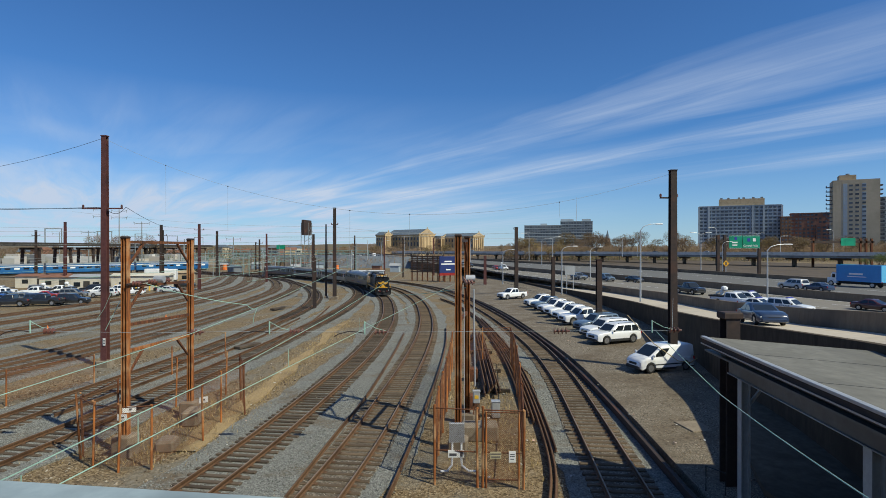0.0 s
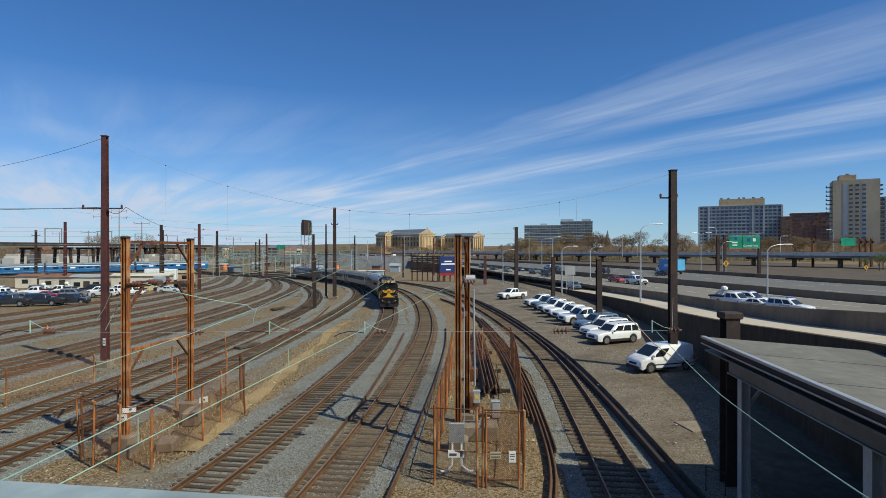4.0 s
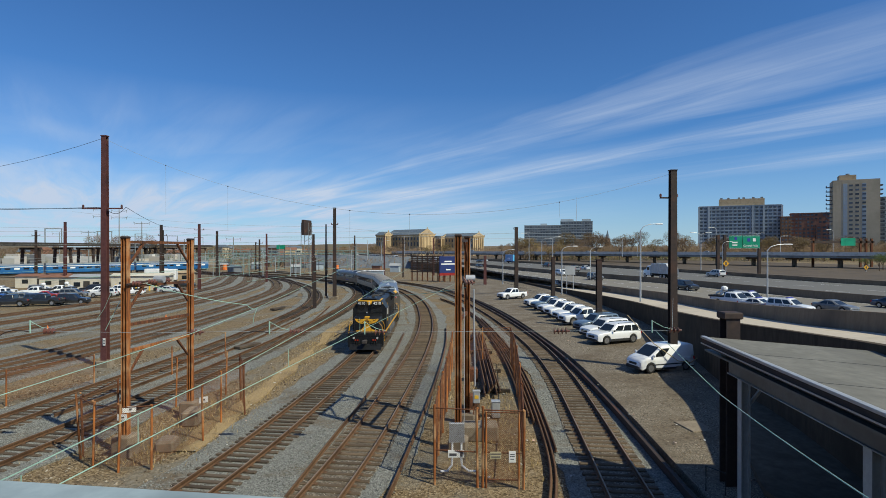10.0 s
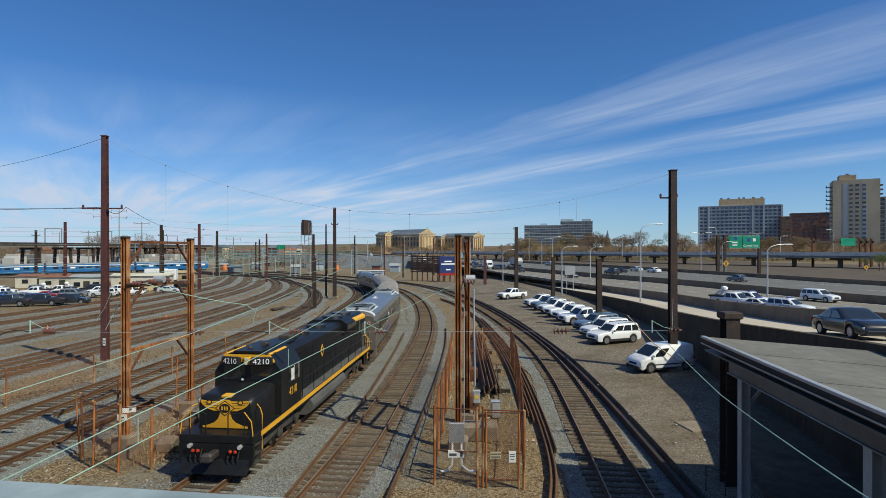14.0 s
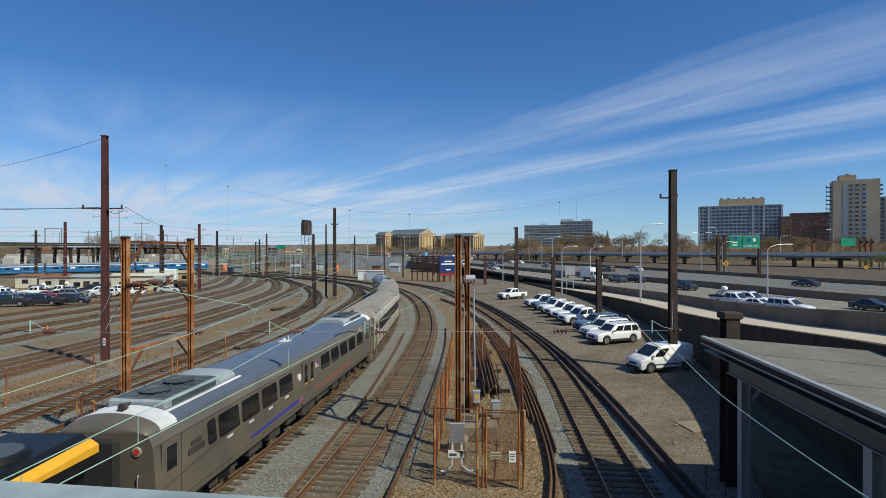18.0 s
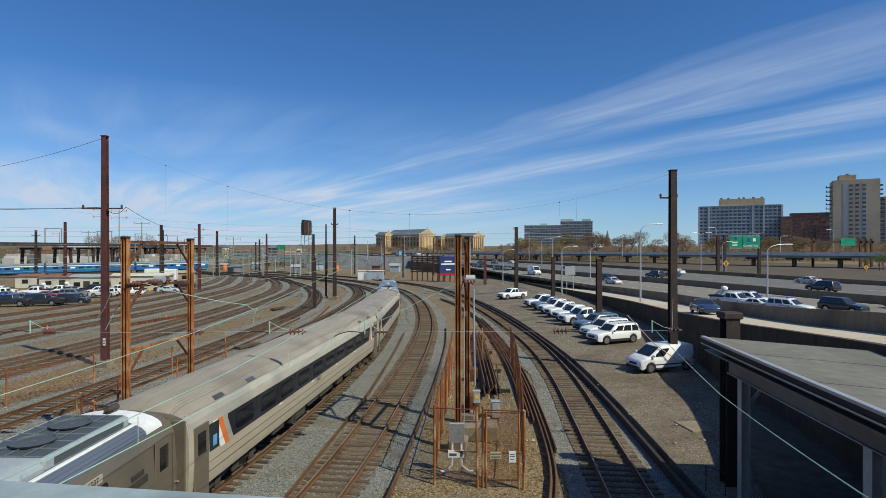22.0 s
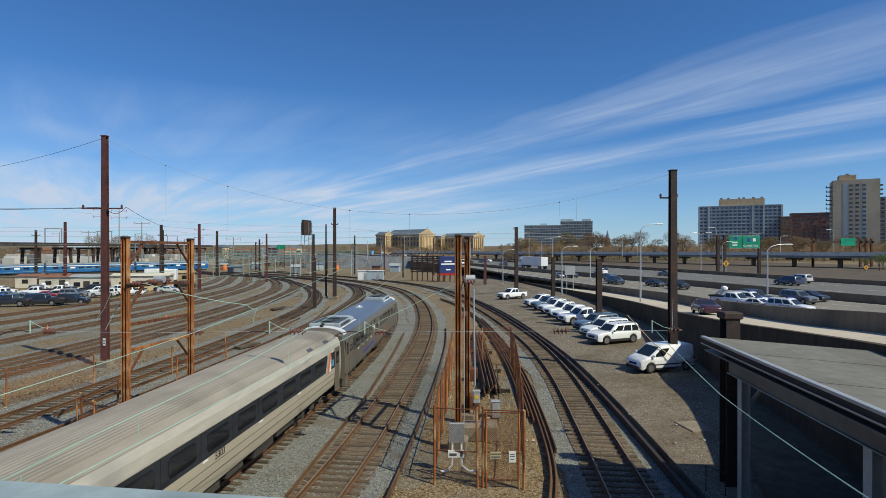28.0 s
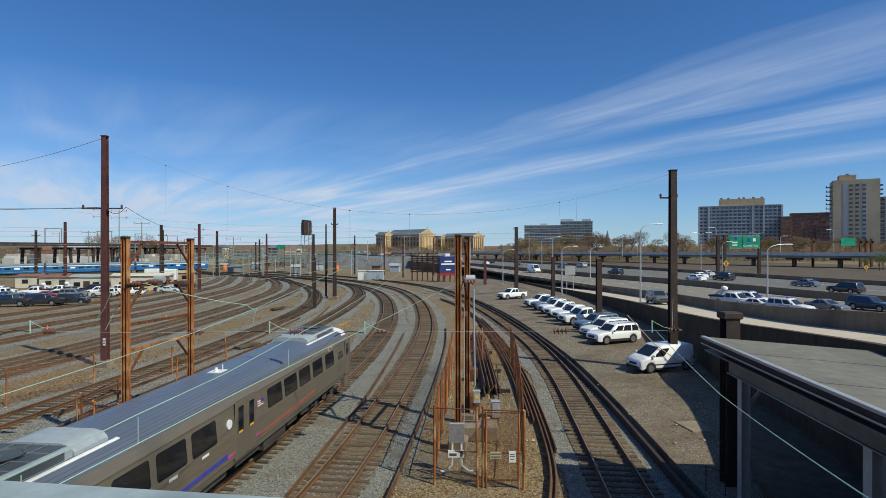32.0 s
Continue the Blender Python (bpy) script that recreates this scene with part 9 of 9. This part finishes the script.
for x, y, L in ((-72.5, 160, 5), (-68.5, 157, 4.5)):
    tr = thing("parked_trailer", "white trailer parked by the yard sheds", "trailer", pose(x, y, -0.1, 0, 0, 15), group="parked trailers")
    part("box_body", Mesh().box(-L / 2, L / 2, -1.25, 1.25, 1.0, 3.7, 0.1), M["white"], tr)
    for s in (-1, 1):
        wheel(tr, -L / 2 + 1.5, s * 1.05, 0.48, 0.3)
        wheel(tr, L / 2 - 1.5, s * 1.05, 0.48, 0.3)
for x, L, g in ((-22.4, 2.6, "white"), (-18.9, 4.6, "slabgrey")):
    bx = thing("equipment_cabin", "white equipment cabin beside the far tracks" if g == "white" else "grey equipment cabin beside the far tracks", "cabin", pose(x, 177, -0.1), group="equipment cabins")
    part("main_wall", Mesh().box(-L / 2, L / 2, -1.3, 1.3, 0, 2.5, 0.05), M[g], bx)
    part("roof", Mesh().box(-L / 2 - 0.15, L / 2 + 0.15, -1.45, 1.45, 2.5, 2.62), M["white"], bx)
    part("door", Mesh().box(0.4, 1.3, -1.33, -1.29, 0.1, 2.1), M["grey"], bx)

# ---- billboards, lamps and road signs ----
bb = thing("billboard", "dark blue roadside billboard on rusty posts", "billboard", pose(1.3, 169, 0, 0, 0, 24))
part("board", Mesh().box(-2.5, 2.5, -0.2, 0.2, 2.0, 6.6, 0.05), mat("navy_billboard_print", (0.015, 0.03, 0.13), (0.02, 0.04, 0.16), rough=0.5, scale=0.8), bb)
part("red_strip", Mesh().box(-2.5, 2.5, -0.23, -0.19, 1.5, 2.2), CARPAINT["red"], bb)
for z, w in ((5.1, 2.2), (4.4, 4.2), (2.9, 1.4)):
    part("text_bar", Mesh().box(-w / 2, w / 2, -0.24, -0.2, z, z + 0.32), M["letter"], bb)
for x in (-2.3, -0.8, 0.8, 2.3):
    part("post", Mesh().box(x - 0.15, x + 0.15, 0.1, 0.4, -0.2, 3.0), M["rust"], bb)
bk = thing("billboard", "back of a dark lattice billboard on steel posts", "billboard", pose(-4.4, 173, 0, 0, 0, -12))
for k in range(9):
    part("slat", Mesh().box(-4.6, 4.6, -0.08, 0.08, 2.2 + k * 0.52, 2.55 + k * 0.52), M["darkmast"], bk)
for k in range(7):
    part("post", Mesh().box(-4.4 + k * 1.46, -4.1 + k * 1.46, 0.1, 0.35, -0.2, 6.8), M["rust"], bk)
for k in range(8):
    part("top_frame", Mesh().tube([(-4.2 + k * 1.2, 0, 6.8), (-3.6 + k * 1.2, 0, 8.1)], 0.06, 5), M["tanside"], bk)
lb = thing("billboard_tower", "tall lattice tower with a dark sign seen edge-on", "billboard", pose(-50, 232, 0, 0, 0, 80))
part("panel", Mesh().box(-3.2, 3.2, -0.5, 0.5, 13.5, 19.0), M["darkmast"], lb)
for sx in (-1, 1):
    for sy in (-1, 1):
        part("leg", Mesh().cyl((sx * 1.6, sy * 1.6, 0), (sx * 1.4, sy * 1.4, 18), 0.12, 0.1, 6), M["girder"], lb)
for k in range(8):
    part("brace", Mesh().tube([(-1.6, -1.6, 1 + k * 2), (1.6, -1.6, 3 + k * 2), (1.6, 1.6, 1 + k * 2)], 0.07, 4), M["girder"], lb)


def street_lamp(x, y, z, h, reach, turn, twin=False):
    la = thing("street_lamp", "grey steel highway lamp with a curved arm", "street lamp", pose(x, y, z, 0, 0, turn), group="highway lamps")
    part("pole", Mesh().cyl((0, 0, -0.5), (0, 0, h - 0.8), 0.13, 0.08, 8), M["galv"], la)
    for s in ((1, -1) if twin else (1,)):
        arm = part("arm", Mesh().tube([(0, 0, h - 0.85), (s * reach * 0.15, 0, h - 0.35), (s * reach * 0.45, 0, h - 0.06), (s * reach * 0.8, 0, h)], 0.05, 6), M["galv"], la)
        part("lamp_head", Mesh().box(min(s * reach * 0.75, s * reach * 1.1), max(s * reach * 0.75, s * reach * 1.1), -0.16, 0.16, h - 0.1, h + 0.06, 0.04), M["letter"], arm)


for x, y, z, h, r, tn, twin in ((25.6, 82, 1.0, 11.0, 2.6, 0, False), (21.6, 115, 0.5, 8.7, 2.6, 0, False), (14.0, 148, 0.4, 8.1, 2.8, 0, False), (31.2, 134, 1.0, 8.1, 2.4, 0, False), (69.3, 170, 1.5, 11.5, 2.6, 0, True), (45.9, 89.5, 1.0, 8.4, 3.2, 0, False),
                               (32, 205, 1, 11, 3, 0, False), (34, 250, 1.5, 13, 3, 180, False), (45, 260, 1.5, 12, 3, 0, False), (10, 230, 1, 11, 2.5, 0, False), (-4, 270, 1, 12, 3, 0, False), (84, 190, 1.8, 9, 2.6, 0, False), (108, 250, 6, 11, 3, 180, False), (130, 262, 6, 9, 3, 0, True), (185, 300, 5.5, 12, 3, 180, False), (160, 300, 5.5, 9, 3, 0, False),
                               (-26, 268, 4, 8, 3, 0, False), (-34, 285, 4, 9, 3, 180, False), (-20, 330, 2, 14, 2, 0, False), (85, 300, 5, 10, 3, 0, False), (96, 312, 5, 10, 3, 180, False)):
    street_lamp(x, y, z, h, r, tn, twin)
ga = thing("sign_gantry", "green overhead highway sign on brown steel posts", "sign gantry", pose(91.5, 193, 0))
for x, w, h in ((-2.35, 4.1, 3.9), (2.4, 5.4, 3.9)):
    pn = part("panel", Mesh().box(x - w / 2 + 0.05, x + w / 2 - 0.05, -0.2, 0.0, 8.7, 8.7 + h, 0.05), M["signgreen"], ga, "green sign panel with white border")
    for z in (8.8, 8.6 + h):
        part("border", Mesh().box(x - w / 2 + 0.15, x + w / 2 - 0.15, -0.22, -0.2, z - 0.04, z + 0.04), M["letter"], pn)
part("route_shield", Mesh().box(1.2, 2.1, -0.23, -0.2, 10.8, 11.8, 0.02), M["blue"], ga, "blue route shield")
part("route_shield", Mesh().box(2.9, 3.8, -0.23, -0.2, 10.8, 11.8, 0.02), M["letter"], ga, "white route shield")
part("route_shield", Mesh().box(-2.7, -1.9, -0.23, -0.2, 11.3, 12.2, 0.02), M["blue"], ga, "blue route shield")
words("Central Phila", 0.85, M["letter"], ga, Matrix.Translation((2.2, -0.215, 9.5)) @ Matrix.Rotation(radians(90), 4, "X"))
for x, z, w in ((-2.6, 10.3, 1.7), (-2.6, 9.5, 1.5)):
    part("text_bar", Mesh().box(x - w / 2, x + w / 2, -0.22, -0.2, z, z + 0.4), M["letter"], ga)
for x in (-7.4, -5.4, 5.2):
    part("post", Mesh().box(x - 0.4, x + 0.4, 0.1, 0.8, -0.5, 12.8 if x < 0 else 9.0), M["darkmast"], ga)
part("truss", Mesh().box(-7.4, 5.2, 0.0, 0.3, 10.8, 11.2), M["darkmast"], ga)
g2 = thing("sign_gantry", "far green overhead signs on a brown gantry", "sign gantry", pose(176, 280, 5))
part("panel", Mesh().box(0, 6.4, -0.2, 0, 4.8, 8.2), M["signgreen"], g2)
part("truss", Mesh().box(-13, 15, 0.05, 0.5, 6, 7), M["darkmast"], g2)
for x in (-12, 9, 11.5, 14):
    part("post", Mesh().box(x - 0.4, x + 0.4, 0.05, 0.8, -5, 8), M["rust"], g2)
for x, y, z in ((80.5, 180, 3.5), (150.5, 225, 1.0)):
    ds = thing("warning_diamond", "yellow diamond warning sign beside the road", "sign", pose(x, y, 0), group="diamond signs")
    part("panel", Mesh().loft([[(a, yy, z + b) for a, b in ((0, 0.0), (0.92, 0.92), (0, 1.84), (-0.92, 0.92))] for yy in (-0.05, 0.0)]), M["signorange"], ds)
    part("symbol", Mesh().box(-0.2, 0.2, -0.07, -0.05, z + 0.5, z + 1.3), M["signink"], ds)
    part("post", Mesh().box(-0.08, 0.08, 0.0, 0.1, -0.3, z + 1), M["galv"], ds)
rs = thing("road_sign_back", "grey back of a roadside sign on two posts", "sign", pose(23.5, 117, 0.3))
part("panel", Mesh().box(-0.95, 0.95, -0.05, 0, 3.6, 5.2), M["grey"], rs)
for x in (-0.6, 0.6):
    part("post", Mesh().box(x - 0.06, x + 0.06, 0, 0.1, 0, 5), M["galv"], rs)
# ---- loose stones, dry grass and litter ----


def island_tones(name, tones, rough=0.9):
    """One tone to each loose piece."""
    m = bpy.data.materials.new(name)
    m.use_nodes = True
    nodes, links = m.node_tree.nodes, m.node_tree.links
    g = nodes.new("ShaderNodeNewGeometry")
    r = nodes.new("ShaderNodeValToRGB")
    while len(r.color_ramp.elements) < len(tones):
        r.color_ramp.elements.new(0.5)
    for i, c in enumerate(tones):
        r.color_ramp.elements[i].position, r.color_ramp.elements[i].color = i / (len(tones) - 1), (*c, 1)
    links.new(g.outputs["Random Per Island"], r.inputs[0])
    links.new(r.outputs[0], nodes["Principled BSDF"].inputs["Base Color"])
    nodes["Principled BSDF"].inputs["Roughness"].default_value = rough
    return m


OCTA_F = [(0, 2, 4), (2, 1, 4), (1, 3, 4), (3, 0, 4), (2, 0, 5), (1, 2, 5), (3, 1, 5), (0, 3, 5)]


def pebble(ms, rg, x, y, z, r):
    a = rg.uniform(0, 3.14)
    c, s = math.cos(a), math.sin(a)
    pts = []
    for u, v, w in ((1, 0, 0), (-1, 0, 0), (0, 1, 0), (0, -1, 0), (0, 0, 1), (0, 0, -1)):
        k = r * rg.uniform(0.6, 1.3)
        pts.append((x + (u * c - v * s) * k, y + (u * s + v * c) * k, z + w * k * 0.7))
    ms.add(pts, OCTA_F)


def scatter(label, seed, n, keys, lo, hi, y0, y1, r0, r1, z, material, name="loose_stones"):
    rg = random.Random(seed)
    ms = Mesh()
    for _ in range(n):
        p = PATHS[rg.choice(keys)]
        y = y0 * (y1 / y0) ** rg.random()
        i = int(np.searchsorted(p[:, 1], y))
        if not 1 < i < len(p) - 2:
            continue
        d = p[i + 1] - p[i - 1]
        d = d / np.linalg.norm(d)
        side = rg.choice((-1, 1)) * rg.uniform(lo, hi)
        pebble(ms, rg, p[i, 0] + d[1] * side + rg.uniform(-0.3, 0.3), p[i, 1] - d[0] * side + rg.uniform(-0.3, 0.3), z, rg.uniform(r0, r1))
    return tagged(part(name, ms, material), label, "stones", kind="stuff")


GREYSTONE = island_tones("loose_ballast_tones", [(0.1, 0.1, 0.089), (0.16, 0.159, 0.142), (0.2, 0.2, 0.18), (0.24, 0.24, 0.216), (0.3, 0.3, 0.27)])
BROWNSTONE = island_tones("loose_cinder_tones", [(0.05, 0.034, 0.02), (0.13, 0.092, 0.055), (0.2, 0.15, 0.095), (0.42, 0.37, 0.29)])
scatter("loose grey ballast stones beside the rails", 1, 11000, ("one", "two", "five"), 1.3, 2.4, 18, 75, 0.018, 0.04, -0.072, GREYSTONE)
scatter("dusty stones between the rails", 2, 2500, ("one", "two", "five"), 0.1, 0.62, 18, 60, 0.015, 0.035, -0.072, BROWNSTONE)
scatter("loose grey ballast stones in the yard", 3, 7000, ("a", "b"), 1.3, 2.4, 24, 70, 0.025, 0.05, -0.072, GREYSTONE)
scatter("brown cinders and rubble beside the yard tracks", 4, 4000, ("one", "a", "b"), 2.4, 4.2, 20, 75, 0.03, 0.09, -0.15, BROWNSTONE, "rubble")


def blades(label, seed, n, place, h, material, name):
    rg = random.Random(seed)
    ms = Mesh()
    for _ in range(n):
        x, y, z = place(rg)
        a, k = rg.uniform(0, 6.28), h * rg.uniform(0.5, 1.3)
        c, s = math.cos(a) * 0.02, math.sin(a) * 0.02
        ms.add([(x - c, y - s, z), (x + c, y + s, z), (x + rg.uniform(-0.6, 0.6) * k, y + rg.uniform(-0.6, 0.6) * k, z + k)], [(0, 1, 2)])
    return tagged(part(name, ms, material), label, "grass", kind="stuff")


GRASSLINE = spline([(-11.6, 28), (-11.4, 36), (-11.3, 44), (-11.4, 53), (-11.6, 64), (-12.2, 78)], 1.0, 6)
tagged(part("grass_strip", strip(GRASSLINE, -0.45, 0.45, -0.1, 0.15, 0.9), M["drygrass"]), "ochre strip of dry trampled grass", "grass", kind="structure")
STRAW = island_tones("straw_tones", [(0.2, 0.135, 0.06), (0.4, 0.285, 0.125), (0.58, 0.44, 0.22)])


def on_line(line, spread):
    def place(rg):
        p = line[rg.randrange(len(line))]
        return p[0] + rg.gauss(0, spread), p[1] + rg.uniform(-0.6, 0.6), -0.14
    return place


blades("dry straw beside the main track", 5, 3500, on_line(GRASSLINE, 0.7), 0.14, STRAW, "dry_grass")
blades("dry weeds in the fenced plot", 6, 900, lambda rg: (rg.uniform(0.2, 4.2), rg.uniform(24, 42) * DEPTH, -0.16), 0.22, STRAW, "dry_weeds")
rg = random.Random(31)
far = Mesh()
for k in range(95):
    x = rg.uniform(-235, -112)
    far.box(-rg.uniform(1.5, 5), rg.uniform(1.5, 5), -1.5, 1.5, -0.5, rg.choice((1.6, 2.4, 3.4, 4.5, 5.5)), 0, pose(x, rg.uniform(318, 345) * DEPTH, 0, 0, 0, rg.uniform(-25, 25)))
tagged(part("far_lot", far, island_tones("far_lot_tones", [(0.08, 0.09, 0.1), (0.35, 0.35, 0.33), (0.7, 0.69, 0.66), (0.3, 0.22, 0.14)])), "pale trailers and sheds crowded beyond the viaduct", "trailers", kind="stuff")
blades("dry weeds round the portal", 7, 900, lambda rg: (rg.gauss(-13.5, 1.2), rg.uniform(26, 37) * DEPTH, -0.16), 0.25, STRAW, "dry_weeds")
# litter
rgl = random.Random(77)
lit = Mesh()
for _ in range(110):
    x, y = rgl.choice(((rgl.uniform(9.6, 15), rgl.uniform(22, 60)), (rgl.gauss(-11.5, 1.4), rgl.uniform(28, 60)), (rgl.uniform(0.3, 5.5), rgl.uniform(24, 50))))
    z = (0.29 if x > 9.5 else -0.1) + 0.015
    w = rgl.uniform(0.02, 0.075)
    a = rgl.uniform(0, 3.14)
    lit.box(-w, w, -w * 0.6, w * 0.6, 0, 0.012, 0, Matrix.Translation((x, y * DEPTH, z)) @ Matrix.Rotation(a, 4, "Z") @ Matrix.Rotation(rgl.uniform(-0.4, 0.4), 4, "X"))
tagged(part("litter", lit, island_tones("litter_tones", [(0.7, 0.7, 0.68), (0.3, 0.28, 0.24), (0.75, 0.74, 0.7), (0.5, 0.2, 0.1)])), "scattered paper litter on the ground", "litter", kind="stuff")
rgp = random.Random(12)
gr = Mesh()
for _ in range(6000):
    u = rgp.random()
    y = 20 * (75 / 20) ** u
    xl = float(np.interp(y, LOT_L[:, 1], LOT_L[:, 0])) + 0.3
    xr = float(np.interp(y, LOT_R[:, 1], LOT_R[:, 0])) - 0.3
    v = rgp.random()
    pebble(gr, rgp, xl + (xr - xl) * v, y, 0.2 + 0.22 * v + 0.004, rgp.uniform(0.015, 0.045))
tagged(part("lot_stones", gr, BROWNSTONE), "loose stones on the gravel lot", "stones", kind="stuff")
tagged(part("concrete_patch", Mesh().box(-0.75, 0.75, -0.75, 0.75, -0.3, 0.0, 0.02, pose(12.3, 26.35, 0.3, 0, 1.5, 10)), M["concrete"]), "pale concrete slab set in the gravel", "slab", kind="structure")


# ---- yard warped about the eye to fit the view ----
def warp_from_eye(ob, done):
    """Scales a thing drawn on the level plan about the eye, so it keeps its place in the camera's view; vehicles only
    move.
    """
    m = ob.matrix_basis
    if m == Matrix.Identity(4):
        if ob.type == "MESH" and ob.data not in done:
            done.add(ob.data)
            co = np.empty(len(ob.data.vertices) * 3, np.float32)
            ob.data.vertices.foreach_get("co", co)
            ob.data.vertices.foreach_set("co", out_from_eye(co.reshape(-1, 3)).astype(np.float32).ravel())
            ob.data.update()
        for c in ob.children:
            warp_from_eye(c, done)
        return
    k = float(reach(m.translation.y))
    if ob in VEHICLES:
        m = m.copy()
        m.translation = Vector(out_from_eye(tuple(m.translation)))
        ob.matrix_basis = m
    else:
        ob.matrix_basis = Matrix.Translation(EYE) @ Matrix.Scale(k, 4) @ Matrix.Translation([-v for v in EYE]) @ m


WARPED = set()
HIGHWAY = ("road", "lane_marking", "wall_median", "wall_outer", "shoulder_verge")  # these are left out of the warp and stay level
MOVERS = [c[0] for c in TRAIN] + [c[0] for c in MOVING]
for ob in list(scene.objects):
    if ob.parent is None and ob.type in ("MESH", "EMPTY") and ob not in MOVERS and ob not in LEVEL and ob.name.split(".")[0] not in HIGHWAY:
        warp_from_eye(ob, WARPED)


# ---- motion of the train and the traffic ----
def arc_of(path):
    return np.concatenate([[0], np.cumsum(np.linalg.norm(np.diff(path, axis=0), axis=1))])


def point_at(path, s, at):
    if at > s[-1]:
        return path[-1] + (path[-1] - path[-2]) / (s[-1] - s[-2]) * (at - s[-1])
    if at < 0:
        return path[0] + (path[1] - path[0]) / (s[1] - s[0]) * at
    return np.array([np.interp(at, s, path[:, k]) for k in range(3)])


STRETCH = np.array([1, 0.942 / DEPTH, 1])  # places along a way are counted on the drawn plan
# the place of the locomotive's front along the track, measured from the start of the curve
FRONT = [(0, 214.3), (3, 197.6), (6, 180.8), (8, 168.2), (10, 155.5), (12, 142.1), (14, 127.9), (16.5, 109.6), (19, 92.6), (21, 79.1), (23, 66.0), (25, 52.8), (28, 32.7), (30, 19.9), (31, 13.2), (32, 6.5)]


def front_at(t):
    ts, vs = [a for a, _ in FRONT], [b for _, b in FRONT]
    i = max(0, min(len(ts) - 2, int(np.searchsorted(ts, t, "right")) - 1))
    slope = np.gradient(vs, ts)
    h = ts[i + 1] - ts[i]
    u = (t - ts[i]) / h
    return ((2 * u ** 3 - 3 * u * u + 1) * vs[i] + (u ** 3 - 2 * u * u + u) * h * slope[i]
            + (3 * u * u - 2 * u ** 3) * vs[i + 1] + (u ** 3 - u * u) * h * slope[i + 1])


def train_rows(back, half):
    level = PATHS["one"]
    path = out_from_eye(level)
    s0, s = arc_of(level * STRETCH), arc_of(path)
    rows = []
    for k in range(65):
        t = k * 0.5
        c = float(np.interp(front_at(t), s0, s)) + back
        a, b = point_at(path, s, c - half), point_at(path, s, c + half)
        mid, d = (a + b) / 2, a - b
        rows.append((t, pose(mid[0], mid[1], mid[2] + 0.165, 0, -math.degrees(math.atan2(d[2], math.hypot(d[0], d[1]))), math.degrees(math.atan2(d[1], d[0])))))
    return rows


def traffic_rows(lane, keys):
    path = LANES[lane]
    s = arc_of(path * STRETCH)
    ts, ss = [a for a, _ in keys], [b for _, b in keys]
    rows = []
    for k in range(33):
        t = float(k)
        if t <= ts[0]:
            at = ss[0] + (t - ts[0]) * (ss[1] - ss[0]) / (ts[1] - ts[0])
        elif t >= ts[-1]:
            at = ss[-1] + (t - ts[-1]) * (ss[-1] - ss[-2]) / (ts[-1] - ts[-2])
        else:
            at = float(np.interp(t, ts, ss))
        go = 1.0 if ss[-1] > ss[0] else -1.0
        p, q = point_at(path, s, at), point_at(path, s, at + go)
        if lane == "ramp":
            p, q = out_from_eye(p), out_from_eye(q)
        d = q - p
        rows.append((t, pose(p[0], p[1], p[2], 0, -math.degrees(math.atan2(d[2], math.hypot(d[0], d[1]))), math.degrees(math.atan2(d[1], d[0])))))
    return rows


def motions():
    for ob, back, half in TRAIN:
        walk(ob, train_rows(back, half))
    for ob, lane, keys in MOVING:
        walk(ob, traffic_rows(lane, keys))


motions()
